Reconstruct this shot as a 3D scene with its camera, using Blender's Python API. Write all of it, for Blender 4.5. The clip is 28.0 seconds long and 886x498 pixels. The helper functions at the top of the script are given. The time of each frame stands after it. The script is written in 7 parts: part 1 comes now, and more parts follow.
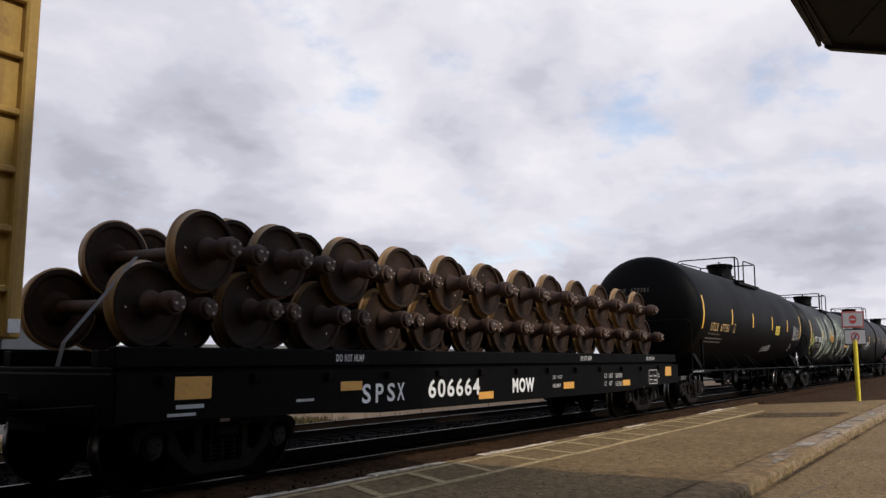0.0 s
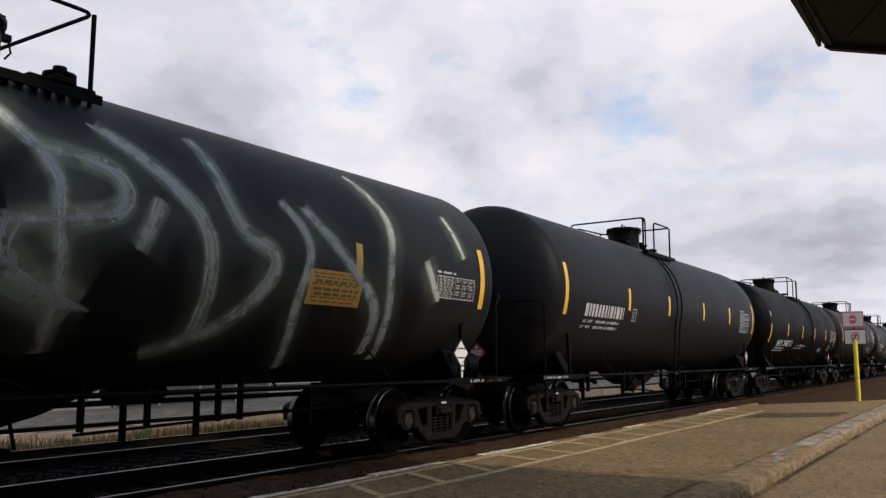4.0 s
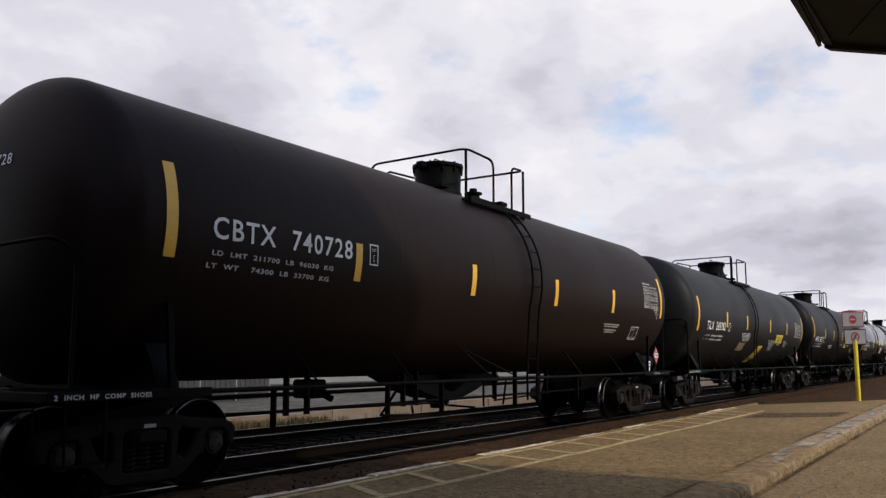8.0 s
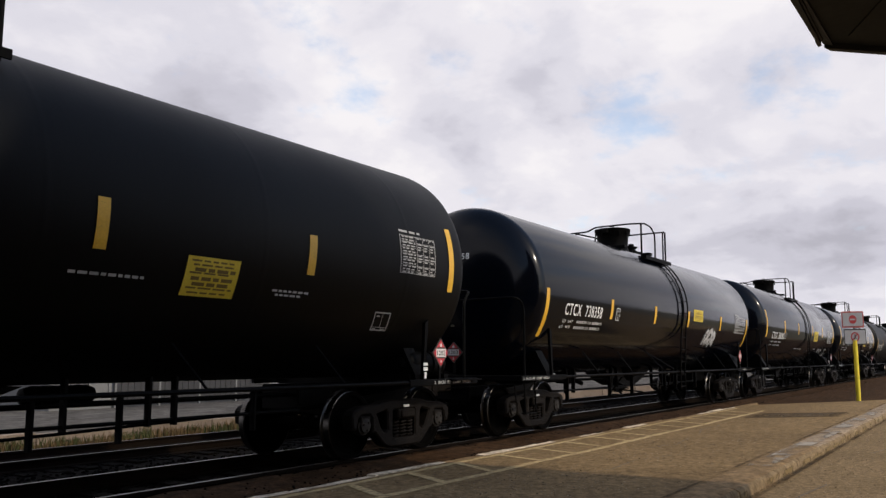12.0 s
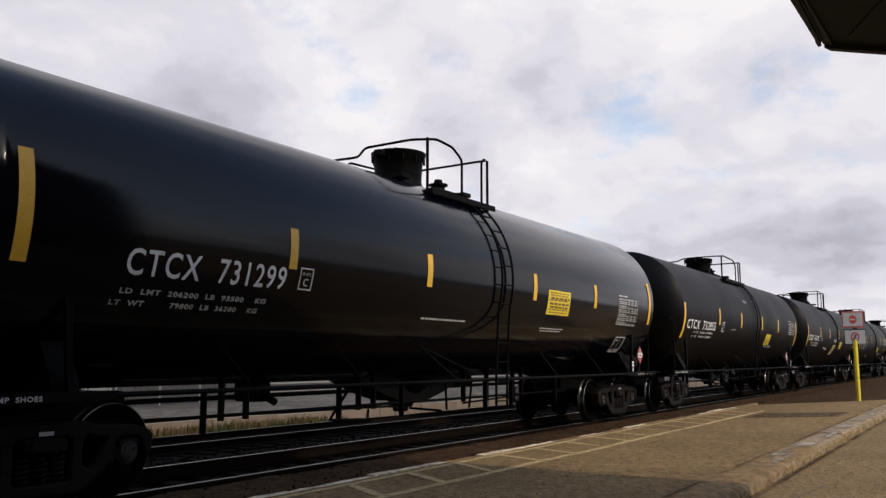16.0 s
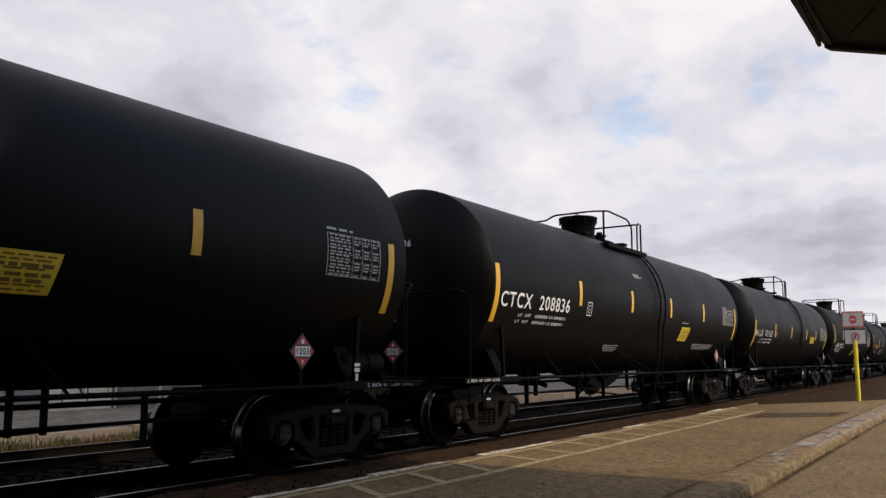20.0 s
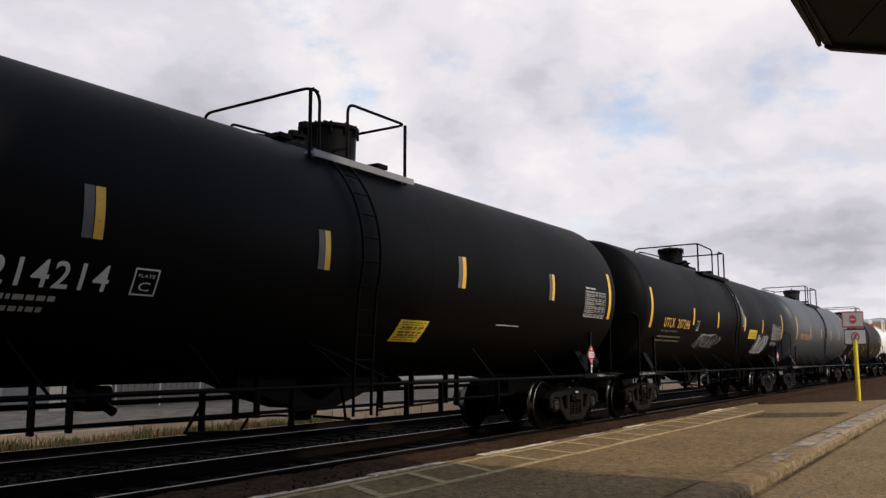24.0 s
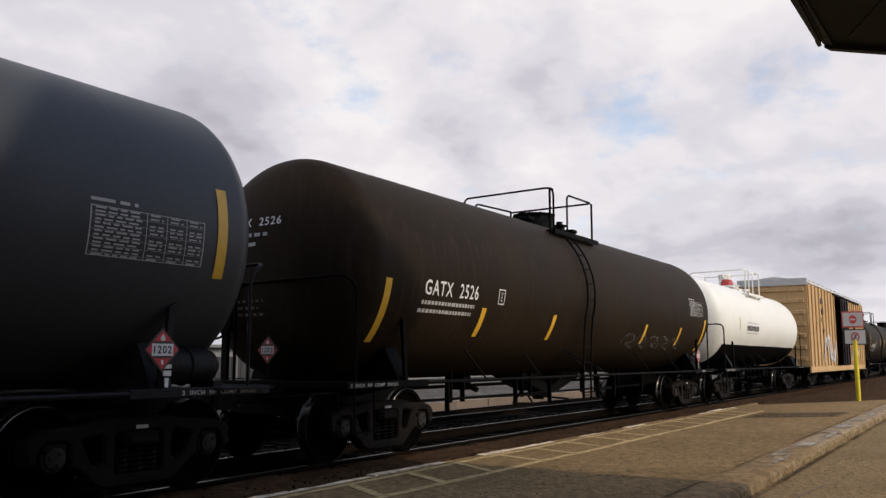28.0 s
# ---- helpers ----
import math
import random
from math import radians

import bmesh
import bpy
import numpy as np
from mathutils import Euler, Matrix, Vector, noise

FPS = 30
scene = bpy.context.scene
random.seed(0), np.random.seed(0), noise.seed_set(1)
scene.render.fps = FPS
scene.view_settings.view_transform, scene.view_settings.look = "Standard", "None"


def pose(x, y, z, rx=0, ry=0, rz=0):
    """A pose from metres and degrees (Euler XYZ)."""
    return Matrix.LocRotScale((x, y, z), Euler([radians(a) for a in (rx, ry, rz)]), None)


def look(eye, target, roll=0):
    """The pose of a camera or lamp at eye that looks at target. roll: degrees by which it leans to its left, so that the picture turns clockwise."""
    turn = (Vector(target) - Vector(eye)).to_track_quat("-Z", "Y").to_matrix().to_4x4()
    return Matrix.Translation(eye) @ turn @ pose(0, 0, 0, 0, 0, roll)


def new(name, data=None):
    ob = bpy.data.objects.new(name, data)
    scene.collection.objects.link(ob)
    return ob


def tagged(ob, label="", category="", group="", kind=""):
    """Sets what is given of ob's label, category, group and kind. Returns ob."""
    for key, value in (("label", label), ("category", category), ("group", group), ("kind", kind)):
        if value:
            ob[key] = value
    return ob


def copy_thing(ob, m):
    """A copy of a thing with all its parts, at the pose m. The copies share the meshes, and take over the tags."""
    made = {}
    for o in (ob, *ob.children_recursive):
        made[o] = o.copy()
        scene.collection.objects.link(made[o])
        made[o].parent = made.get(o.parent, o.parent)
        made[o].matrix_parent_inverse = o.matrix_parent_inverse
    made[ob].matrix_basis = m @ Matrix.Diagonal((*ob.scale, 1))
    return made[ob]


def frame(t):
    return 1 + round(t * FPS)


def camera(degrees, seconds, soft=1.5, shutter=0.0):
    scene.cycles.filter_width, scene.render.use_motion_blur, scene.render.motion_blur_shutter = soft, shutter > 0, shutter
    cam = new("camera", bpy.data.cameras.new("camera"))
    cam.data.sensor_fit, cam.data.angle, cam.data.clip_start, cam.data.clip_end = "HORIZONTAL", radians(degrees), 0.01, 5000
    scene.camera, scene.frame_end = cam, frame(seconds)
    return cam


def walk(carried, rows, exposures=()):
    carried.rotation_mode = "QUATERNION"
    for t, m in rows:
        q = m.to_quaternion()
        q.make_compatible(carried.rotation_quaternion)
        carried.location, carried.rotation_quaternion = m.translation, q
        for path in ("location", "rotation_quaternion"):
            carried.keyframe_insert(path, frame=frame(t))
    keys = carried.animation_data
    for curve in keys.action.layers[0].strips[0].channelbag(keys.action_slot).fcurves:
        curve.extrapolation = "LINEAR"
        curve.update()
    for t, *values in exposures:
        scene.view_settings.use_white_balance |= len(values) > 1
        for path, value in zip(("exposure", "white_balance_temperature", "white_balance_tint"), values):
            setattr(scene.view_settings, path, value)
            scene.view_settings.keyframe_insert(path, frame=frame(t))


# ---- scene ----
import itertools
import functools

# how far the train has come, by seconds: it gathers speed a little, from 11.0 to 11.6 m/s
RUN = ((0, 0.0), (2, 22.067), (4, 44.347), (6, 66.84), (8, 89.487), (10, 112.227), (12, 135.06), (14, 157.95), (16, 180.86), (18, 203.79), (20, 226.74), (22, 249.72), (24, 272.74), (26, 295.8), (28, 318.9))
YC = 8.1525       # centre line of the near track
cam = camera(55.19, 28.0, soft=1.4)
EYE = pose(0, 0, 1.34, 97.407, 0, -57.437)
walk(cam, [(0, EYE), (28, EYE)], exposures=[(0, -0.12, 6450, 10), (0.8, -0.26, 6450, 10), (2.2, -0.24, 6450, 10), (3.2, -0.1, 6480, 10), (6, -0.13, 6500, 10), (8, -0.07, 6550, 10), (22, -0.07, 6680, 10), (28, -0.1, 6750, 10)])

# ---- world, sun ----
world = bpy.data.worlds.new("overcast_sky")
scene.world = world
world.use_nodes = True


def build_sky():
    nt = world.node_tree
    nt.nodes.clear()
    N, L = nt.nodes.new, nt.links.new

    def math_node(op, a, b=None, c=None):
        n = N("ShaderNodeMath")
        n.operation = op
        for i, v in enumerate((a, b, c)):
            if v is None:
                continue
            if isinstance(v, (int, float)):
                n.inputs[i].default_value = v
            else:
                L(v, n.inputs[i])
        return n.outputs[0]

    sky = N("ShaderNodeTexSky")
    sky.sky_type = "NISHITA"
    sky.sun_disc = False
    sky.sun_elevation, sky.sun_rotation = radians(35), radians(180)
    tc = N("ShaderNodeTexCoord")
    sep = N("ShaderNodeSeparateXYZ")
    L(tc.outputs["Generated"], sep.inputs[0])
    den = math_node("ADD", math_node("MAXIMUM", sep.outputs[2], 0.0), 0.34)
    u = math_node("DIVIDE", sep.outputs[0], den)
    v = math_node("DIVIDE", sep.outputs[1], den)
    comb = N("ShaderNodeCombineXYZ")
    L(u, comb.inputs[0]), L(v, comb.inputs[1])

    def noise_node(scale, detail, off, rough=0.55, dist=0.0):
        mp = N("ShaderNodeMapping")
        mp.inputs["Location"].default_value = off
        L(comb.outputs[0], mp.inputs[0])
        n = N("ShaderNodeTexNoise")
        n.inputs["Scale"].default_value = scale
        n.inputs["Detail"].default_value = detail
        n.inputs["Roughness"].default_value = rough
        n.inputs["Distortion"].default_value = dist
        L(mp.outputs[0], n.inputs["Vector"])
        return n.outputs["Fac"]

    def ramp(fac, stops):
        r = N("ShaderNodeValToRGB")
        r.color_ramp.interpolation = "EASE"
        els = r.color_ramp.elements
        while len(els) < len(stops):
            els.new(0.5)
        for e, (p, col) in zip(els, stops):
            e.position, e.color = p, (*col, 1)
        L(fac, r.inputs[0])
        return r.outputs[0]

    def mix(fac, a, b):
        m = N("ShaderNodeMix")
        m.data_type = "RGBA"
        L(fac, m.inputs[0]), L(a, m.inputs[6]), L(b, m.inputs[7])
        return m.outputs[2]

    body = math_node("MULTIPLY", noise_node(2.0, 7, (3.1, 1.7, 0), 0.5, 0.2), 0.66)
    for sc, wt, off, di in ((5.2, 0.26, (8.2, 4.4, 2), 0.4), (12.0, 0.08, (1.6, 9.3, 5), 0.3)):
        body = math_node("ADD", body, math_node("MULTIPLY", noise_node(sc, 7, off, 0.55, di), wt))

    def toward(vec, wide, amount):
        """A broad rise or fall of the cloud's thickness about one direction."""
        d = N("ShaderNodeVectorMath")
        d.operation = "DOT_PRODUCT"
        L(tc.outputs["Generated"], d.inputs[0])
        d.inputs[1].default_value = Vector(vec).normalized()
        r = N("ShaderNodeMapRange")
        r.interpolation_type = "SMOOTHSTEP"
        r.inputs[1].default_value, r.inputs[2].default_value, r.inputs[4].default_value = math.cos(radians(wide)), 1.0, amount
        L(d.outputs["Value"], r.inputs[0])
        return r.outputs[0]

    for vec, wide, amount in (((0.577, 0.76, 0.298), 11, -0.05), ((0.5, 0.83, 0.235), 8, -0.03), ((0.675, 0.71, 0.202), 5, -0.06), ((0.86, 0.458, 0.227), 6, -0.05), ((0.976, 0.125, 0.177), 7, -0.05), ((0.626, 0.749, 0.215), 4, 0.09), ((0.77, 0.589, 0.246), 6, 0.05), ((0.85, 0.379, 0.366), 11, 0.09), ((0.729, 0.592, 0.344), 7, 0.05), ((0.938, 0.249, 0.242), 6, 0.05)):
        body = math_node("ADD", body, toward(vec, wide, amount))
    cloud = ramp(body, [(0.33, (0.50, 0.495, 0.57)), (0.42, (0.635, 0.63, 0.72)), (0.49, (0.765, 0.758, 0.845)), (0.55, (0.865, 0.85, 0.92)), (0.62, (0.965, 0.945, 0.985))])
    thin = math_node("ADD", math_node("MULTIPLY", noise_node(2.4, 5, (1.3, 6.9, 5)), 0.6), math_node("MULTIPLY", noise_node(9.0, 6, (2, 3, 9), 0.6), 0.4))
    for vec, wide, amount in (((0.903, 0.321, 0.284), 5, 0.10), ((0.94, 0.163, 0.299), 4, 0.16), ((0.802, 0.5, 0.328), 3, 0.08), ((0.898, 0.42, 0.135), 3, 0.04)):
        thin = math_node("ADD", thin, toward(vec, wide, amount))
    thin = math_node("ADD", thin, toward((-0.05, -0.45, 0.89), 74, 0.7))
    gap = ramp(thin, [(0.54, (0, 0, 0)), (0.70, (0.62, 0.62, 0.62)), (0.95, (0.95, 0.95, 0.95))])
    blue = N("ShaderNodeMix")
    blue.data_type, blue.blend_type = "RGBA", "MULTIPLY"
    blue.inputs[0].default_value = 1.0
    L(sky.outputs[0], blue.inputs[6])
    blue.inputs[7].default_value = (0.22, 0.22, 0.22, 1)
    out = mix(gap, cloud, blue.outputs[2])
    bg = N("ShaderNodeBackground")
    L(out, bg.inputs[0])
    bg.inputs[1].default_value = 1.0
    wo = N("ShaderNodeOutputWorld")
    L(bg.outputs[0], wo.inputs[0])


build_sky()
sun = new("sun", bpy.data.lights.new("sun", "SUN"))
sun.data.energy, sun.data.angle, sun.data.color = 2.2, radians(1.5), (1.0, 0.9, 0.75)
sun.matrix_world = look((0.8, -41, 28.7), (0, 0, 0))


# ---- materials ----
def material(name, c1, c2=None, rough=0.6, metal=0.0, scale=2.0, fine=40.0, bump=0.15, coat=0.0, streak=0.0, streak_col=None, spec=0.5, wear=0.0, wear_col=(0.09, 0.045, 0.025), speck=0.0, speck_col=(0.4, 0.38, 0.34), vary=0.0, grain=0.0, grain_scale=16.0):
    """Paint, metal, stone: two-scale variation, streaks that run down, worn spots, fine relief."""
    m = bpy.data.materials.new(name)
    m.use_nodes = True
    nt = m.node_tree
    nt.nodes.clear()
    N, L = nt.nodes.new, nt.links.new
    c2 = c2 or tuple(min(1, k * 1.25 + 0.004) for k in c1)
    tc = N("ShaderNodeTexCoord")

    def noise_fac(sc, detail=5, rough_=0.6, stretch=None):
        n = N("ShaderNodeTexNoise")
        n.inputs["Scale"].default_value, n.inputs["Detail"].default_value, n.inputs["Roughness"].default_value = sc, detail, rough_
        if stretch:
            mp = N("ShaderNodeMapping")
            mp.inputs["Scale"].default_value = stretch
            L(tc.outputs["Object"], mp.inputs[0])
            L(mp.outputs[0], n.inputs["Vector"])
        else:
            L(tc.outputs["Object"], n.inputs["Vector"])
        return n.outputs["Fac"]

    def ramp(fac, lo, hi, top=1.0):
        r = N("ShaderNodeMapRange")
        r.inputs[1].default_value, r.inputs[2].default_value, r.inputs[4].default_value = lo, hi, top
        L(fac, r.inputs[0])
        return r.outputs[0]

    def mix(fac, a, b, blend="MIX"):
        x = N("ShaderNodeMix")
        x.data_type, x.blend_type = "RGBA", blend
        for v, i in ((fac, 0), (a, 6), (b, 7)):
            if isinstance(v, tuple):
                x.inputs[i].default_value = (*v, 1)
            elif isinstance(v, float):
                x.inputs[i].default_value = v
            else:
                L(v, x.inputs[i])
        return x.outputs[2]

    big = noise_fac(scale)
    small = noise_fac(fine, 3)
    col = mix(ramp(big, 0.35, 0.65), c1, c2)
    col = mix(ramp(small, 0.3, 0.7, 0.35), col, tuple(k * 0.6 for k in c1))
    if streak:
        col = mix(ramp(noise_fac(1.0, 4, 0.55, (9, 9, 0.7)), 0.52, 0.75, streak), col, streak_col or tuple(k * 0.5 for k in c1))
    if wear:
        col = mix(ramp(noise_fac(scale * 3.7, 8, 0.7), 0.62 - 0.12 * wear, 0.68, min(1.0, wear + 0.4)), col, wear_col)
    if speck:
        col = mix(ramp(noise_fac(fine * 2.2, 2, 0.5), 0.58, 0.68, speck), col, speck_col)
    if grain:
        for sc, k in ((grain_scale, 1.0), (grain_scale * 3.1, 0.8)):
            g = N("ShaderNodeMapRange")
            g.inputs[1].default_value, g.inputs[2].default_value, g.inputs[3].default_value, g.inputs[4].default_value = 0.3, 0.7, 1 - grain * k, 1 + grain * k
            L(noise_fac(sc, 3, 0.6), g.inputs[0])
            col = mix(1.0, col, g.outputs[0], "MULTIPLY")
    if vary:
        oi = N("ShaderNodeObjectInfo")
        col = mix(ramp(oi.outputs["Random"], 0, 1, vary), col, tuple(k * 0.45 for k in c1))
    p = N("ShaderNodeBsdfPrincipled")
    L(col, p.inputs["Base Color"])
    r = N("ShaderNodeMapRange")
    r.inputs[3].default_value, r.inputs[4].default_value = max(0.03, rough - 0.12), min(1, rough + 0.12)
    L(big, r.inputs[0])
    L(r.outputs[0], p.inputs["Roughness"])
    p.inputs["Metallic"].default_value = metal
    p.inputs["Specular IOR Level"].default_value = spec
    p.inputs["Coat Weight"].default_value = coat
    p.inputs["Coat Roughness"].default_value = 0.12
    if bump:
        b = N("ShaderNodeBump")
        b.inputs["Strength"].default_value, b.inputs["Distance"].default_value = bump, 0.02
        L(small, b.inputs["Height"])
        L(b.outputs[0], p.inputs["Normal"])
    o = N("ShaderNodeOutputMaterial")
    L(p.outputs[0], o.inputs[0])
    return m


M = {}
M["tank_black"] = material("tank_black_paint", (0.001224, 0.00108, 0.00108), (0.001944, 0.001728, 0.001728), rough=0.55, scale=0.5, fine=26, bump=0.05, streak=0.35, streak_col=(0.0036, 0.003096, 0.002736), spec=0.06)
M["tank_gloss"] = material("tank_gloss_black", (0.0011, 0.0019, 0.0042), (0.0016, 0.0026, 0.0054), rough=0.14, scale=0.5, fine=20, bump=0.02, streak=0.2, streak_col=(0.003, 0.0038, 0.0056), spec=0.2)
M["tank_semi"] = material("tank_satin_black", (0.001768, 0.0017, 0.001768), (0.002788, 0.002652, 0.00272), rough=0.48, scale=0.5, fine=24, bump=0.04, streak=0.3, streak_col=(0.0051, 0.004556, 0.004284), spec=0.1)
M["tank_brown"] = material("tank_brown_paint", (0.01, 0.0052, 0.0042), (0.0145, 0.0079, 0.0066), rough=0.5, scale=0.5, fine=26, bump=0.05, streak=0.4, streak_col=(0.0175, 0.011, 0.009), spec=0.08)
M["tank_rust"] = material("tank_dusty_brown", (0.0155, 0.0095, 0.0052), (0.026, 0.017, 0.0096), rough=0.6, scale=0.6, fine=26, bump=0.05, streak=0.5, streak_col=(0.039, 0.0296, 0.02), spec=0.08)
M["tank_dark_grey"] = material("tank_dark_grey", (0.0085, 0.008755, 0.009775), (0.01207, 0.01233, 0.01385), rough=0.52, scale=0.5, fine=26, bump=0.05, streak=0.35, streak_col=(0.01445, 0.01445, 0.01445), spec=0.1)
M["tank_charcoal"] = material("tank_charcoal", (0.0085, 0.0088, 0.0092), (0.0122, 0.0126, 0.013), rough=0.5, scale=0.5, fine=26, bump=0.05, streak=0.35, streak_col=(0.0165, 0.016, 0.0148), spec=0.12)
M["tank_grey"] = material("tank_grey_paint", (0.044, 0.0475, 0.0535), (0.056, 0.06, 0.067), rough=0.45, scale=0.5, fine=26, bump=0.05, streak=0.4, streak_col=(0.04, 0.041, 0.043), spec=0.25)
M["tank_white"] = material("tank_white_paint", (0.8, 0.78, 0.71), (0.86, 0.84, 0.78), rough=0.45, scale=0.5, fine=26, bump=0.04, streak=0.25, streak_col=(0.6, 0.53, 0.42))
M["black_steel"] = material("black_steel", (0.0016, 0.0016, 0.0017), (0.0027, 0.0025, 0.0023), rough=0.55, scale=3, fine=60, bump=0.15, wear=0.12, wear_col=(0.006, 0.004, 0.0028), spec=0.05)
M["grey_steel"] = material("grey_steel", (0.012, 0.0122, 0.0135), (0.019, 0.019, 0.0208), rough=0.5, scale=3, fine=60, bump=0.15, wear=0.2, spec=0.1)
# Truck and wheel colours are lowered to carry the shade below the cars.
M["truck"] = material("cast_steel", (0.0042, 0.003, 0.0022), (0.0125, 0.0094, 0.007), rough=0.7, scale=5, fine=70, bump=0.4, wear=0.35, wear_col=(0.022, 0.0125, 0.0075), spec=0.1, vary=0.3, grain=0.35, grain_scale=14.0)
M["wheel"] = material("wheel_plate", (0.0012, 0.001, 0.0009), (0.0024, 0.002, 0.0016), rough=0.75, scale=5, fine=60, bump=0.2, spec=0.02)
M["tread"] = material("wheel_tread", (0.05, 0.046, 0.042), (0.11, 0.104, 0.098), rough=0.3, metal=1.0, scale=5, fine=80, bump=0.05)
M["cap"] = material("bearing_cap", (0.018, 0.0168, 0.0156), (0.042, 0.0384, 0.0348), rough=0.6, scale=9, fine=80, bump=0.2, wear=0.4, spec=0.1)
M["rust_wheel"] = material("rusty_wheel", (0.0165, 0.0076, 0.0034), (0.041, 0.0195, 0.009), rough=0.75, scale=4, fine=50, bump=0.3, wear=0.4, wear_col=(0.051, 0.0255, 0.0119), spec=0.2, vary=0.5)
M["rust_tread"] = material("rusty_tread", (0.3, 0.165, 0.055), (0.4, 0.24, 0.095), rough=0.5, scale=6, fine=60, bump=0.2, wear=0.3, wear_col=(0.15, 0.07, 0.025), vary=0.4)
M["rust_axle"] = material("rusty_axle", (0.04, 0.018, 0.0085), (0.105, 0.047, 0.021), rough=0.7, scale=6, fine=60, bump=0.3, wear=0.4, vary=0.4)
M["bolt_steel"] = material("bare_bolt", (0.3, 0.25, 0.2), (0.42, 0.36, 0.3), rough=0.45, scale=9, fine=60, bump=0.1)
M["strap"] = material("grey_strap", (0.2, 0.2, 0.21), (0.26, 0.26, 0.27), rough=0.7, bump=0.2)
M["white"] = material("white_lettering", (0.74, 0.74, 0.72), (0.82, 0.82, 0.8), rough=0.6, scale=4, fine=50, bump=0.0, wear=0.1, wear_col=(0.25, 0.25, 0.24))
M["dim_white"] = material("faded_lettering", (0.42, 0.415, 0.40), (0.54, 0.53, 0.51), rough=0.65, scale=4, fine=50, bump=0.0, wear=0.3, wear_col=(0.05, 0.05, 0.05))
M["cream"] = material("cream_lettering", (0.52, 0.33, 0.12), (0.6, 0.41, 0.18), rough=0.6, scale=4, fine=50, bump=0.0, wear=0.25, wear_col=(0.08, 0.055, 0.03))
M["table_ink"] = material("table_stencil", (0.39, 0.382, 0.367), (0.468, 0.46, 0.445), rough=0.65, scale=4, fine=50, bump=0.0, wear=0.2, wear_col=(0.078, 0.078, 0.078))
M["faint"] = material("faint_lettering", (0.10, 0.085, 0.06), (0.15, 0.125, 0.09), rough=0.65, scale=4, fine=50, bump=0.0, wear=0.5, wear_col=(0.02, 0.018, 0.015))
M["orange_text"] = material("orange_lettering", (0.62, 0.33, 0.05), (0.7, 0.4, 0.09), rough=0.6, scale=4, fine=50, bump=0.0, wear=0.15, wear_col=(0.15, 0.1, 0.05))
M["yellow"] = material("yellow_reflector", (0.72, 0.40, 0.025), (0.8, 0.46, 0.04), rough=0.4, scale=5, fine=60, bump=0.05, wear=0.05, wear_col=(0.2, 0.12, 0.03))
M["pale_yellow"] = material("faded_reflector", (0.5, 0.42, 0.2), (0.6, 0.5, 0.26), rough=0.5, scale=5, fine=60, bump=0.05, wear=0.1)
M["strip_grey"] = material("weathered_strip", (0.085, 0.08, 0.085), (0.13, 0.12, 0.125), rough=0.6, scale=5, fine=60, bump=0.05, wear=0.3)
M["label_yellow"] = material("yellow_placard", (0.75, 0.55, 0.03), (0.82, 0.62, 0.06), rough=0.5, scale=4, fine=60, bump=0.0, wear=0.1, wear_col=(0.35, 0.27, 0.06))
M["label_orange"] = material("orange_placard", (0.62, 0.30, 0.045), (0.7, 0.36, 0.06), rough=0.5, scale=4, fine=60, bump=0.0, wear=0.15)
M["label_faded"] = material("faded_placard", (0.16, 0.1, 0.06), (0.22, 0.15, 0.1), rough=0.6, scale=4, fine=60, bump=0.0, wear=0.3, wear_col=(0.07, 0.06, 0.05))
M["print"] = material("placard_print", (0.16, 0.105, 0.012), (0.2, 0.13, 0.02), rough=0.6, bump=0.0)
M["ink"] = material("dark_ink", (0.03, 0.025, 0.02), rough=0.6, bump=0.0)
M["red"] = material("red_placard", (0.52, 0.018, 0.03), (0.6, 0.03, 0.045), rough=0.45, scale=8, fine=60, bump=0.0)
M["placard_white"] = material("white_placard", (0.75, 0.73, 0.7), (0.8, 0.79, 0.77), rough=0.5, scale=8, fine=60, bump=0.0)


def glass_free(name, col, rough=0.4):
    return material(name, col, rough=rough, bump=0.0)


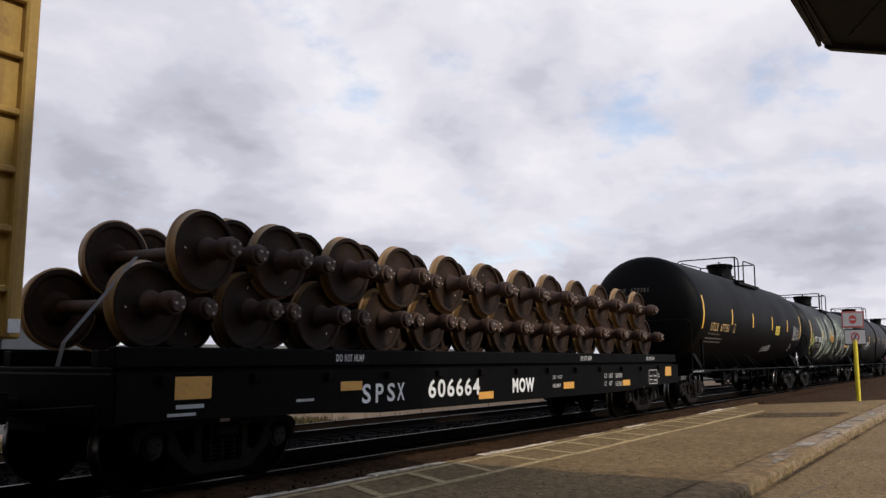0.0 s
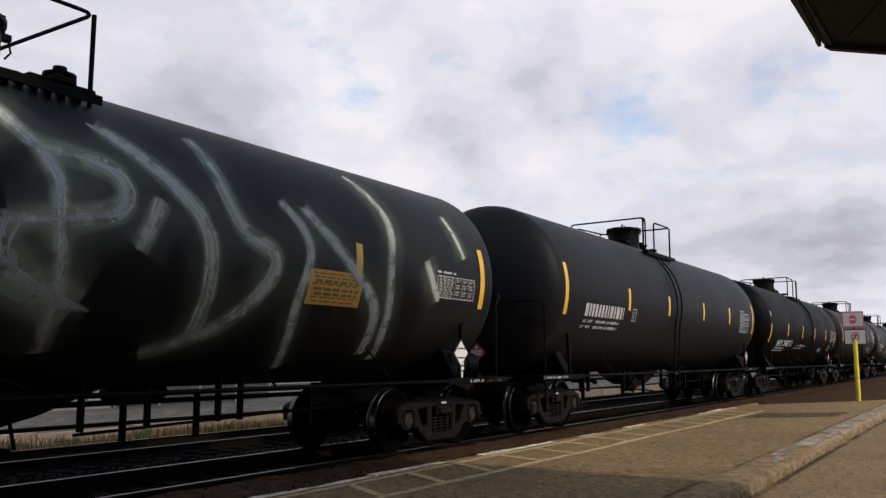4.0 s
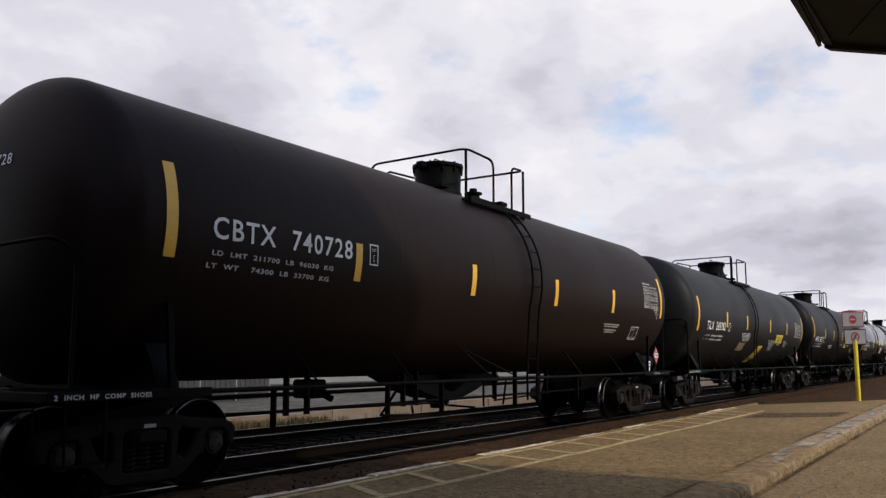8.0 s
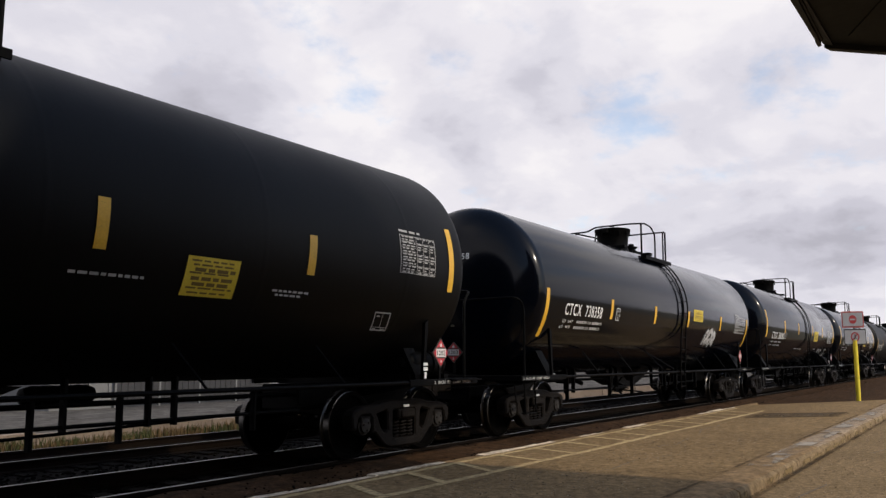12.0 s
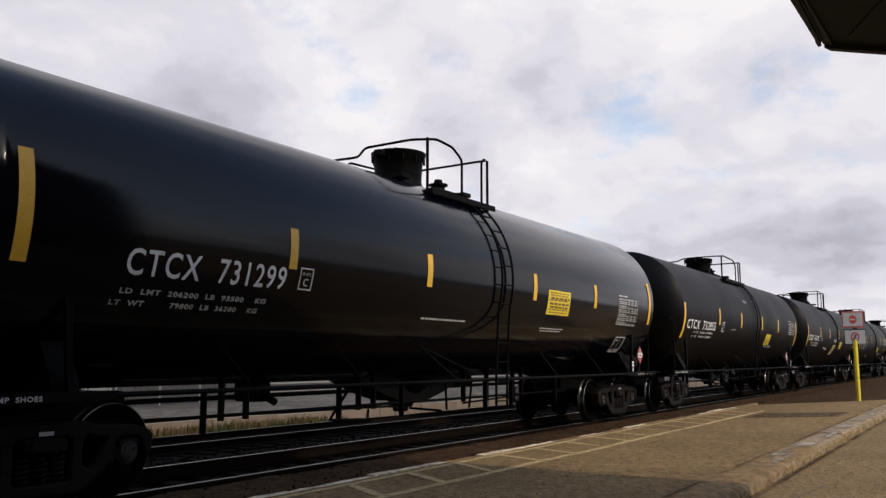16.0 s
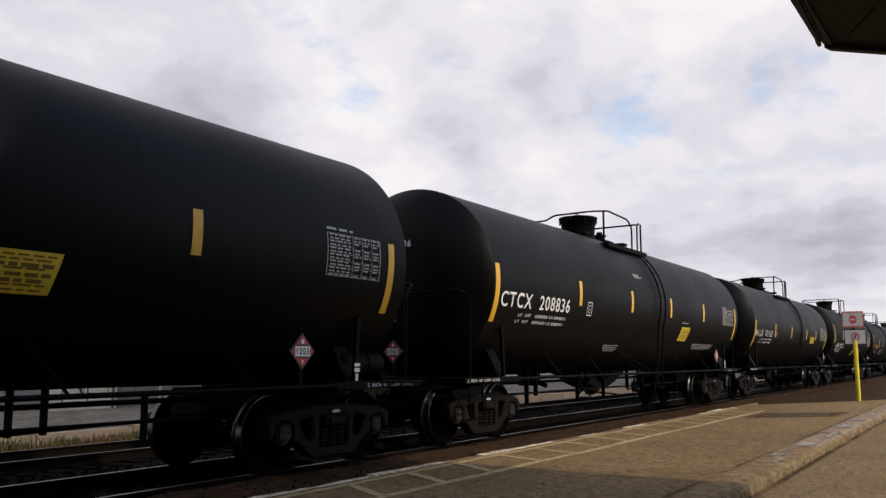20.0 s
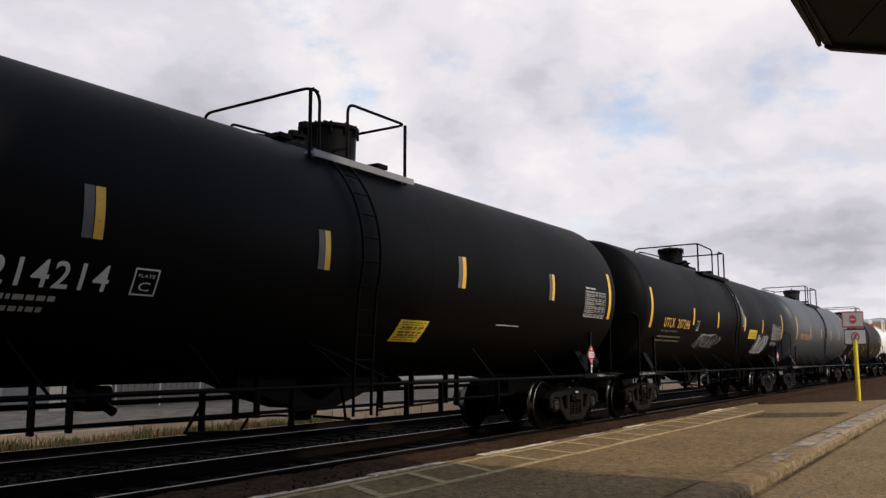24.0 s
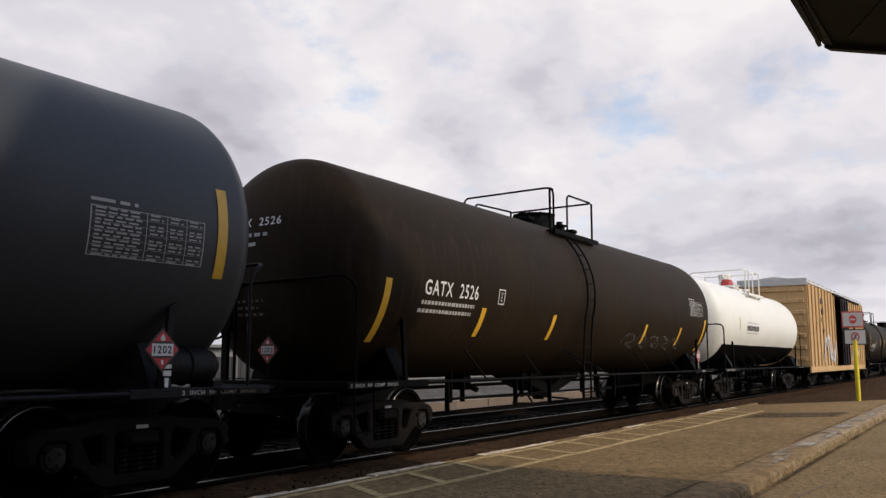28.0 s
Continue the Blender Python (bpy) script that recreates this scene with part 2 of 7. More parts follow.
def spray_material(name, c1, c2, strength=0.9):
    """Sprayed paint: covers by the mesh's own 'spray' attribute, broken up by grain."""
    m = bpy.data.materials.new(name)
    m.use_nodes = True
    nt = m.node_tree
    nt.nodes.clear()
    N, L = nt.nodes.new, nt.links.new
    at = N("ShaderNodeAttribute")
    at.attribute_name = "spray"
    tc = N("ShaderNodeTexCoord")
    n = N("ShaderNodeTexNoise")
    n.inputs["Scale"].default_value, n.inputs["Detail"].default_value = 5.0, 8
    L(tc.outputs["Object"], n.inputs["Vector"])
    mr = N("ShaderNodeMapRange")
    mr.inputs[1].default_value, mr.inputs[2].default_value = 0.2, 0.5
    L(n.outputs["Fac"], mr.inputs[0])
    mul = N("ShaderNodeMath")
    mul.operation = "MULTIPLY"
    L(at.outputs["Fac"], mul.inputs[0]), L(mr.outputs[0], mul.inputs[1])
    mul2 = N("ShaderNodeMath")
    mul2.operation = "MULTIPLY"
    mul2.inputs[1].default_value = strength
    L(mul.outputs[0], mul2.inputs[0])
    x = N("ShaderNodeMix")
    x.data_type = "RGBA"
    x.inputs[6].default_value, x.inputs[7].default_value = (*c1, 1), (*c2, 1)
    n2 = N("ShaderNodeTexNoise")
    n2.inputs["Scale"].default_value = 1.3
    L(tc.outputs["Object"], n2.inputs["Vector"])
    L(n2.outputs["Fac"], x.inputs[0])
    p = N("ShaderNodeBsdfPrincipled")
    L(x.outputs[2], p.inputs["Base Color"])
    p.inputs["Roughness"].default_value = 0.85
    p.inputs["Specular IOR Level"].default_value = 0.08
    tr = N("ShaderNodeBsdfTransparent")
    ms = N("ShaderNodeMixShader")
    L(mul2.outputs[0], ms.inputs[0]), L(tr.outputs[0], ms.inputs[1]), L(p.outputs[0], ms.inputs[2])
    o = N("ShaderNodeOutputMaterial")
    L(ms.outputs[0], o.inputs[0])
    return m


M["spray_green"] = spray_material("spray_pale_green", (0.36, 0.42, 0.30), (0.60, 0.66, 0.53), 1.0)
M["spray_white"] = spray_material("spray_white", (0.46, 0.46, 0.46), (0.66, 0.66, 0.66), 1.0)
M["spray_yellow"] = spray_material("spray_yellow_green", (0.42, 0.42, 0.13), (0.55, 0.55, 0.22))
M["spray_dust"] = spray_material("grey_dust_streak", (0.10, 0.10, 0.095), (0.15, 0.15, 0.14), 0.7)


# ---- mesh building ----
class MB:
    """Collects vertices and faces for one mesh."""

    def __init__(self):
        self.v, self.f, self.mi, self.m = [], [], [], 0

    def add(self, verts, faces):
        o = len(self.v)
        self.v += [tuple(map(float, p)) for p in verts]
        self.f += [tuple(i + o for i in f) for f in faces]
        self.mi += [self.m] * len(faces)
        return self

    def box(self, x0, x1, y0, y1, z0, z1, b=0.0):
        c, h = ((x0 + x1) / 2, (y0 + y1) / 2, (z0 + z1) / 2), (abs(x1 - x0) / 2, abs(y1 - y0) / 2, abs(z1 - z0) / 2)
        b = min(b, *(0.45 * k for k in h))
        if b <= 0:
            vs = [(c[0] + sx * h[0], c[1] + sy * h[1], c[2] + sz * h[2]) for sx in (-1, 1) for sy in (-1, 1) for sz in (-1, 1)]
            return self.add(vs, [(0, 1, 3, 2), (4, 6, 7, 5), (0, 4, 5, 1), (2, 3, 7, 6), (0, 2, 6, 4), (1, 5, 7, 3)])
        idx, vs, fs = {}, [], []
        for s in itertools.product((-1, 1), repeat=3):
            for a in range(3):
                idx[s, a] = len(vs)
                vs.append(tuple(c[k] + s[k] * (h[k] if k == a else h[k] - b) for k in range(3)))
            fs.append((idx[s, 0], idx[s, 1], idx[s, 2]))
        for a in range(3):
            o1, o2 = [k for k in range(3) if k != a]
            for sg in (-1, 1):
                q = []
                for p, r in ((-1, -1), (1, -1), (1, 1), (-1, 1)):
                    s = [0, 0, 0]
                    s[a], s[o1], s[o2] = sg, p, r
                    q.append(idx[tuple(s), a])
                fs.append(tuple(q))
            for p, r in itertools.product((-1, 1), repeat=2):
                s0, s1 = [0, 0, 0], [0, 0, 0]
                s0[a], s1[a] = -1, 1
                s0[o1] = s1[o1] = p
                s0[o2] = s1[o2] = r
                s0, s1 = tuple(s0), tuple(s1)
                fs.append((idx[s0, o1], idx[s1, o1], idx[s1, o2], idx[s0, o2]))
        return self.add(vs, fs)

    def tube(self, path, r, n=8, closed=False, caps=True):
        P = [Vector(p) for p in path]
        k = len(P)
        vs, fs = [], []
        prev = None
        for i, p in enumerate(P):
            a, b = P[i - 1] if (i or closed) else p, P[(i + 1) % k] if (i < k - 1 or closed) else p
            d = (b - a).normalized()
            if prev is None:
                prev = d.orthogonal().normalized()
            e = (prev - d * prev.dot(d)).normalized()
            prev = e
            g = d.cross(e)
            rr = r[i] if isinstance(r, (list, tuple)) else r
            for j in range(n):
                t = 2 * math.pi * j / n
                vs.append(p + e * (rr * math.cos(t)) + g * (rr * math.sin(t)))
        for i in range(k if closed else k - 1):
            for j in range(n):
                q, w = i * n, ((i + 1) % k) * n
                fs.append((q + j, q + (j + 1) % n, w + (j + 1) % n, w + j))
        if caps and not closed:
            fs += [tuple(range(n))[::-1], tuple((k - 1) * n + j for j in range(n))]
        return self.add(vs, fs)

    def lathe(self, prof, n=24, axis="x", c=(0, 0, 0), mats=None):
        """prof: (along, radius) pairs; radius 0 closes."""
        vs, rings, fs, ms = [], [], [], []
        for a, r in prof:
            ring = []
            for j in range(1 if r < 1e-6 else n):
                t = 2 * math.pi * j / n
                u, w = r * math.cos(t), r * math.sin(t)
                p = {"x": (a, u, w), "y": (u, a, w), "z": (u, w, a)}[axis]
                ring.append(len(vs))
                vs.append((p[0] + c[0], p[1] + c[1], p[2] + c[2]))
            rings.append(ring)
        for i, (A, B) in enumerate(zip(rings, rings[1:])):
            for j in range(n):
                q = (A[j % len(A)], A[(j + 1) % len(A)], B[(j + 1) % len(B)], B[j % len(B)])
                q = tuple(dict.fromkeys(q))
                if len(q) > 2:
                    fs.append(q)
                    ms.append(mats[i] if mats else self.m)
        self.add(vs, fs)
        self.mi[-len(fs):] = ms
        return self

    def prism(self, poly, y0, y1, axis="y"):
        """poly in (x, z) for axis y, in (y, z) for axis x, in (x, y) for axis z."""
        put = {"y": lambda a, b, h: (a, h, b), "x": lambda a, b, h: (h, a, b), "z": lambda a, b, h: (a, b, h)}[axis]
        k = len(poly)
        vs = [put(a, b, y0) for a, b in poly] + [put(a, b, y1) for a, b in poly]
        return self.add(vs, [tuple(range(k)), tuple(range(2 * k - 1, k - 1, -1))] + [(i, (i + 1) % k, k + (i + 1) % k, k + i) for i in range(k)])

    def mesh(self, name, mats, smooth=True, angle=38, fix=True):
        me = bpy.data.meshes.new(name)
        me.from_pydata(self.v, [], self.f)
        if not isinstance(mats, (list, tuple)):
            mats = [mats]
        for m in mats:
            me.materials.append(m)
        if len(mats) > 1:
            me.polygons.foreach_set("material_index", self.mi)
        if fix:
            bm = bmesh.new()
            bm.from_mesh(me)
            bmesh.ops.recalc_face_normals(bm, faces=bm.faces)
            bm.to_mesh(me)
            bm.free()
        if smooth:
            me.polygons.foreach_set("use_smooth", [True] * len(me.polygons))
            me.set_sharp_from_angle(angle=radians(angle))
        me.update()
        return me


# lettering too fine to pick apart letter by letter
FINE = ("small_lettering", "head_lettering", "plate_mark", "data_table", "data_box", "stencil_box", "stencil_mark", "stencil_lettering", "print", "lettering")


def part(name, me, parent, m=None, label="", mat=None):
    """Links a mesh as one object under a thing or a part."""
    ob = new(name, me)
    ob.parent = parent
    if m is not None:
        ob.matrix_basis = m
    if mat is not None:
        for s in ob.material_slots:
            s.link = "OBJECT"
            s.material = mat
    if label:
        ob["label"] = label
    if name in FINE:
        ob["kind"] = "stuff"
    return ob


def thing(name, label, category, m=None, group="", kind="", me=None):
    ob = new(name, me)
    if m is not None:
        ob.matrix_basis = m
    return tagged(ob, label, category, group, kind)


def at(x=0, y=0, z=0):
    return Matrix.Translation((x, y, z))


# ---- lettering ----
@functools.lru_cache(maxsize=None)
def glyphs(body, bold=0.03):
    """Flat letters scaled to the unit square: vertices and faces."""
    cu = bpy.data.curves.new("letters", "FONT")
    cu.body, cu.offset, cu.resolution_u, cu.space_character = body.replace(" ", "  "), bold, 3, 1.16
    ob = bpy.data.objects.new("letters", cu)
    scene.collection.objects.link(ob)
    dg = bpy.context.evaluated_depsgraph_get()
    me = bpy.data.meshes.new_from_object(ob.evaluated_get(dg))
    bm = bmesh.new()
    bm.from_mesh(me)
    xs, ys = [v.co.x for v in bm.verts], [v.co.y for v in bm.verts]
    x0, x1, y0, y1 = min(xs), max(xs), min(ys), max(ys)
    for v in bm.verts:
        v.co = Vector(((v.co.x - x0) / (x1 - x0), (v.co.y - y0) / max(1e-6, y1 - y0), 0))
    for cut in (0.25, 0.5, 0.75):
        bmesh.ops.bisect_plane(bm, geom=bm.verts[:] + bm.edges[:] + bm.faces[:], plane_co=(0, cut, 0), plane_no=(0, 1, 0))
    bm.verts.index_update()
    vs, fs = [tuple(v.co) for v in bm.verts], [tuple(v.index for v in f.verts) for f in bm.faces]
    bm.free()
    bpy.data.objects.remove(ob)
    bpy.data.curves.remove(cu)
    bpy.data.meshes.remove(me)
    return vs, fs


def on_tank(R, zc, lift=0.007):
    """Maps (metres along, degrees up from the waist) to the near side of a tank."""
    def put(s, a):
        t = radians(a)
        return (s, -(R + lift) * math.cos(t), zc + (R + lift) * math.sin(t))
    return put


def on_head(R, zc, x_end, depth, style, lift=0.008):
    """Maps (across, up) to the front head of a tank."""
    def put(y, z):
        r = min(1.0, math.hypot(y, z - zc) / R)
        x = x_end - head_out(r, depth, style)
        return (x - lift, y, z)
    return put


def head_out(r, depth, style, power=2.6):
    if style == "flat":
        return depth * (1 - r ** 4)
    return depth * math.sqrt(max(0.0, 1 - r ** power))


def letters(mb, body, put, u0, u1, w0, w1, bold=0.03):
    vs, fs = glyphs(body, bold)
    mb.add([put(u0 + (u1 - u0) * x, w0 + (w1 - w0) * y) for x, y, _ in vs], fs)


def word_parts(name, body, put, box, mat, parent, label=""):
    """One part for each word of a painted mark."""
    vs, fs = glyphs(body, 0.012)
    u0, u1, w0, w1 = box
    xs = sorted(v[0] for v in vs)
    cuts = sorted(sorted(((b - a, (a + b) / 2) for a, b in zip(xs, xs[1:])), reverse=True)[:body.count(" ")], key=lambda q: q[1])
    edges = [-1.0] + [c for _, c in cuts] + [2.0]
    for lo, hi in zip(edges, edges[1:]):
        mb = MB()
        idx = {}
        keep = [f for f in fs if lo < vs[f[0]][0] < hi]
        for f in keep:
            for i in f:
                idx.setdefault(i, len(idx))
        mb.add([put(u0 + (u1 - u0) * vs[i][0], w0 + (w1 - w0) * vs[i][1]) for i in idx], [tuple(idx[i] for i in f) for f in keep])
        part(name, mb.mesh(name, mat, smooth=False, fix=False), parent, None, label)


def weight_line(mb, put, head, u0, u1, w0, w1):
    """A stencilled weight: its words in letters, its figures as bars."""
    L = u1 - u0
    letters(mb, head, put, u0, u0 + 0.25 * L, w0, w1)
    letters(mb, "LB", put, u0 + 0.63 * L, u0 + 0.71 * L, w0, w1)
    letters(mb, "KG", put, u0 + 0.92 * L, u1, w0, w1)
    for a, k in ((0.34, 6), (0.74, 5)):
        for i in range(k):
            panel(mb, put, u0 + (a + 0.045 * i * (0.8 if k == 5 else 1)) * L, u0 + (a + 0.045 * i * (0.8 if k == 5 else 1) + 0.028) * L, w0, w1)


def panel(mb, put, u0, u1, w0, w1, step=4.0, skew=0.0):
    """A rectangle laid on a curved face, cut fine enough to follow it."""
    k = max(1, int(abs(w1 - w0) / step + 0.99))
    vs = []
    for i in range(k + 1):
        t = i / k
        w = w0 + (w1 - w0) * t
        vs += [put(u0 + skew * t, w), put(u1 + skew * t, w)]
    mb.add(vs, [(2 * i, 2 * i + 1, 2 * i + 3, 2 * i + 2) for i in range(k)])


def word_bars(mb, put, u0, u1, w0, w1, seed, word=0.3, gap=0.06):
    rnd = random.Random(seed)
    u, d = u0, 1 if u1 > u0 else -1
    while (u1 - u) * d > 0.02:
        w = min(word * rnd.uniform(0.5, 1.3), (u1 - u) * d)
        panel(mb, put, u, u + w * d, w0, w1)
        u += (w + gap) * d


def strokes(name, put, lines, mat, parent, seg=14, grade=1.0, joined=False):
    """Sprayed ribbons, soft to their edges. lines: (list of (s, a) points, width in metres, degrees to a metre)."""
    if not joined:
        for ln in lines:
            strokes(name, put, [ln], mat, parent, seg, grade, True)
        return
    vs, fs, al = [], [], []
    for pts, width, dpm in lines:
        P = []
        k = len(pts)
        for i in range(k - 1):
            p0, p1, p2, p3 = pts[max(0, i - 1)], pts[i], pts[i + 1], pts[min(k - 1, i + 2)]
            for j in range(seg):
                t = j / seg
                P.append(tuple(0.5 * (2 * b + (c - a) * t + (2 * a - 5 * b + 4 * c - d) * t * t + (3 * b - a - 3 * c + d) * t ** 3) for a, b, c, d in zip(p0, p1, p2, p3)))
        P.append(pts[-1])
        o = len(vs)
        for i, (s, a) in enumerate(P):
            s0, a0 = P[max(0, i - 1)]
            s1, a1 = P[min(len(P) - 1, i + 1)]
            dx, dy = s1 - s0, (a1 - a0) / dpm
            q = math.hypot(dx, dy) or 1
            nx, ny = -dy / q, dx / q
            e = math.sin(math.pi * (0.12 + 0.76 * i / (len(P) - 1))) ** 0.5
            for t, w in ((-1, 0.0), (-0.5, 0.75), (0, 1.0), (0.5, 0.75), (1, 0.0)):
                vs.append(put(s + nx * t * width / 2, a + ny * t * width / 2 * dpm))
                al.append(w * e * grade)
        for i in range(len(P) - 1):
            for j in range(4):
                b = o + i * 5 + j
                fs.append((b, b + 1, b + 6, b + 5))
    me = bpy.data.meshes.new(name)
    me.from_pydata(vs, [], fs)
    at_ = me.attributes.new("spray", "FLOAT", "POINT")
    at_.data.foreach_set("value", al)
    me.materials.append(mat)
    me.polygons.foreach_set("use_smooth", [True] * len(fs))
    ob = part(name, me, parent)
    if len(lines) > 1:
        ob["kind"] = "stuff"
    return ob


# ---- setting: ground, tracks, platform ----
M["asphalt"] = material("old_asphalt", (0.2019, 0.1301, 0.06026), (0.2696, 0.1762, 0.08332), rough=0.95, scale=0.45, fine=55, bump=0.6, speck=0.2, speck_col=(0.4796, 0.3331, 0.1711), wear=0.14, wear_col=(0.1199, 0.07809, 0.04017), spec=0.08, grain=0.38, grain_scale=11.0)
M["asphalt_dark"] = spray_material("newer_asphalt", (0.0825, 0.055, 0.0289), (0.108, 0.072, 0.0382), 0.8)
M["lot_asphalt"] = material("parking_asphalt", (0.2043, 0.1373, 0.06811), (0.2683, 0.1827, 0.09305), rough=0.95, scale=0.5, fine=55, bump=0.6, speck=0.2, speck_col=(0.483, 0.3488, 0.1816), wear=0.12, wear_col=(0.1125, 0.0774, 0.04087), spec=0.08, grain=0.38, grain_scale=11.0)
M["concrete"] = material("weathered_concrete", (0.208, 0.1335, 0.06624), (0.297, 0.1946, 0.09783), rough=0.95, scale=1.6, fine=45, bump=0.6, wear=0.5, wear_col=(0.1263, 0.08042, 0.04057), spec=0.1, grain=0.35, grain_scale=7.0)
M["kerb_paint"] = material("worn_kerb_paint", (0.2736, 0.1956, 0.1212), (0.3768, 0.2856, 0.192), rough=0.9, scale=1.3, fine=40, bump=0.4, wear=0.95, wear_col=(0.1884, 0.1272, 0.0702), spec=0.1, grain=0.3, grain_scale=10.0)
M["kerb_yellow"] = material("worn_kerb_face", (0.2, 0.138, 0.074), (0.27, 0.195, 0.11), rough=0.9, scale=1.6, fine=40, bump=0.4, wear=0.9, wear_col=(0.11, 0.068, 0.035), spec=0.1, grain=0.35, grain_scale=10.0)
M["line_yellow"] = material("worn_yellow_line", (0.47, 0.33, 0.155), (0.6, 0.44, 0.22), rough=0.9, scale=1.6, fine=45, bump=0.35, wear=0.6, wear_col=(0.22, 0.155, 0.09), spec=0.08, grain=0.35, grain_scale=14.0)
M["line_white"] = material("worn_white_edge", (0.653, 0.525, 0.362), (0.87, 0.725, 0.525), rough=0.9, scale=1.4, fine=40, bump=0.5, wear=0.85, wear_col=(0.254, 0.181, 0.112), spec=0.1, grain=0.35, grain_scale=7.0)
M["dirt"] = material("oily_dirt", (0.032, 0.0155, 0.0062), (0.062, 0.0325, 0.015), rough=0.95, scale=0.8, fine=35, bump=0.9, speck=0.5, speck_col=(0.143, 0.0963, 0.0607), spec=0.05, grain=0.5, grain_scale=5.0)
# Ballast, stones, ties, rail sides: near black, the train's shade put into their colour.
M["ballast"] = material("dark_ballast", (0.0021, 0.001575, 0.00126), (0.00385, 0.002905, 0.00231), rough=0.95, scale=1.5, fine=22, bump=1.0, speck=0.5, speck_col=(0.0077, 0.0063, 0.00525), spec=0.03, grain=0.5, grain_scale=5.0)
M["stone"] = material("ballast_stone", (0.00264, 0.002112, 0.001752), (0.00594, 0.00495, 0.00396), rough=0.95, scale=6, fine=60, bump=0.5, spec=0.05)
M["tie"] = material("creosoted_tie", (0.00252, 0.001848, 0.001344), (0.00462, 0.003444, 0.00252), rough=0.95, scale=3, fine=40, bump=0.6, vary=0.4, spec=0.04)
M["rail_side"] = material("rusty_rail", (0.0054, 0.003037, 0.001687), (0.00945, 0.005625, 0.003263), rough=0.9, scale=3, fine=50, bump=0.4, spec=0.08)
M["rail_top"] = material("polished_rail", (0.15, 0.14, 0.125), (0.22, 0.205, 0.185), rough=0.45, metal=1.0, scale=3, fine=60, bump=0.03)
M["lot_far"] = material("grey_gravel_lot", (0.0837, 0.0753, 0.06649), (0.1325, 0.1218, 0.1079), rough=0.95, scale=0.3, fine=20, bump=0.6, wear=0.3, wear_col=(0.05952, 0.0544, 0.03836), spec=0.05, grain=0.4, grain_scale=2.0)
M["far_ground"] = material("scrubby_ground", (0.11, 0.095, 0.055), (0.17, 0.15, 0.10), rough=0.95, scale=0.05, fine=4, bump=0.5, spec=0.1)


def strip_sheet(name, xs, prof, mat, wobble=0.0, seed=3):
    """A sheet swept along the track: prof gives (y, z) across."""
    rnd = random.Random(seed)
    vs, fs, k = [], [], len(prof)
    for x in xs:
        for y, z in prof:
            vs.append((x, y + rnd.uniform(-1, 1) * wobble, z + rnd.uniform(-1, 1) * wobble * 0.5))
    for i in range(len(xs) - 1):
        for j in range(k - 1):
            a = i * k + j
            fs.append((a, a + 1, a + k + 1, a + k))
    me = bpy.data.meshes.new(name)
    me.from_pydata(vs, [], fs)
    me.materials.append(mat)
    me.polygons.foreach_set("use_smooth", [True] * len(fs))
    return me


def span(a, b, step):
    k = max(1, round((b - a) / step))
    return [a + (b - a) * i / k for i in range(k + 1)]


def build_ground():
    prof = [(-2500, -0.62), (-30, -0.62), (-12, -0.5), (6.2, -0.42), (6.8, -0.42), (9.9, -0.45), (10.8, -0.6), (17.2, -0.78), (60, -0.78), (2500, -0.78)]
    me = strip_sheet("ground", [-2500, -300, -60, 0, 60, 150, 400, 900, 2500], prof, M["far_ground"])
    tagged(new("ground", me), "scrubby brown open ground reaching the horizon", "ground", kind="structure")
    xs = span(-25, 120, 0.35) + span(122, 700, 8)
    me = strip_sheet("dirt_strip", xs, [(2.0, -0.4), (2.4, -0.30), (4.6, -0.22), (6.15, -0.13), (6.5, -0.085), (6.9, -0.05), (7.15, -0.035), (7.33, -0.045), (7.36, -0.1)], M["dirt"], wobble=0.025)
    tagged(new("dirt_strip", me), "oily brown dirt packed beside the rail", "dirt", kind="structure")
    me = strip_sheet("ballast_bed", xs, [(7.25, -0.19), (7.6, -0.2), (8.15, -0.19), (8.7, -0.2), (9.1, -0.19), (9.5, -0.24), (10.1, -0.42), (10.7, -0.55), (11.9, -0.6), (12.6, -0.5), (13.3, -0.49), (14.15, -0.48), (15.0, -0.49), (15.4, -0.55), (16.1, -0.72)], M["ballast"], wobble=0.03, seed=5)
    tagged(new("ballast_bed", me), "stone ballast under the two tracks, coloured near black for the shade there", "ballast", kind="structure")
    me = strip_sheet("gravel_lot", span(-30, 200, 10), [(16.6, -0.74), (17.4, -0.66), (26, -0.62), (45, -0.62), (75, -0.62)], M["lot_far"])
    tagged(new("gravel_lot", me), "grey gravel yard beyond the tracks", "yard", kind="structure")


def stones(name, x0, x1, y0, y1, zf, count, seed, size=(0.02, 0.05)):
    rnd = random.Random(seed)
    vs, fs = [], []
    base = [(1, 0, -0.3), (-0.5, 0.87, -0.3), (-0.5, -0.87, -0.3), (0.3, 0.5, 0.6), (-0.6, 0, 0.55), (0.35, -0.5, 0.5)]
    tri = [(0, 3, 5), (0, 1, 3), (1, 4, 3), (1, 2, 4), (2, 5, 4), (2, 0, 5), (3, 4, 5)]
    for _ in range(count):
        s, t = rnd.uniform(*size), rnd.uniform(0, 6.28)
        x, y = x0 + (x1 - x0) * rnd.random() ** 1.6, rnd.uniform(y0, y1)
        c, n = math.cos(t), math.sin(t)
        o = len(vs)
        for a, b, z in base:
            a, b = a * rnd.uniform(0.7, 1.2), b * rnd.uniform(0.7, 1.2)
            vs.append((x + s * (a * c - b * n), y + s * (a * n + b * c), zf(y) + s * (z + 0.15)))
        fs += [tuple(i + o for i in f) for f in tri]
    me = bpy.data.meshes.new(name)
    me.from_pydata(vs, [], fs)
    me.materials.append(M["stone"])
    return me


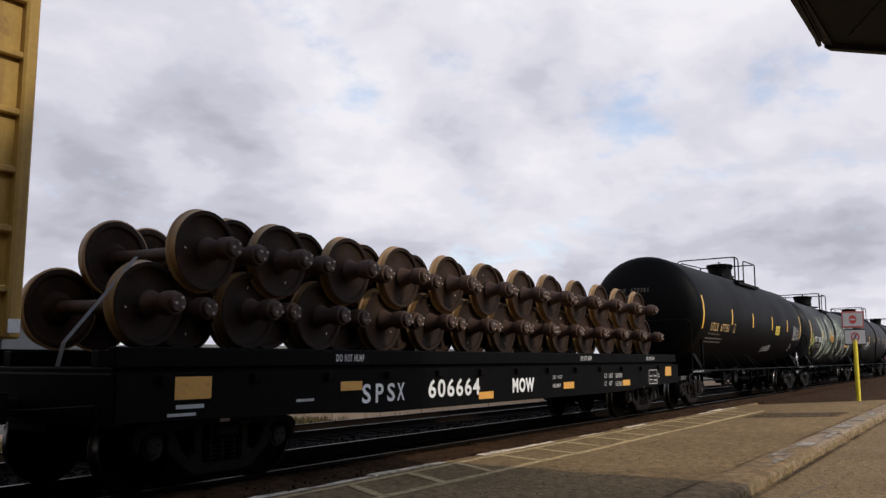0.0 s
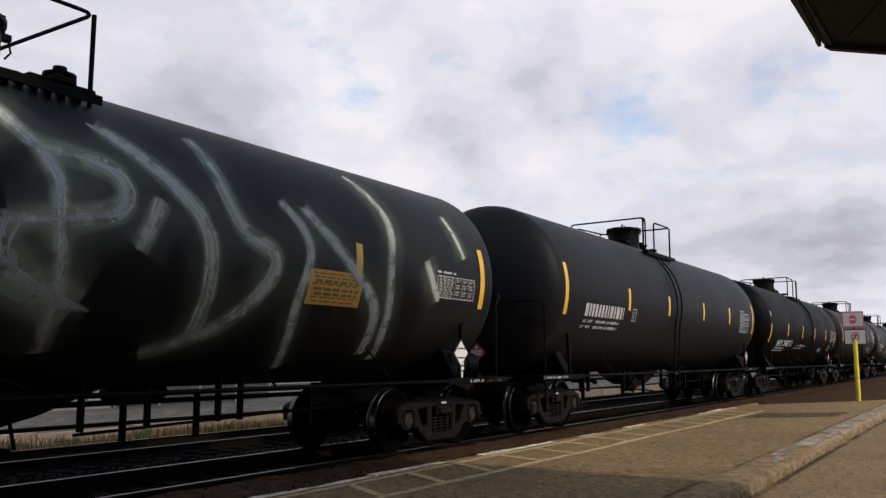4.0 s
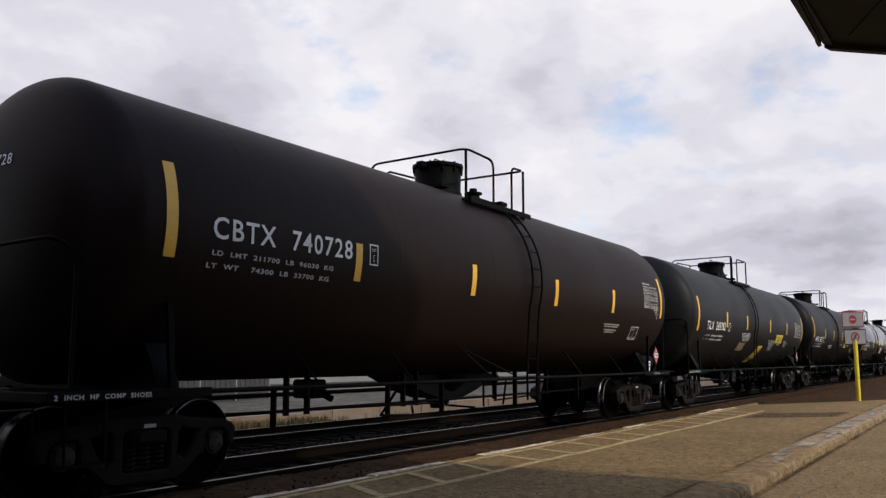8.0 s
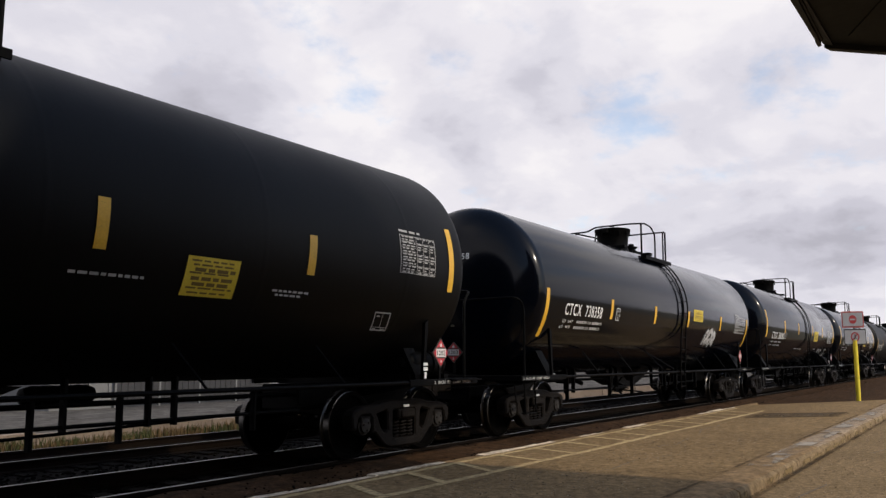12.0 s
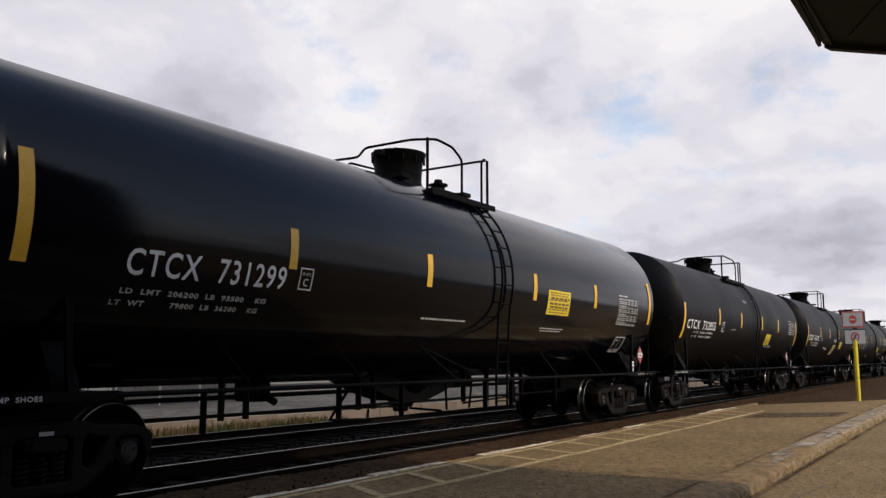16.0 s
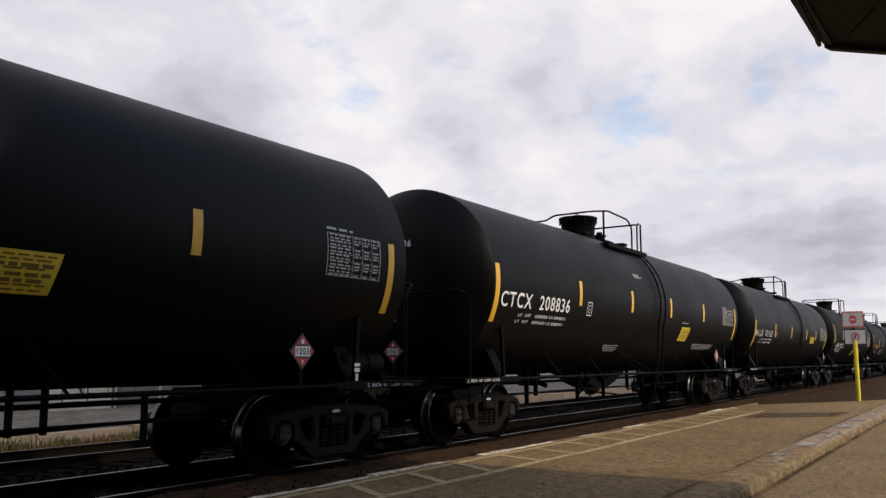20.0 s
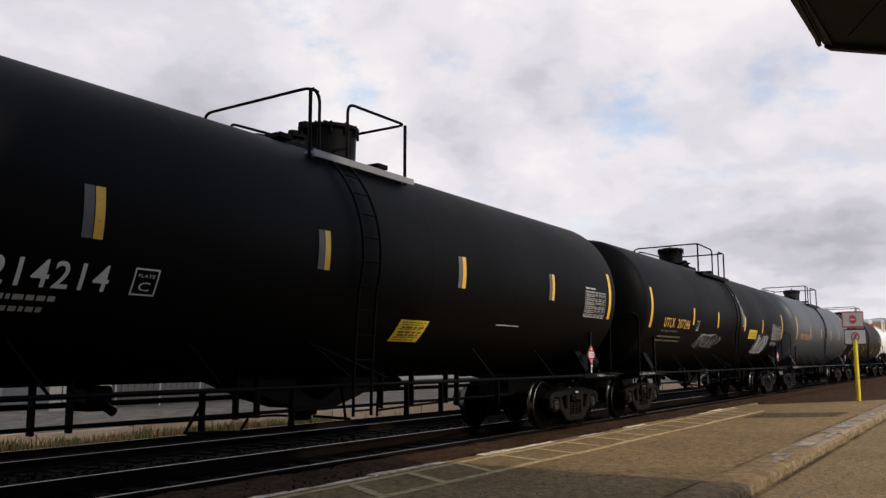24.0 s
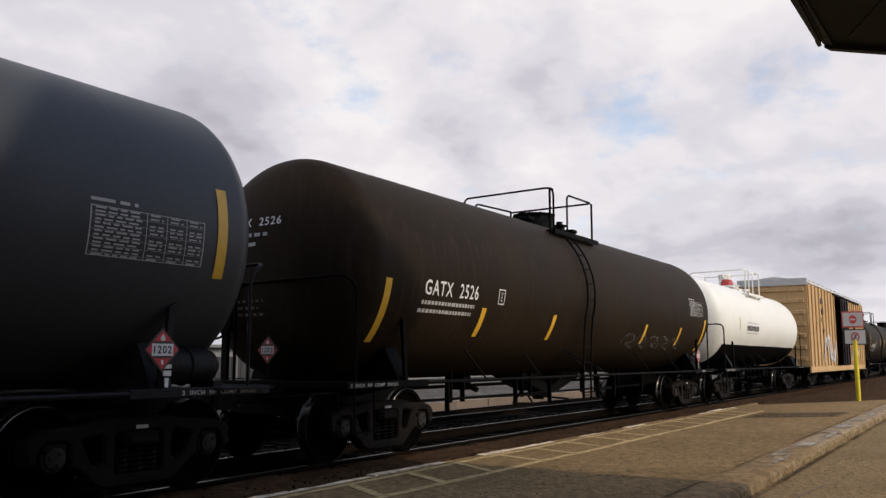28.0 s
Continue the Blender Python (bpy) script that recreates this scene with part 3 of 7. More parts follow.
RAIL = [(-0.07, -0.172), (0.07, -0.172), (0.07, -0.160), (0.012, -0.140), (0.010, -0.045), (0.035, -0.034), (0.036, -0.006), (0.026, 0.0), (-0.026, 0.0), (-0.036, -0.006), (-0.035, -0.034), (-0.010, -0.045), (-0.012, -0.140), (-0.07, -0.160)]


def rail_mesh(x0, x1):
    mb = MB()
    k = len(RAIL)
    xs = [x0, x1]
    vs = [(x, y, z) for x in xs for y, z in RAIL]
    mb.add(vs, [tuple(range(k))[::-1], tuple(range(k, 2 * k))])
    o = 0
    for i in range(k):
        mb.m = 1 if i == 7 else 0
        mb.f.append((i, (i + 1) % k, k + (i + 1) % k, k + i))
        mb.mi.append(mb.m)
    return mb.mesh("rail", [M["rail_side"], M["rail_top"]], smooth=False)


def build_track(name, label, yc, z, tie_x0, tie_count):
    tr = thing(name, label, "railway track", at(0, yc, z), kind="structure")
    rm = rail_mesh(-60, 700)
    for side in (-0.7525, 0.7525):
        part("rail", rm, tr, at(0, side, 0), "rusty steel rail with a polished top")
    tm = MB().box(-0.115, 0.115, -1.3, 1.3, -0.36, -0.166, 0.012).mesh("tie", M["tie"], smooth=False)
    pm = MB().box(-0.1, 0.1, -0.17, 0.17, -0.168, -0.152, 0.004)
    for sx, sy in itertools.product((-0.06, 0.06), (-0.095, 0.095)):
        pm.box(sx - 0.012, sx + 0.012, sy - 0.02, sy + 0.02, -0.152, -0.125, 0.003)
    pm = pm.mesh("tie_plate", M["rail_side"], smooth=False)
    rnd = random.Random(int(yc * 10))
    for i in range(tie_count):
        x = tie_x0 + i * 0.53
        t = part("tie", tm, tr, pose(x, rnd.uniform(-0.04, 0.04), rnd.uniform(-0.012, 0.004), 0, 0, rnd.uniform(-1.2, 1.2)))
        if i < 60 and yc < 9:
            part("tie_plate", pm, t, at(0, -0.7525, 0))


build_ground()
tagged(new("loose_ballast", stones("loose_ballast", 1, 60, 8.0, 9.9, lambda y: -0.19 if y < 9.4 else -0.19 - (y - 9.4) * 0.35, 5200, 11)), "loose ballast stones between the rails, coloured near black for the shade there", "ballast", kind="stuff")
tagged(new("loose_ballast", stones("loose_ballast", 1, 70, 10.0, 15.6, lambda y: -0.40 - 0.02 * (y - 10) if y < 12 else -0.49, 6500, 12, (0.025, 0.06))), "loose ballast stones round the second track, coloured near black for the shade there", "ballast", kind="stuff")
tagged(new("dirt_pebbles", stones("dirt_pebbles", 2, 60, 6.35, 7.25, lambda y: -0.085 + 0.06 * (y - 6.5), 1500, 13, (0.008, 0.025))), "small dark pebbles scattered on the dirt", "pebbles", kind="stuff")

PLAT_Z, LOT_Z = -0.04, -0.17
PLAT_END = [(27.0, 6.36), (28.3, 5.6), (30.3, 4.3), (32.6, 3.3), (33.4, 2.79)]


def build_platform():
    rnd = random.Random(4)
    pl = thing("platform", "low worn asphalt station platform with a yellow hatched edge", "platform", kind="structure")
    # slab: a fine grid so that it can sag a little
    vs, fs = [], []
    ys = span(2.80, 6.24, 0.24)

    def end_x(y):
        for (xa, ya), (xb, yb) in zip(PLAT_END, PLAT_END[1:]):
            if yb <= y <= ya:
                return xa + (xb - xa) * (ya - y) / (ya - yb)
        return PLAT_END[-1][0] if y < 2.9 else PLAT_END[0][0]
    cols = 130
    for j, y in enumerate(ys):
        xe = end_x(y)
        for i in range(cols + 1):
            x = -22 + (xe + 22) * i / cols
            vs.append((x, y, PLAT_Z + 0.012 * noise.noise((x * 0.35, y * 0.6, 1.0)) + 0.004 * noise.noise((x * 2, y * 2, 4))))
    k = cols + 1
    for j in range(len(ys) - 1):
        for i in range(cols):
            a = j * k + i
            fs.append((a, a + 1, a + k + 1, a + k))
    top = len(vs)
    border = [i for i in range(k)] + [j * k + cols for j in range(1, len(ys))] + [(len(ys) - 1) * k + i for i in range(cols - 1, -1, -1)] + [j * k for j in range(len(ys) - 2, 0, -1)]
    for b in border:
        x, y, z = vs[b]
        vs.append((x, y, -0.45))
    nb = len(border)
    for i in range(nb):
        fs.append((border[i], border[(i + 1) % nb], top + (i + 1) % nb, top + i))
    me = bpy.data.meshes.new("slab")
    me.from_pydata(vs, [], fs)
    me.materials.append(M["asphalt"])
    part("slab", me, pl)

    def zat(x, y):
        return PLAT_Z + 0.012 * noise.noise((x * 0.35, y * 0.6, 1.0)) + 0.005

    def ribbon(name, pts, width, mat, lift=0.0, rag=0.012, label=""):
        """A painted line on the slab with a ragged edge."""
        vs, fs = [], []
        path = []
        for (xa, ya), (xb, yb) in zip(pts, pts[1:]):
            n = max(2, int(math.hypot(xb - xa, yb - ya) / 0.12))
            path += [(xa + (xb - xa) * i / n, ya + (yb - ya) * i / n) for i in range(n)]
        path.append(pts[-1])
        for i, (x, y) in enumerate(path):
            xa, ya = path[max(0, i - 1)]
            xb, yb = path[min(len(path) - 1, i + 1)]
            d = math.hypot(xb - xa, yb - ya)
            nx, ny = -(yb - ya) / d, (xb - xa) / d
            for s in (-1, 1):
                w = width / 2 + rnd.uniform(-rag, rag)
                px, py = x + nx * w * s, y + ny * w * s
                vs.append((px, py, zat(px, py) + lift))
            if i:
                a = 2 * (i - 1)
                fs.append((a, a + 1, a + 3, a + 2))
        me = bpy.data.meshes.new(name)
        me.from_pydata(vs, [], fs)
        me.materials.append(mat)
        return part(name, me, pl, None, label)

    ribbon("yellow_line", [(-10, 5.27), (24.2, 5.2)], 0.11, M["line_yellow"], label="worn yellow line painted along the platform")
    ribbon("yellow_line", [(-10, 6.10), (25.0, 6.08)], 0.10, M["line_yellow"], label="worn yellow line painted along the platform edge")
    x = -9.4
    while x < 23.5:
        lean = -0.5 if x < 10.4 else -0.3
        ribbon("cross_stripe", [(x, 6.12), (x + lean, 5.27)], 0.11 + rnd.uniform(-0.012, 0.012), M["line_yellow"], 0.003)
        x += 1.13 + rnd.uniform(-0.04, 0.04)
    # a darker band across the slab, soft at its edges
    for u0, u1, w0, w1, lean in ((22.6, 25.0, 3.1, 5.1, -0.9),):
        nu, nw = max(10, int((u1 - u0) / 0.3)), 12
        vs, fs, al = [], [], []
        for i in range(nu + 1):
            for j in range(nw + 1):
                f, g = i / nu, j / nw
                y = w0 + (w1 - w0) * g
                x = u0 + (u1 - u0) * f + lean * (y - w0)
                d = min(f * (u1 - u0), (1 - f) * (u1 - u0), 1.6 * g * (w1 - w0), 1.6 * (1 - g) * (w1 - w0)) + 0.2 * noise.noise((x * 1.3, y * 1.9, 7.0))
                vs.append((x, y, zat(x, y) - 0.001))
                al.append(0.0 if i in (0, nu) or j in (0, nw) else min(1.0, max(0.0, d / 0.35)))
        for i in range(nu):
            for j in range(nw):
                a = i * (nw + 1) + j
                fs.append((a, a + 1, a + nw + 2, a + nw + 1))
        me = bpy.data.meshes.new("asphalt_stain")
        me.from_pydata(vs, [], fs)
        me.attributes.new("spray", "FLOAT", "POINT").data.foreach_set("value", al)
        me.materials.append(M["asphalt_dark"])
        part("asphalt_stain", me, pl, None, "darker band across the asphalt")
    # broken concrete edging along the track side
    x = -12.0
    while x < 26.8:
        ln = rnd.uniform(0.9, 1.6)
        w = rnd.uniform(0.10, 0.17)
        me = MB()
        n = 7
        pts = [(x + ln * i / n, 6.38 + rnd.uniform(-0.025, 0.03)) for i in range(n + 1)] + [(x + ln * i / n, 6.38 - w + rnd.uniform(-0.015, 0.015)) for i in range(n, -1, -1)]
        me.prism(pts, -0.4, PLAT_Z + rnd.uniform(-0.012, 0.012), "z")
        part("edging_stone", me.mesh("edging_stone", M["line_white"] if rnd.random() < 0.55 else M["concrete"], smooth=False), pl)
        x += ln + rnd.uniform(0.01, 0.05)
    # cracks
    for pts in ([(9.5, 4.4), (10.4, 4.1), (11.5, 4.2), (12.6, 3.9)], [(13.2, 4.6), (14.0, 4.4), (15.2, 4.55)], [(16.0, 4.6), (17.2, 4.9), (18.4, 4.85)]):
        ribbon("crack", pts, 0.009, M["ink"], 0.002, 0.004)


def build_kerb():
    rnd = random.Random(8)
    kb = thing("kerb", "weathered concrete kerb with worn white and yellow paint", "kerb", kind="structure")
    x = -14.0
    while x < 34.0:
        ln = rnd.uniform(2.2, 2.9)
        dy, dz = rnd.uniform(-0.01, 0.01), rnd.uniform(-0.008, 0.008)
        mb = MB()
        n = 16
        prof = [(2.80, -0.45), (2.80, PLAT_Z + 0.004), (2.62, PLAT_Z + 0.010), (2.46, PLAT_Z + 0.006), (2.385, PLAT_Z - 0.008), (2.35, PLAT_Z - 0.04), (2.335, LOT_Z - 0.02), (2.33, -0.45)]
        vs, fs = [], []
        for i in range(n + 1):
            for j, (y, z) in enumerate(prof):
                rag = (0.010 if j in (4, 5) else 0.006) if 1 < j < 7 else 0.0
                vs.append((x + ln * i / n, y + dy + rnd.uniform(-rag, rag), z + dz + rnd.uniform(-rag, rag)))
        k = len(prof)
        ms = []
        far = x > 13.5
        for i in range(n):
            for j in range(k - 1):
                a = i * k + j
                fs.append((a, a + 1, a + k + 1, a + k))
                ms.append((1 if far and 1 <= j <= 3 else 0) if j < 4 else 2)
        fs += [tuple(range(k)), tuple(n * k + j for j in range(k - 1, -1, -1))]
        ms += [0, 0]
        mb.add(vs, fs)
        mb.mi = ms
        part("kerb_stone", mb.mesh("kerb_stone", [M["concrete"], M["kerb_paint"], M["kerb_yellow"]], angle=50), kb)
        x += ln + 0.005
    me = strip_sheet("parking_lot", span(-30, 60, 1.0), [(-25, -0.2), (-6, LOT_Z - 0.01), (0, LOT_Z), (1.2, LOT_Z - 0.004), (2.345, LOT_Z - 0.015)], M["lot_asphalt"], wobble=0.006)
    tagged(new("parking_lot", me), "grey asphalt parking surface below the kerb", "parking lot", kind="structure")
    for pts in ([(15.5, 1.7), (17.0, 1.45), (18.5, 1.55)], [(9.0, 1.6), (9.9, 1.9), (11.4, 1.75)]):
        mb = MB()
        for (xa, ya), (xb, yb) in zip(pts, pts[1:]):
            mb.add([(xa, ya, LOT_Z + 0.006), (xa, ya + 0.012, LOT_Z + 0.006), (xb, yb + 0.012, LOT_Z + 0.006), (xb, yb, LOT_Z + 0.006)], [(0, 1, 2, 3)])
        part("crack", mb.mesh("crack", M["ink"], smooth=False), kb)


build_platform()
build_kerb()


def grit_material():
    m = material("asphalt_grit", (0.2, 0.14, 0.085), (0.3, 0.22, 0.14), rough=0.95, scale=6, fine=60, bump=0.0, spec=0.05)
    nt = m.node_tree
    bsdf = next(n for n in nt.nodes if n.type == "BSDF_PRINCIPLED")
    geo = nt.nodes.new("ShaderNodeNewGeometry")
    r = nt.nodes.new("ShaderNodeValToRGB")
    r.color_ramp.elements[0].color, r.color_ramp.elements[1].color = (0.03, 0.022, 0.015, 1), (0.5, 0.39, 0.26, 1)
    nt.links.new(geo.outputs["Random Per Island"], r.inputs[0])
    nt.links.new(r.outputs[0], bsdf.inputs["Base Color"])
    return m


M["grit"] = grit_material()
for _n, _a in (("platform_grit", (3, 26, 2.85, 6.2, lambda y: PLAT_Z - 0.001, 5000, 41, (0.004, 0.011))), ("parking_grit", (6, 30, 0.4, 2.3, lambda y: LOT_Z - 0.006, 2500, 42, (0.004, 0.011)))):
    _me = stones(_n, *_a)
    _me.materials.clear()
    _me.materials.append(M["grit"])
    tagged(new(_n, _me), "fine loose grit on the worn asphalt", "grit", kind="stuff")
M["flake_white"] = spray_material("flaked_white_paint", (0.31, 0.26, 0.2), (0.43, 0.375, 0.30), 0.9)
M["flake_yellow"] = spray_material("flaked_yellow_paint", (0.22, 0.155, 0.075), (0.3, 0.21, 0.1), 0.7)
M["grime"] = spray_material("black_grime", (0.03, 0.021, 0.014), (0.045, 0.031, 0.02), 0.6)


def wear_patch(name, x0, x1, across, low, high, freq, mat, seed, label):
    """Flaked paint or grime lying on the kerb; across: (y, z) points over its width."""
    k = len(across)
    xs = span(x0, x1, 0.05)
    vs, fs, al = [], [], []
    for i, x in enumerate(xs):
        end = min(1.0, (x - x0) / 0.3, (x1 - x) / 0.3)
        for j, (y, z) in enumerate(across):
            vs.append((x, y, z))
            q = noise.noise((x * freq, y * freq * 2.2 + z * freq * 2.2, seed)) + 0.45 * noise.noise((x * freq * 4, (y + z) * freq * 6, seed + 3))
            al.append(0.0 if k > 2 and j in (0, k - 1) and k > 4 else end * min(1.0, max(0.0, (q - low) / (high - low))))
    for i in range(len(xs) - 1):
        for j in range(k - 1):
            a = i * k + j
            fs.append((a, a + 1, a + k + 1, a + k))
    me = bpy.data.meshes.new(name)
    me.from_pydata(vs, [], fs)
    me.attributes.new("spray", "FLOAT", "POINT").data.foreach_set("value", al)
    me.materials.append(mat)
    part(name, me, bpy.data.objects["kerb"], None, label)


_top = [(2.44 + 0.04 * i, PLAT_Z + 0.021) for i in range(9)]
_face = [(2.325, LOT_Z + 0.005 + 0.018 * i) for i in range(6)]
wear_patch("paint_flakes", 11.5, 25, _top, -0.1, 0.3, 0.9, M["flake_white"], 5.0, "flaking white paint on the kerb")
wear_patch("paint_flakes", 5, 30, _face, 0.0, 0.25, 1.6, M["flake_yellow"], 8.0, "flaking yellow paint on the kerb face")
wear_patch("grime_line", 4, 31, [(2.79, PLAT_Z + 0.022), (2.80, PLAT_Z + 0.022), (2.82, PLAT_Z + 0.022), (2.835, PLAT_Z + 0.022)], -0.5, 0.2, 1.2, M["grime"], 11.0, "black grime along the joint of the kerb")
wear_patch("grime_line", 4, 31, [(2.24, LOT_Z + 0.009), (2.28, LOT_Z + 0.009), (2.31, LOT_Z + 0.009), (2.33, LOT_Z + 0.009)], -0.6, 0.2, 1.0, M["grime"], 14.0, "black grime along the foot of the kerb")

# ---- station canopy over the camera's side ----
M["soffit"] = material("canopy_soffit", (0.105, 0.104, 0.092), (0.135, 0.133, 0.12), rough=0.8, scale=1.2, fine=30, bump=0.2, spec=0.2)
M["fascia"] = material("canopy_fascia", (0.12, 0.117, 0.108), (0.16, 0.156, 0.145), rough=0.6, scale=1.2, fine=30, bump=0.1)
M["station_wall"] = material("station_wall", (0.085, 0.058, 0.042), (0.12, 0.082, 0.058), rough=0.9, scale=0.8, fine=20, bump=0.3, spec=0.1)


def build_canopy():
    cn = thing("station_canopy", "dark overhanging station canopy with a thin metal edge", "canopy", kind="structure")
    z = 3.0
    rim = [(-6, 0.60), (3.4, 0.672), (4.60, 0.648), (4.66, 0.652), (4.735, 0.650), (4.76, 0.625), (4.83, 0.603), (5.06, 0.358), (9.0, -3.9), (9.0, -6.0), (-6, -6.0)]
    inner = [(-6, 0.46), (4.08, 0.603), (4.80, 0.585), (5.02, 0.335), (8.9, -3.9), (8.9, -6.0), (-6, -6.0)]
    part("soffit", MB().prism(inner, z + 0.02, z + 0.12, "z").mesh("soffit", M["soffit"], smooth=False), cn)
    part("soffit_panel", MB().prism([(4.3, 0.30), (4.72, 0.50), (4.95, 0.25), (8.6, -3.9), (6.0, -3.9)], z + 0.012, z + 0.03, "z").mesh("soffit_panel", M["soffit"], smooth=False), cn, None, "plain board panel under the eave")
    part("eave_board", MB().prism([(-6, 0.585), (4.60, 0.630), (4.74, 0.628), (4.80, 0.585), (4.08, 0.603), (-6, 0.46)], z + 0.004, z + 0.10, "z").mesh("eave_board", M["fascia"], smooth=False), cn, None, "weathered board along the eave")
    part("gutter_lip", MB().tube([(-6, 0.588, z), (4.0, 0.622, z), (4.66, 0.622, z)], 0.007, 6).mesh("gutter_lip", M["ink"]), cn)
    part("fascia", MB().prism(rim[:5] + [(4.72, 0.632), (-6, 0.585)], z - 0.012, z + 0.2, "z").mesh("fascia", M["fascia"], smooth=False), cn, None, "thin pale metal edge")
    part("fascia", MB().prism(rim[5:9] + [(8.95, -3.9), (5.03, 0.335), (4.80, 0.585)], z - 0.012, z + 0.2, "z").mesh("fascia", M["fascia"], smooth=False), cn)
    part("roof_deck", MB().prism(rim, z + 0.2, z + 0.3, "z").mesh("roof_deck", M["soffit"], smooth=False), cn)
    # Added mass, never in view; its outline is set by the shadow it casts.
    st = thing("wall_station", "unseen plain brown building mass behind the platform, shaped to shade platform and train", "wall", kind="structure")
    part("low_block", MB().box(-60, 5.0, -15, -2.2, -0.3, 9.0).mesh("low_block", M["station_wall"], smooth=False), st)
    part("tall_wing", MB().prism([(3.3, -0.3), (3.3, 8.2), (5.4, 12.0), (6.3, 13.0), (7.5, 13.0), (9.0, 9.3), (10.1, 8.3), (10.1, -0.3)], -14.9, -2.21).mesh("tall_wing", M["station_wall"], smooth=False), st)


build_canopy()

# ---- sign on a yellow post ----
M["post_yellow"] = material("yellow_post", (0.72, 0.55, 0.02), (0.8, 0.62, 0.04), rough=0.5, scale=3, fine=40, bump=0.1, wear=0.12, wear_col=(0.4, 0.3, 0.05))
M["sign_white"] = material("sign_white", (0.42, 0.41, 0.4), (0.5, 0.49, 0.48), rough=0.5, scale=3, fine=40, bump=0.0, streak=0.3, streak_col=(0.3, 0.29, 0.27))
M["sign_red"] = material("sign_red", (0.42, 0.03, 0.03), (0.48, 0.05, 0.045), rough=0.5, scale=3, fine=40, bump=0.0)
M["sign_frame"] = material("sign_frame", (0.4, 0.07, 0.06), (0.46, 0.1, 0.085), rough=0.5, bump=0.0)


def build_sign():
    sg = thing("no_entry_sign", "two square warning signs on a leaning yellow steel post", "sign", pose(32.4, 3.84, -0.16, 0, -1.5, 0))
    part("post", MB().tube([(0, 0, -0.2), (0, 0, 0.9), (0.0, 0, 2.15)], 0.075, 14).mesh("post", M["post_yellow"]), sg, None, "yellow round steel post")
    part("bracket", MB().box(-0.02, 0.03, -0.03, 0.03, 1.9, 3.0, 0.005).mesh("bracket", M["grey_steel"], smooth=False), sg)
    put = lambda y, z: (-0.045, y, z)

    def disc(mb, cy, cz, r0, r1, x, n=28):
        vs, fs = [], []
        for i in range(n):
            t = 2 * math.pi * i / n
            vs += [(x, cy + r0 * math.cos(t), cz + r0 * math.sin(t)), (x, cy + r1 * math.cos(t), cz + r1 * math.sin(t))]
        fs = [(2 * i, 2 * i + 1, 2 * ((i + 1) % n) + 1, 2 * ((i + 1) % n)) for i in range(n)]
        mb.add(vs, fs)
    # faces turned to the platform
    m = pose(-0.02, 0.03, 0.06, 0, 0, 14) @ Matrix.Diagonal((1, 0.80, 1, 1))
    up = part("sign_panel", MB().box(-0.03, 0.0, -0.43, 0.43, 2.52, 3.08, 0.006).mesh("sign_panel", M["sign_frame"], smooth=False), sg, m, "pale sign with a red no-entry disc")
    part("face", MB().box(-0.036, -0.03, -0.385, 0.385, 2.575, 3.03).mesh("face", M["sign_white"], smooth=False), up)
    mb = MB()
    disc(mb, 0.0, 2.80, 0.0, 0.15, -0.040)
    part("disc", mb.mesh("disc", M["sign_red"], smooth=False), up, None, "red disc with a pale bar")
    part("bar", MB().box(-0.046, -0.042, -0.1, 0.1, 2.775, 2.825).mesh("bar", M["sign_white"], smooth=False), up)
    lo = part("sign_panel", MB().box(-0.03, 0.0, -0.43, 0.43, 1.93, 2.47, 0.006).mesh("sign_panel", M["ink"], smooth=False), sg, m @ at(0.02, -0.06, 0), "pale sign with a red ring and slash")
    part("face", MB().box(-0.036, -0.03, -0.40, 0.40, 1.97, 2.43).mesh("face", M["sign_white"], smooth=False), lo)
    mb = MB()
    disc(mb, 0.0, 2.2, 0.125, 0.165, -0.040)
    c, s = math.cos(0.785) * 0.13, math.sin(0.785) * 0.13
    mb.add([(-0.0405, -c - 0.014, 2.2 + s - 0.014), (-0.0405, -c + 0.014, 2.2 + s + 0.014), (-0.0405, c + 0.014, 2.2 - s + 0.014), (-0.0405, c - 0.014, 2.2 - s - 0.014)], [(0, 1, 2, 3)])
    part("ring", mb.mesh("ring", M["sign_red"], smooth=False), lo, None, "red ring with a slash")
    mb = MB()
    mb.tube([(-0.041, 0.0, 2.29), (-0.041, 0.0, 2.20)], 0.022, 6).tube([(-0.041, 0.0, 2.2), (-0.041, 0.04, 2.12)], 0.012, 6).tube([(-0.041, 0.0, 2.2), (-0.041, -0.04, 2.12)], 0.012, 6)
    part("symbol", mb.mesh("symbol", M["ink"]), lo)


build_sign()

# ---- beyond the tracks ----
M["dry_grass"] = material("dry_grass", (0.096, 0.0624, 0.0272), (0.16, 0.108, 0.052), rough=0.9, scale=0.7, fine=8, bump=0.0, spec=0.1)
M["green_grass"] = material("green_weeds", (0.04116, 0.049, 0.0147), (0.0735, 0.0784, 0.0294), rough=0.9, scale=0.7, fine=8, bump=0.0, spec=0.1)
M["low_wall"] = material("tan_block_wall", (0.188, 0.138, 0.1), (0.263, 0.2, 0.15), rough=0.9, scale=0.9, fine=20, bump=0.4, streak=0.5, streak_col=(0.15, 0.112, 0.0813), vary=0.35)
M["shed_white"] = material("white_shed", (0.1747, 0.1714, 0.1646), (0.2016, 0.1982, 0.1915), rough=0.7, scale=0.8, fine=14, bump=0.1)
M["shed_grey"] = material("grey_shed_roof", (0.144, 0.141, 0.135), (0.18, 0.177, 0.168), rough=0.7, scale=0.8, fine=14, bump=0.1, streak=0.3)
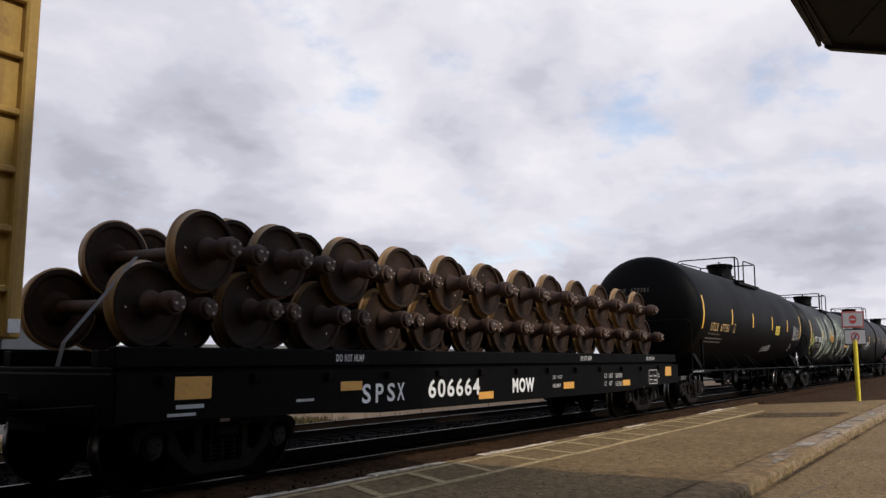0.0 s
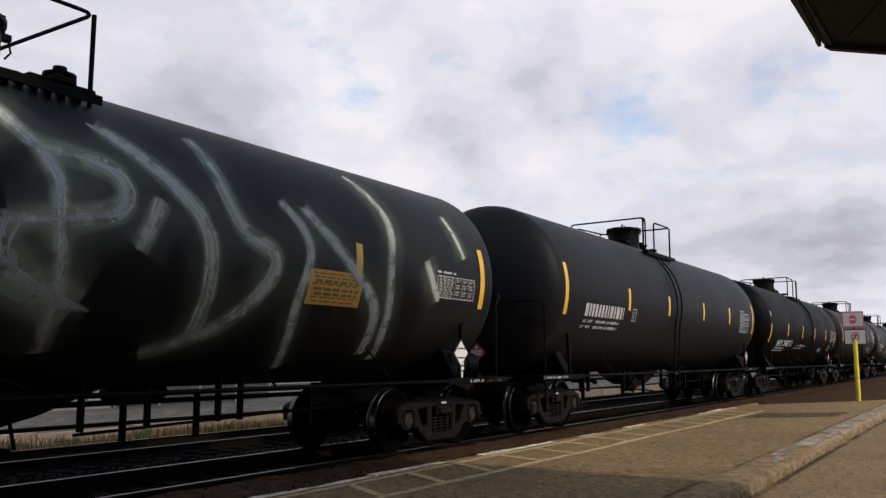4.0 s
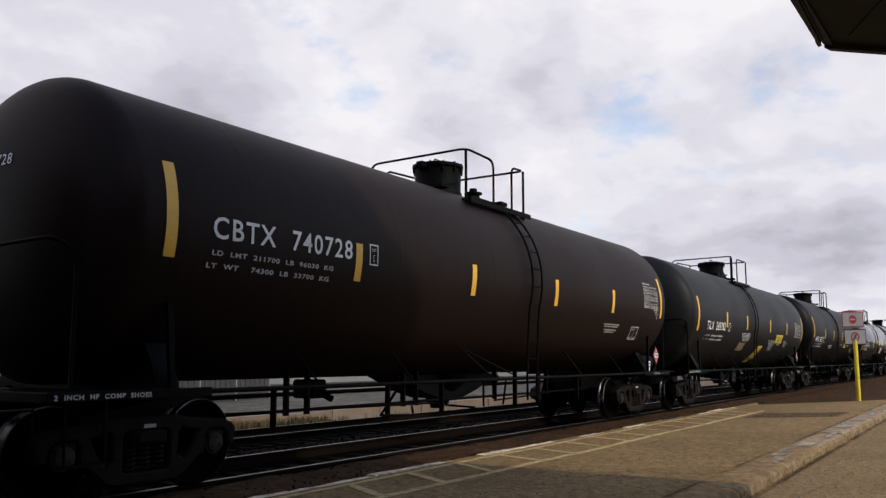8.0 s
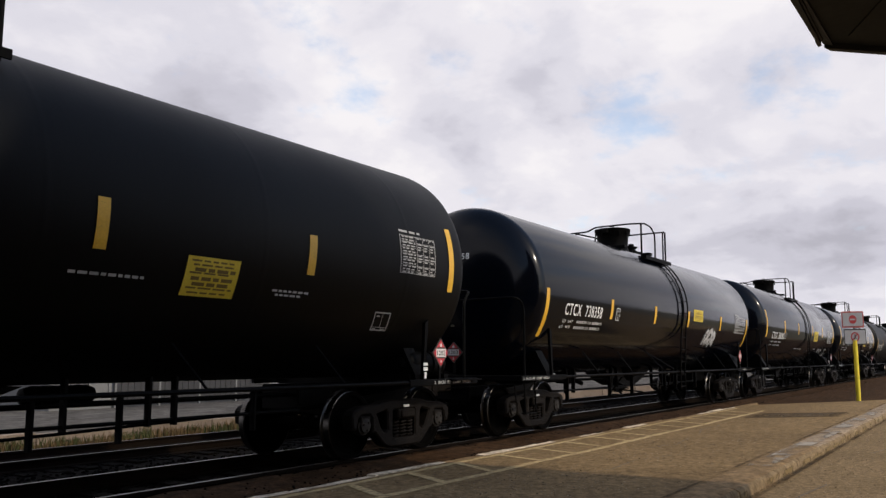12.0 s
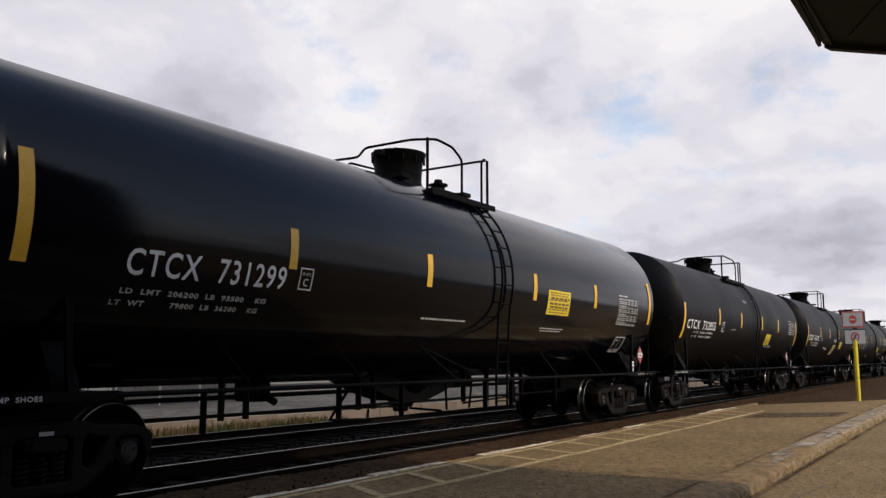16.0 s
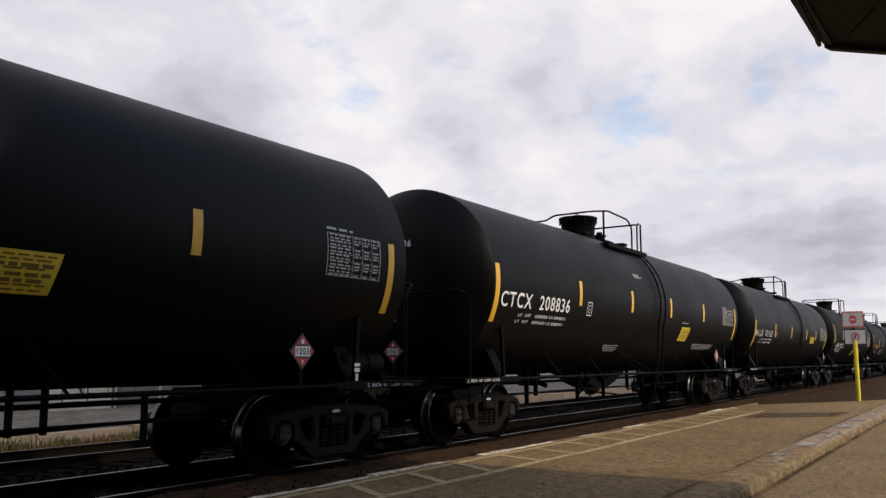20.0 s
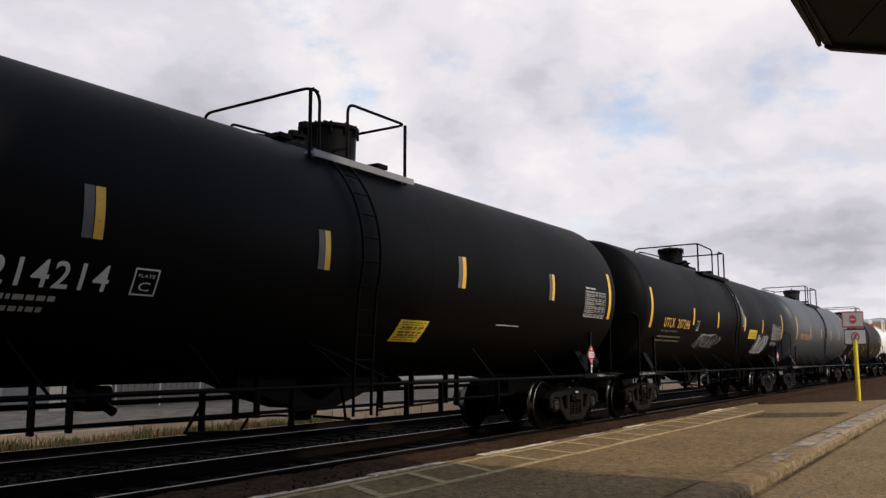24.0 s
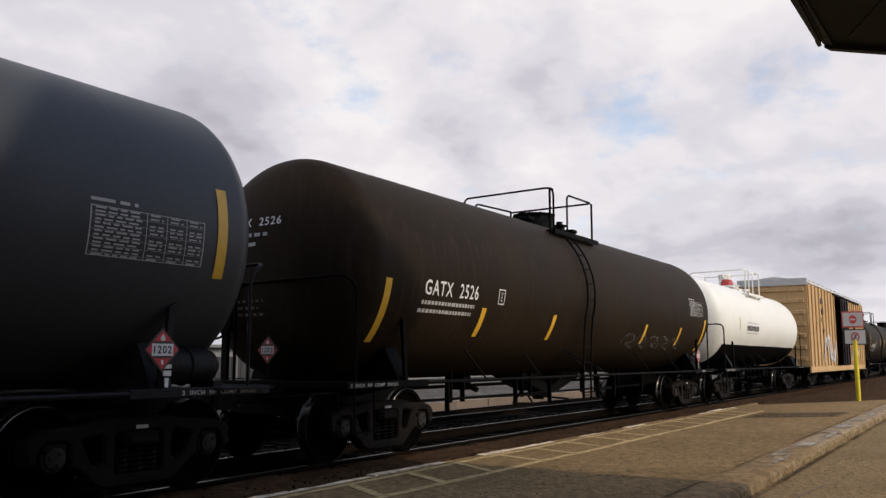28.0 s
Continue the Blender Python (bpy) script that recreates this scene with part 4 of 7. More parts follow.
M["pane_dull"] = material("dull_clear_sheet", (0.075, 0.08, 0.083), (0.11, 0.115, 0.118), rough=0.35, scale=1.2, fine=10, bump=0.05, spec=0.3)
M["shed_dark"] = material("dark_grey_siding", (0.026, 0.025, 0.026), (0.04, 0.038, 0.038), rough=0.7, scale=0.8, fine=14, bump=0.1)
M["cream_wall"] = material("cream_render", (0.58, 0.49, 0.33), (0.66, 0.57, 0.4), rough=0.85, scale=0.5, fine=12, bump=0.1)
M["red_roof"] = material("red_roofing", (0.17, 0.05, 0.04), (0.22, 0.075, 0.06), rough=0.85, scale=0.9, fine=20, bump=0.3)
M["brown_wood"] = material("brown_window_wood", (0.1, 0.06, 0.035), (0.13, 0.08, 0.05), rough=0.7, bump=0.1)
M["white_wall"] = material("white_warehouse", (0.2772, 0.2814, 0.2856), (0.3024, 0.3066, 0.3108), rough=0.7, scale=0.3, fine=8, bump=0.1)
M["pane"] = material("dark_pane", (0.05, 0.055, 0.06), rough=0.1, bump=0.0, spec=0.6)


def blades(name, x0, x1, y0, y1, z, count, h, mat, seed, lean=0.35):
    rnd = random.Random(seed)
    vs, fs = [], []
    for _ in range(count):
        x, y = rnd.uniform(x0, x1), rnd.uniform(y0, y1)
        if noise.noise((x * 0.9, y * 1.6, seed)) < -0.05:
            continue
        hh, t = rnd.uniform(*h) * (0.6 + 0.8 * abs(noise.noise((x * 0.7, y, seed)))), rnd.uniform(0, 6.28)
        w = rnd.uniform(0.008, 0.02)
        dx, dy = math.cos(t) * w, math.sin(t) * w
        lx, ly = rnd.uniform(-lean, lean) * hh, rnd.uniform(-lean, lean) * hh
        o = len(vs)
        vs += [(x - dx, y - dy, z - 0.03), (x + dx, y + dy, z - 0.03), (x + lx * 0.4 + dx * 0.7, y + ly * 0.4 + dy * 0.7, z + hh * 0.6), (x + lx * 0.4 - dx * 0.7, y + ly * 0.4 - dy * 0.7, z + hh * 0.6), (x + lx, y + ly, z + hh)]
        fs += [(o, o + 1, o + 2, o + 3), (o + 3, o + 2, o + 4)]
    me = bpy.data.meshes.new(name)
    me.from_pydata(vs, [], fs)
    me.materials.append(mat)
    return me


def build_beyond():
    tagged(new("dry_weeds", blades("dry_weeds", 2, 20, 16.0, 17.4, -0.50, 9000, (0.1, 0.34), M["dry_grass"], 21)), "short dry brown weeds on the bank beyond the tracks", "weeds", kind="stuff")
    tagged(new("green_weeds", blades("green_weeds", 2, 20, 16.0, 17.2, -0.50, 4500, (0.1, 0.38), M["green_grass"], 22)), "patchy green weeds on the bank beyond the tracks", "weeds", kind="stuff")
    tagged(new("dry_weeds", blades("dry_weeds", 19, 60, 16.0, 16.7, -0.74, 4200, (0.12, 0.4), M["dry_grass"], 23)), "short dry weeds along the foot of the low wall", "weeds", kind="stuff")
    me = strip_sheet("weed_bank", span(-10, 20, 0.5), [(15.6, -0.75), (15.95, -0.56), (16.3, -0.47), (17.1, -0.46), (17.7, -0.66)], M["dirt"], wobble=0.03, seed=9)
    tagged(new("weed_bank", me), "low earth bank overgrown with weeds", "bank", kind="structure")
    wl = thing("low_wall", "low weathered tan concrete wall beyond the tracks", "wall", kind="structure")
    rnd = random.Random(31)
    cm = MB().box(0, 2.38, -0.11, 0.11, -0.85, -0.2, 0.012).mesh("wall_block", M["low_wall"], smooth=False)
    for i in range(30):
        part("wall_block", cm, wl, pose(5.9 + 2.4 * i, 17.05 + rnd.uniform(-0.02, 0.02), rnd.uniform(-0.03, 0.03)))
    # barrel-roofed shed with an arched porch end
    sh = thing("barrel_roof_shed", "small white shed with a grey barrel roof and framed panels", "shed", at(19.3, 30, -0.64))
    part("body", MB().box(0.12, 2.85, 0.1, 3.3, 0, 2.3, 0.02).mesh("body", M["shed_grey"], smooth=False), sh)
    arc = [(1.7 - 1.75 * math.cos(math.pi * i / 16), 2.3 + 1.95 * math.sin(math.pi * i / 16)) for i in range(17)]
    part("roof", MB().prism(arc, 0.0, 3.0, "x").mesh("roof", M["shed_grey"], angle=50), sh, None, "curved grey sheet roof")
    part("roof_trim", MB().tube([(-0.02, y, z) for y, z in arc], 0.07, 6).mesh("roof_trim", M["shed_dark"]), sh)
    part("eave", MB().box(-0.05, 3.0, -0.12, 0.1, 2.3, 2.42, 0.01).mesh("eave", M["shed_dark"], smooth=False), sh)
    arch = [(1.2 - 0.72 * math.cos(math.pi * i / 16), 2.42 + 1.24 * math.sin(math.pi * i / 16)) for i in range(17)]
    po = part("arched_porch", MB().prism(arch, -0.1, 1.3, "y").mesh("arched_porch", M["pane_dull"], angle=50), sh, None, "arched porch end of dull clear sheet")
    part("arch_trim", MB().tube([(x, -0.12, z) for x, z in arch], 0.04, 6).mesh("arch_trim", M["shed_dark"]), po)
    part("arch_bar", MB().tube([(1.2, -0.12, 2.42), (1.2, -0.12, 3.66)], 0.02, 5).mesh("arch_bar", M["shed_dark"]), po)
    fm = MB()
    for a, b, c, d in ((0, 1.0, 0, 0.1), (0, 1.0, 1.75, 1.9), (0, 0.09, 0.1, 1.75), (0.91, 1.0, 0.1, 1.75)):
        fm.box(a, b, -0.05, 0.06, c, d)
    fm = fm.mesh("panel_frame", M["shed_white"], smooth=False)
    im = MB().box(0.09, 0.91, 0.0, 0.05, 0.1, 1.75).mesh("panel", M["shed_grey"], smooth=False)
    for x in (0.62, 1.72):
        fr = part("panel_frame", fm, sh, at(x, 0.05, 0.35), "white painted frame")
        part("panel", im, fr)
    br = MB().tube([(0.72, -0.02, 2.05), (1.5, -0.02, 0.6)], 0.04, 5).mesh("brace", M["shed_dark"])
    part("brace", br, sh, at(0, 0.02, 0))
    # dark fence panels beside it
    ct = thing("dark_screen_fence", "long dark grey sheet screen fence in the yard", "fence", at(22.25, 30.05, -0.64))
    pm = MB().box(0.04, 2.16, -0.04, 0.04, 0.1, 2.1, 0.01).mesh("fence_panel", M["shed_dark"], smooth=False)
    jm = MB().box(-0.05, 0.05, -0.08, 0.06, 0, 2.15, 0.01).mesh("fence_post", M["shed_grey"], smooth=False)
    rm = MB().box(-0.03, 0.03, -0.065, -0.035, 0.12, 2.08).mesh("rib", M["shed_dark"], smooth=False)
    for i in range(4):
        pn = part("fence_panel", pm, ct, at(2.2 * i, 0, 0))
        for j in range(6):
            part("rib", rm, pn, at(0.3 + 0.32 * j, 0, 0))
    for i in range(5):
        part("fence_post", jm, ct, at(2.2 * i, 0, 0), "pale steel post")
    # long white building further along
    wb = thing("long_white_building", "long white sheet-clad building with a row of small windows", "building", at(32, 36, -0.64))
    part("wall", MB().box(0, 46, 0, 9, 0, 2.6, 0.03).mesh("wall", M["shed_white"], smooth=False), wb)
    part("roof", MB().box(-0.3, 46.3, -0.35, 9.3, 2.6, 2.78, 0.03).mesh("roof", M["shed_grey"], smooth=False), wb)
    wm = MB().box(0, 1.5, -0.05, 0.02, 1.0, 1.9).mesh("window", M["pane"], smooth=False)
    fr = MB()
    for a, b, c, d in ((-0.08, 1.58, 0.92, 1.0), (-0.08, 1.58, 1.9, 1.98), (-0.08, 0, 1.0, 1.9), (1.5, 1.58, 1.0, 1.9)):
        fr.box(a, b, -0.08, 0.0, c, d)
    fr = fr.mesh("window_frame", M["shed_dark"], smooth=False)
    cl = MB().box(0, 46, -0.03, 0.0, 0.1, 0.5).mesh("base_course", M["shed_dark"], smooth=False)
    part("base_course", cl, wb)
    for i in range(12):
        w = part("window", wm, wb, at(1.2 + 3.7 * i, 0, 0))
        part("window_frame", fr, w)
    # cream house with a red lean-to roof
    hs = thing("cream_house", "cream rendered house with a red lean-to roof and brown windows", "house", at(26, 64, -0.7))
    part("wall", MB().box(0, 20, 0, 9, 0, 4.9, 0.03).mesh("wall", M["cream_wall"], smooth=False), hs)
    part("roof", MB().box(-0.4, 20.4, -0.4, 9.4, 4.9, 5.25, 0.05).mesh("roof", M["shed_dark"], smooth=False), hs, None, "dark flat roof edge")
    part("lean_to_roof", MB().prism([(-3.2, 1.7), (0.0, 3.3), (0.0, 3.15), (-3.2, 1.55)], 6.5, 20.0, "x").mesh("lean_to_roof", M["red_roof"], smooth=False), hs, None, "sloping dull red roof")
    part("lean_to_gable", MB().prism([(-3.0, 0), (-3.0, 1.6), (0, 3.1), (0, 0)], 6.9, 19.6, "x").mesh("lean_to_gable", M["cream_wall"], smooth=False), hs)
    wm = MB().box(0, 1.0, -0.06, 0.02, 0, 1.1, 0.02).mesh("window", M["brown_wood"], smooth=False)
    pm = MB().box(0.12, 0.88, -0.075, -0.05, 0.12, 0.98).mesh("pane", M["pane"], smooth=False)
    for x, z in ((1.6, 3.3), (5.0, 3.3), (8.3, 3.3), (11.8, 3.3), (15.2, 3.3), (18, 3.3), (2.0, 1.0), (4.4, 1.0)):
        w = part("window", wm, hs, at(x, 0, z))
        part("pane", pm, w)
    part("gable_roof", MB().prism([(0.4, 2.7), (3.2, 4.3), (6.0, 2.7), (5.7, 2.6), (3.2, 4.05), (0.7, 2.6)], -5.2, -1.0, "y").mesh("gable_roof", M["shed_dark"], smooth=False), hs)
    part("gable_wall", MB().prism([(0.8, 0), (0.8, 2.65), (3.2, 4.1), (5.6, 2.65), (5.6, 0)], -5.0, -0.1, "y").mesh("gable_wall", M["shed_white"], smooth=False), hs)
    # big pale building behind
    wh = thing("white_warehouse", "tall plain white warehouse far behind the tracks", "warehouse", at(20, 118, -0.7))
    part("wall", MB().box(0, 60, 0, 30, 0, 9.6).mesh("wall", M["white_wall"], smooth=False), wh)
    part("parapet", MB().box(-0.2, 60.2, -0.2, 30.2, 9.6, 10.1).mesh("parapet", M["shed_grey"], smooth=False), wh)
    pm = MB().box(-0.06, 0.06, -0.12, 0.0, 0, 9.6).mesh("pilaster", M["shed_white"], smooth=False)
    for i in range(13):
        part("pilaster", pm, wh, at(0.3 + 4.95 * i, 0, 0))


build_beyond()


# ---- railway trucks ----
WHEELSETS = []      # (object, which axle) for the turning
CARS = []           # (object, metres along the train)


def wheelset_mesh(name, mats):
    mb = MB()
    for s in (-1, 1):
        # outer face, rim, tread, flange, back, hub
        prof = [(0.83, 0.0), (0.83, 0.075), (0.815, 0.13), (0.80, 0.15), (0.775, 0.20), (0.772, 0.33), (0.785, 0.375), (0.82, 0.395), (0.825, 0.445), (0.818, 0.455), (0.735, 0.462), (0.722, 0.476), (0.71, 0.484), (0.695, 0.478), (0.688, 0.46), (0.69, 0.39), (0.72, 0.36), (0.745, 0.2), (0.70, 0.15), (0.66, 0.13), (0.66, 0.09), (0.3, 0.078), (0.0, 0.076)]
        mats_i = [0] * (len(prof) - 1)
        for i in (8, 9, 10, 11, 12, 13):
            mats_i[i] = 1
        mb.lathe([(a * s, r) for a, r in prof], 40, "y", mats=mats_i)
        mb.m = 2
        mb.lathe([(s * a, r) for a, r in ((0.82, 0.08), (0.93, 0.085), (0.935, 0.125), (1.06, 0.125), (1.065, 0.10), (1.095, 0.098), (1.10, 0.088), (1.10, 0.0))], 20, "y")
        for k in range(3):
            t = 2 * math.pi * k / 3 + 0.5
            c, w = 0.058 * math.cos(t), 0.058 * math.sin(t)
            mb.tube([(c, s * 1.09, w), (c, s * 1.118, w)], 0.016, 6)
        mb.m = 0
    return mb.mesh(name, mats, angle=30)


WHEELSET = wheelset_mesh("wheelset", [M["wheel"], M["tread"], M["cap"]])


def sideframe_mesh():
    """One casting with three windows, its edges chamfered."""
    half = [(0.4, 0.775), (0.6, 0.73), (0.95, 0.71), (1.12, 0.66), (1.18, 0.60), (1.16, 0.42), (1.08, 0.40), (1.04, 0.55), (0.98, 0.60), (0.80, 0.60), (0.75, 0.55), (0.74, 0.36), (0.68, 0.35), (0.46, 0.17), (0.36, 0.13)]
    outer = half + [(-x, z) for x, z in reversed(half)]
    win = [(0.64, 0.60), (0.44, 0.64), (0.40, 0.60), (0.39, 0.38), (0.46, 0.34), (0.52, 0.38)]
    holes = [win, [(-x, z) for x, z in reversed(win)], [(-0.27, 0.61), (-0.24, 0.64), (0.24, 0.64), (0.27, 0.61), (0.27, 0.28), (0.24, 0.25), (-0.24, 0.25), (-0.27, 0.28)]]
    bm = bmesh.new()
    edges = []
    for loop in (outer, *holes):
        vs = [bm.verts.new((x, -0.095, z)) for x, z in loop]
        edges += [bm.edges.new((vs[i], vs[(i + 1) % len(vs)])) for i in range(len(vs))]
    bmesh.ops.triangle_fill(bm, use_beauty=True, edges=edges)
    rim = [e for e in bm.edges if e.is_boundary]
    out = bmesh.ops.extrude_face_region(bm, geom=bm.faces[:])
    for v in out["geom"]:
        if isinstance(v, bmesh.types.BMVert):
            v.co.y = 0.095
    bmesh.ops.recalc_face_normals(bm, faces=bm.faces)
    sharp = [e for e in bm.edges if len(e.link_faces) == 2 and abs(e.verts[0].co.y - e.verts[1].co.y) < 1e-4 and abs(e.link_faces[0].normal.dot(e.link_faces[1].normal)) < 0.3]
    bmesh.ops.bevel(bm, geom=sharp, offset=0.022, segments=1, affect="EDGES")
    me = bpy.data.meshes.new("sideframe")
    bm.to_mesh(me)
    bm.free()
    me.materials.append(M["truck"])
    return me


def spring_mesh():
    path = [(0.062 * math.cos(t * 0.7854), 0.062 * math.sin(t * 0.7854), 0.245 + 0.255 * t / 44) for t in range(45)]
    return MB().tube(path, 0.017, 6).mesh("spring", M["truck"])


SIDEFRAME, SPRING = sideframe_mesh(), spring_mesh()
BOLSTER = MB().box(-0.21, 0.21, -1.14, 1.14, 0.51, 0.645, 0.02).box(-0.16, 0.16, -1.17, -1.1, 0.53, 0.63, 0.02).box(-0.3, 0.3, -0.4, 0.4, 0.6, 0.74, 0.03).mesh("bolster", M["truck"], smooth=False)
ADAPTER = MB().box(-0.115, 0.115, -0.09, 0.09, 0.50, 0.585, 0.02).mesh("bearing_adapter", M["truck"], smooth=False)
BRAKE_BEAM = MB().tube([(0, -0.8, 0.40), (0, 0.8, 0.40)], 0.035, 8).box(-0.05, 0.05, -0.82, -0.7, 0.26, 0.58, 0.015).box(-0.05, 0.05, 0.7, 0.82, 0.26, 0.58, 0.015).mesh("brake_beam", M["truck"])
LABEL_BAR = MB().box(-0.07, 0.07, -1.125, -1.12, 0.67, 0.705).mesh("stencil_plate", M["dim_white"], smooth=False)


def add_truck(parent, x):
    tk = part("truck", BOLSTER, parent, at(x, 0, 0), "dark cast-steel railway truck with coil springs")
    for s in (-1, 1):
        part("sideframe", SIDEFRAME, tk, at(0, s * 1.0, 0))
        for dx in (-0.17, 0.0, 0.17):
            part("spring", SPRING, tk, at(dx, s * 1.02, 0))
    for k, dx in enumerate((-0.889, 0.889)):
        ws = part("wheelset", WHEELSET, tk, at(dx, 0, 0.457), "steel wheels on an axle, bright worn treads")
        WHEELSETS.append((ws, k))
        part("bearing_adapter", ADAPTER, tk, at(dx, -1.0, 0))
        part("brake_beam", BRAKE_BEAM, tk, at(dx * 0.42, 0, 0))
    part("stencil_plate", LABEL_BAR, tk)
    return tk


# ---- couplers and end gear shared by the cars ----
def coupler_mesh():
    mb = MB().box(-0.55, 0.35, -0.09, 0.09, 0.78, 0.96, 0.02)
    mb.prism([(-0.55, -0.13), (-0.72, -0.15), (-0.79, -0.05), (-0.77, 0.02), (-0.70, -0.02), (-0.62, 0.03), (-0.66, 0.12), (-0.78, 0.13), (-0.76, 0.19), (-0.6, 0.17), (-0.52, 0.12)], 0.72, 1.02, "z")
    mb.tube([(-0.6, 0.02, 0.70), (-0.6, 0.02, 0.55)], 0.03, 6)
    return mb.mesh("coupler", M["truck"], angle=30)


COUPLER = coupler_mesh()
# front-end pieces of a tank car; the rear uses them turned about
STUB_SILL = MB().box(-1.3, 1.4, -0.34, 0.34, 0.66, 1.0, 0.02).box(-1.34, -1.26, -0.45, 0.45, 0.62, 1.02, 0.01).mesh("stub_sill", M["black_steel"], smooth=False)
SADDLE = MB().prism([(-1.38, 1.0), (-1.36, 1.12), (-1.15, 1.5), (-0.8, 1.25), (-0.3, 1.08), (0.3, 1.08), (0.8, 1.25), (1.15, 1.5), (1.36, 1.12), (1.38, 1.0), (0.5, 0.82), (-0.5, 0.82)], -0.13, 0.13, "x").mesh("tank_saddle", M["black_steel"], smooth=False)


def platform_mesh():
    mb = MB()
    mb.box(-1.36, 0.45, -1.5, -1.44, 0.97, 1.06, 0.008).box(-1.36, 0.45, 1.44, 1.5, 0.97, 1.06, 0.008)
    mb.box(-1.36, -1.29, -1.44, 1.44, 0.97, 1.06, 0.008)
    for i in range(11):
        y = -1.42 + i * 0.285
        mb.box(-1.28, -0.55, y, y + 0.2, 1.03, 1.05)
    for y in (-1.3, 1.1):
        for i in range(6):
            mb.box(-0.5 + 0.15 * i, -0.4 + 0.15 * i, y, y + 0.2, 1.03, 1.05)
    return mb.mesh("end_platform", M["black_steel"], smooth=False)


END_PLATFORM = platform_mesh()
BRACKET = MB().prism([(-0.02, 1.05), (0.03, 1.05), (-0.02, 1.85), (-0.10, 1.9)], -1.43, -1.38).mesh("side_bracket", M["black_steel"], smooth=False)
BRACKET_MARK = MB().box(-0.05, 0.05, -1.452, -1.445, 1.18, 1.23).box(-0.05, 0.05, -1.452, -1.445, 1.25, 1.29).box(-0.025, 0.02, -1.452, -1.445, 1.07, 1.16).mesh("stencil_mark", M["white"], smooth=False)
END_MARK = MB()
letters(END_MARK, "2 INCH HF COMP SHOES", lambda u, w: (u, -1.505, w), -1.3, -0.3, 0.99, 1.035)
END_MARK = END_MARK.mesh("stencil_mark", M["dim_white"], smooth=False)


def hoop(name, pts, r=0.02):
    return MB().tube(pts, r, 8).mesh(name, M["black_steel"])


def rounded(pts, r, seg=4):
    """A path with its inner corners rounded."""
    out = [Vector(pts[0])]
    for a, b, c in zip(pts, pts[1:], pts[2:]):
        a, b, c = Vector(a), Vector(b), Vector(c)
        p, q = b + (a - b).normalized() * r, b + (c - b).normalized() * r
        for i in range(seg + 1):
            t = i / seg
            out.append(p * (1 - t) ** 2 + b * 2 * t * (1 - t) + q * t * t)
    return out + [Vector(pts[-1])]


END_RAIL = hoop("end_handrail", rounded([(-1.33, 0.5, 1.06), (-1.33, 0.5, 2.36), (-1.33, -1.42, 2.4), (-1.1, -1.42, 2.28), (-1.1, -1.42, 1.06)], 0.16))
STEP = MB().tube([(-1.15, -1.44, 1.0), (-1.15, -1.46, 0.42), (-0.75, -1.46, 0.42), (-0.75, -1.44, 1.0)], 0.016, 6).box(-1.15, -0.75, -1.47, -1.40, 0.70, 0.72).box(-1.15, -0.75, -1.48, -1.38, 0.41, 0.43).mesh("sill_step", M["black_steel"], smooth=False)
CUT_LEVER = MB().tube(rounded([(-1.42, -1.4, 0.92), (-1.42, -0.5, 0.86), (-1.5, -0.12, 0.84), (-1.6, -0.02, 0.75)], 0.08), 0.013, 6).tube([(-1.42, -1.4, 0.92), (-1.42, -1.42, 0.66)], 0.013, 6).mesh("uncoupling_lever", M["black_steel"])
AIR_HOSE = MB().tube(rounded([(-1.4, 0.3, 0.72), (-1.75, 0.28, 0.6), (-1.95, 0.2, 0.32), (-2.08, 0.1, 0.36)], 0.12), 0.022, 7).mesh("air_hose", M["ink"])


def brake_wheel_mesh():
    mb = MB()
    R = 0.28
    mb.tube([(-1.42, 0.78 + R * math.cos(t * 0.2618), 1.9 + R * math.sin(t * 0.2618)) for t in range(24)], 0.017, 6, closed=True)
    for k in range(6):
        t = k * math.pi / 3
        mb.tube([(-1.42, 0.78, 1.9), (-1.42, 0.78 + R * math.cos(t), 1.9 + R * math.sin(t))], 0.012, 5)
    mb.tube([(-1.45, 0.78, 1.9), (-1.25, 0.78, 1.9)], 0.035, 8)
    box = MB().box(-1.3, -1.18, 0.66, 0.9, 1.72, 2.05, 0.02).mesh("hand_brake", M["black_steel"])
    post = MB().box(-1.26, -1.2, 0.72, 0.84, 1.05, 1.75, 0.01).mesh("brake_post", M["black_steel"])
    return box, mb.mesh("brake_wheel", M["black_steel"]), post


HAND_BRAKE = brake_wheel_mesh()
RESERVOIR = MB().lathe([(13.7, 0), (13.72, 0.1), (13.8, 0.17), (13.9, 0.185), (14.56, 0.185), (14.66, 0.17), (14.74, 0.1), (14.76, 0)], 22, "x", (0, -1.1, 1.27)).mesh("air_reservoir", M["black_steel"])
RES_STRAP = MB().tube([(14.32, -1.1 + 0.192 * math.cos(t * 0.3927), 1.27 + 0.192 * math.sin(t * 0.3927)) for t in range(16)], 0.014, 5, closed=True).mesh("reservoir_strap", M["black_steel"], smooth=False)
RES_FOOT = MB().box(-0.06, 0.06, -1.28, -0.92, 1.05, 1.12).mesh("reservoir_foot", M["black_steel"], smooth=False)
CONE = MB().lathe([(1.06, 0.0), (1.06, 0.09), (1.09, 0.09), (1.1, 0.065), (1.34, 0.02), (1.35, 0)], 12, "z", (14.3, -1.25, 0)).mesh("marker_cone", [glass_free("cone_orange", (0.5, 0.12, 0.06))])


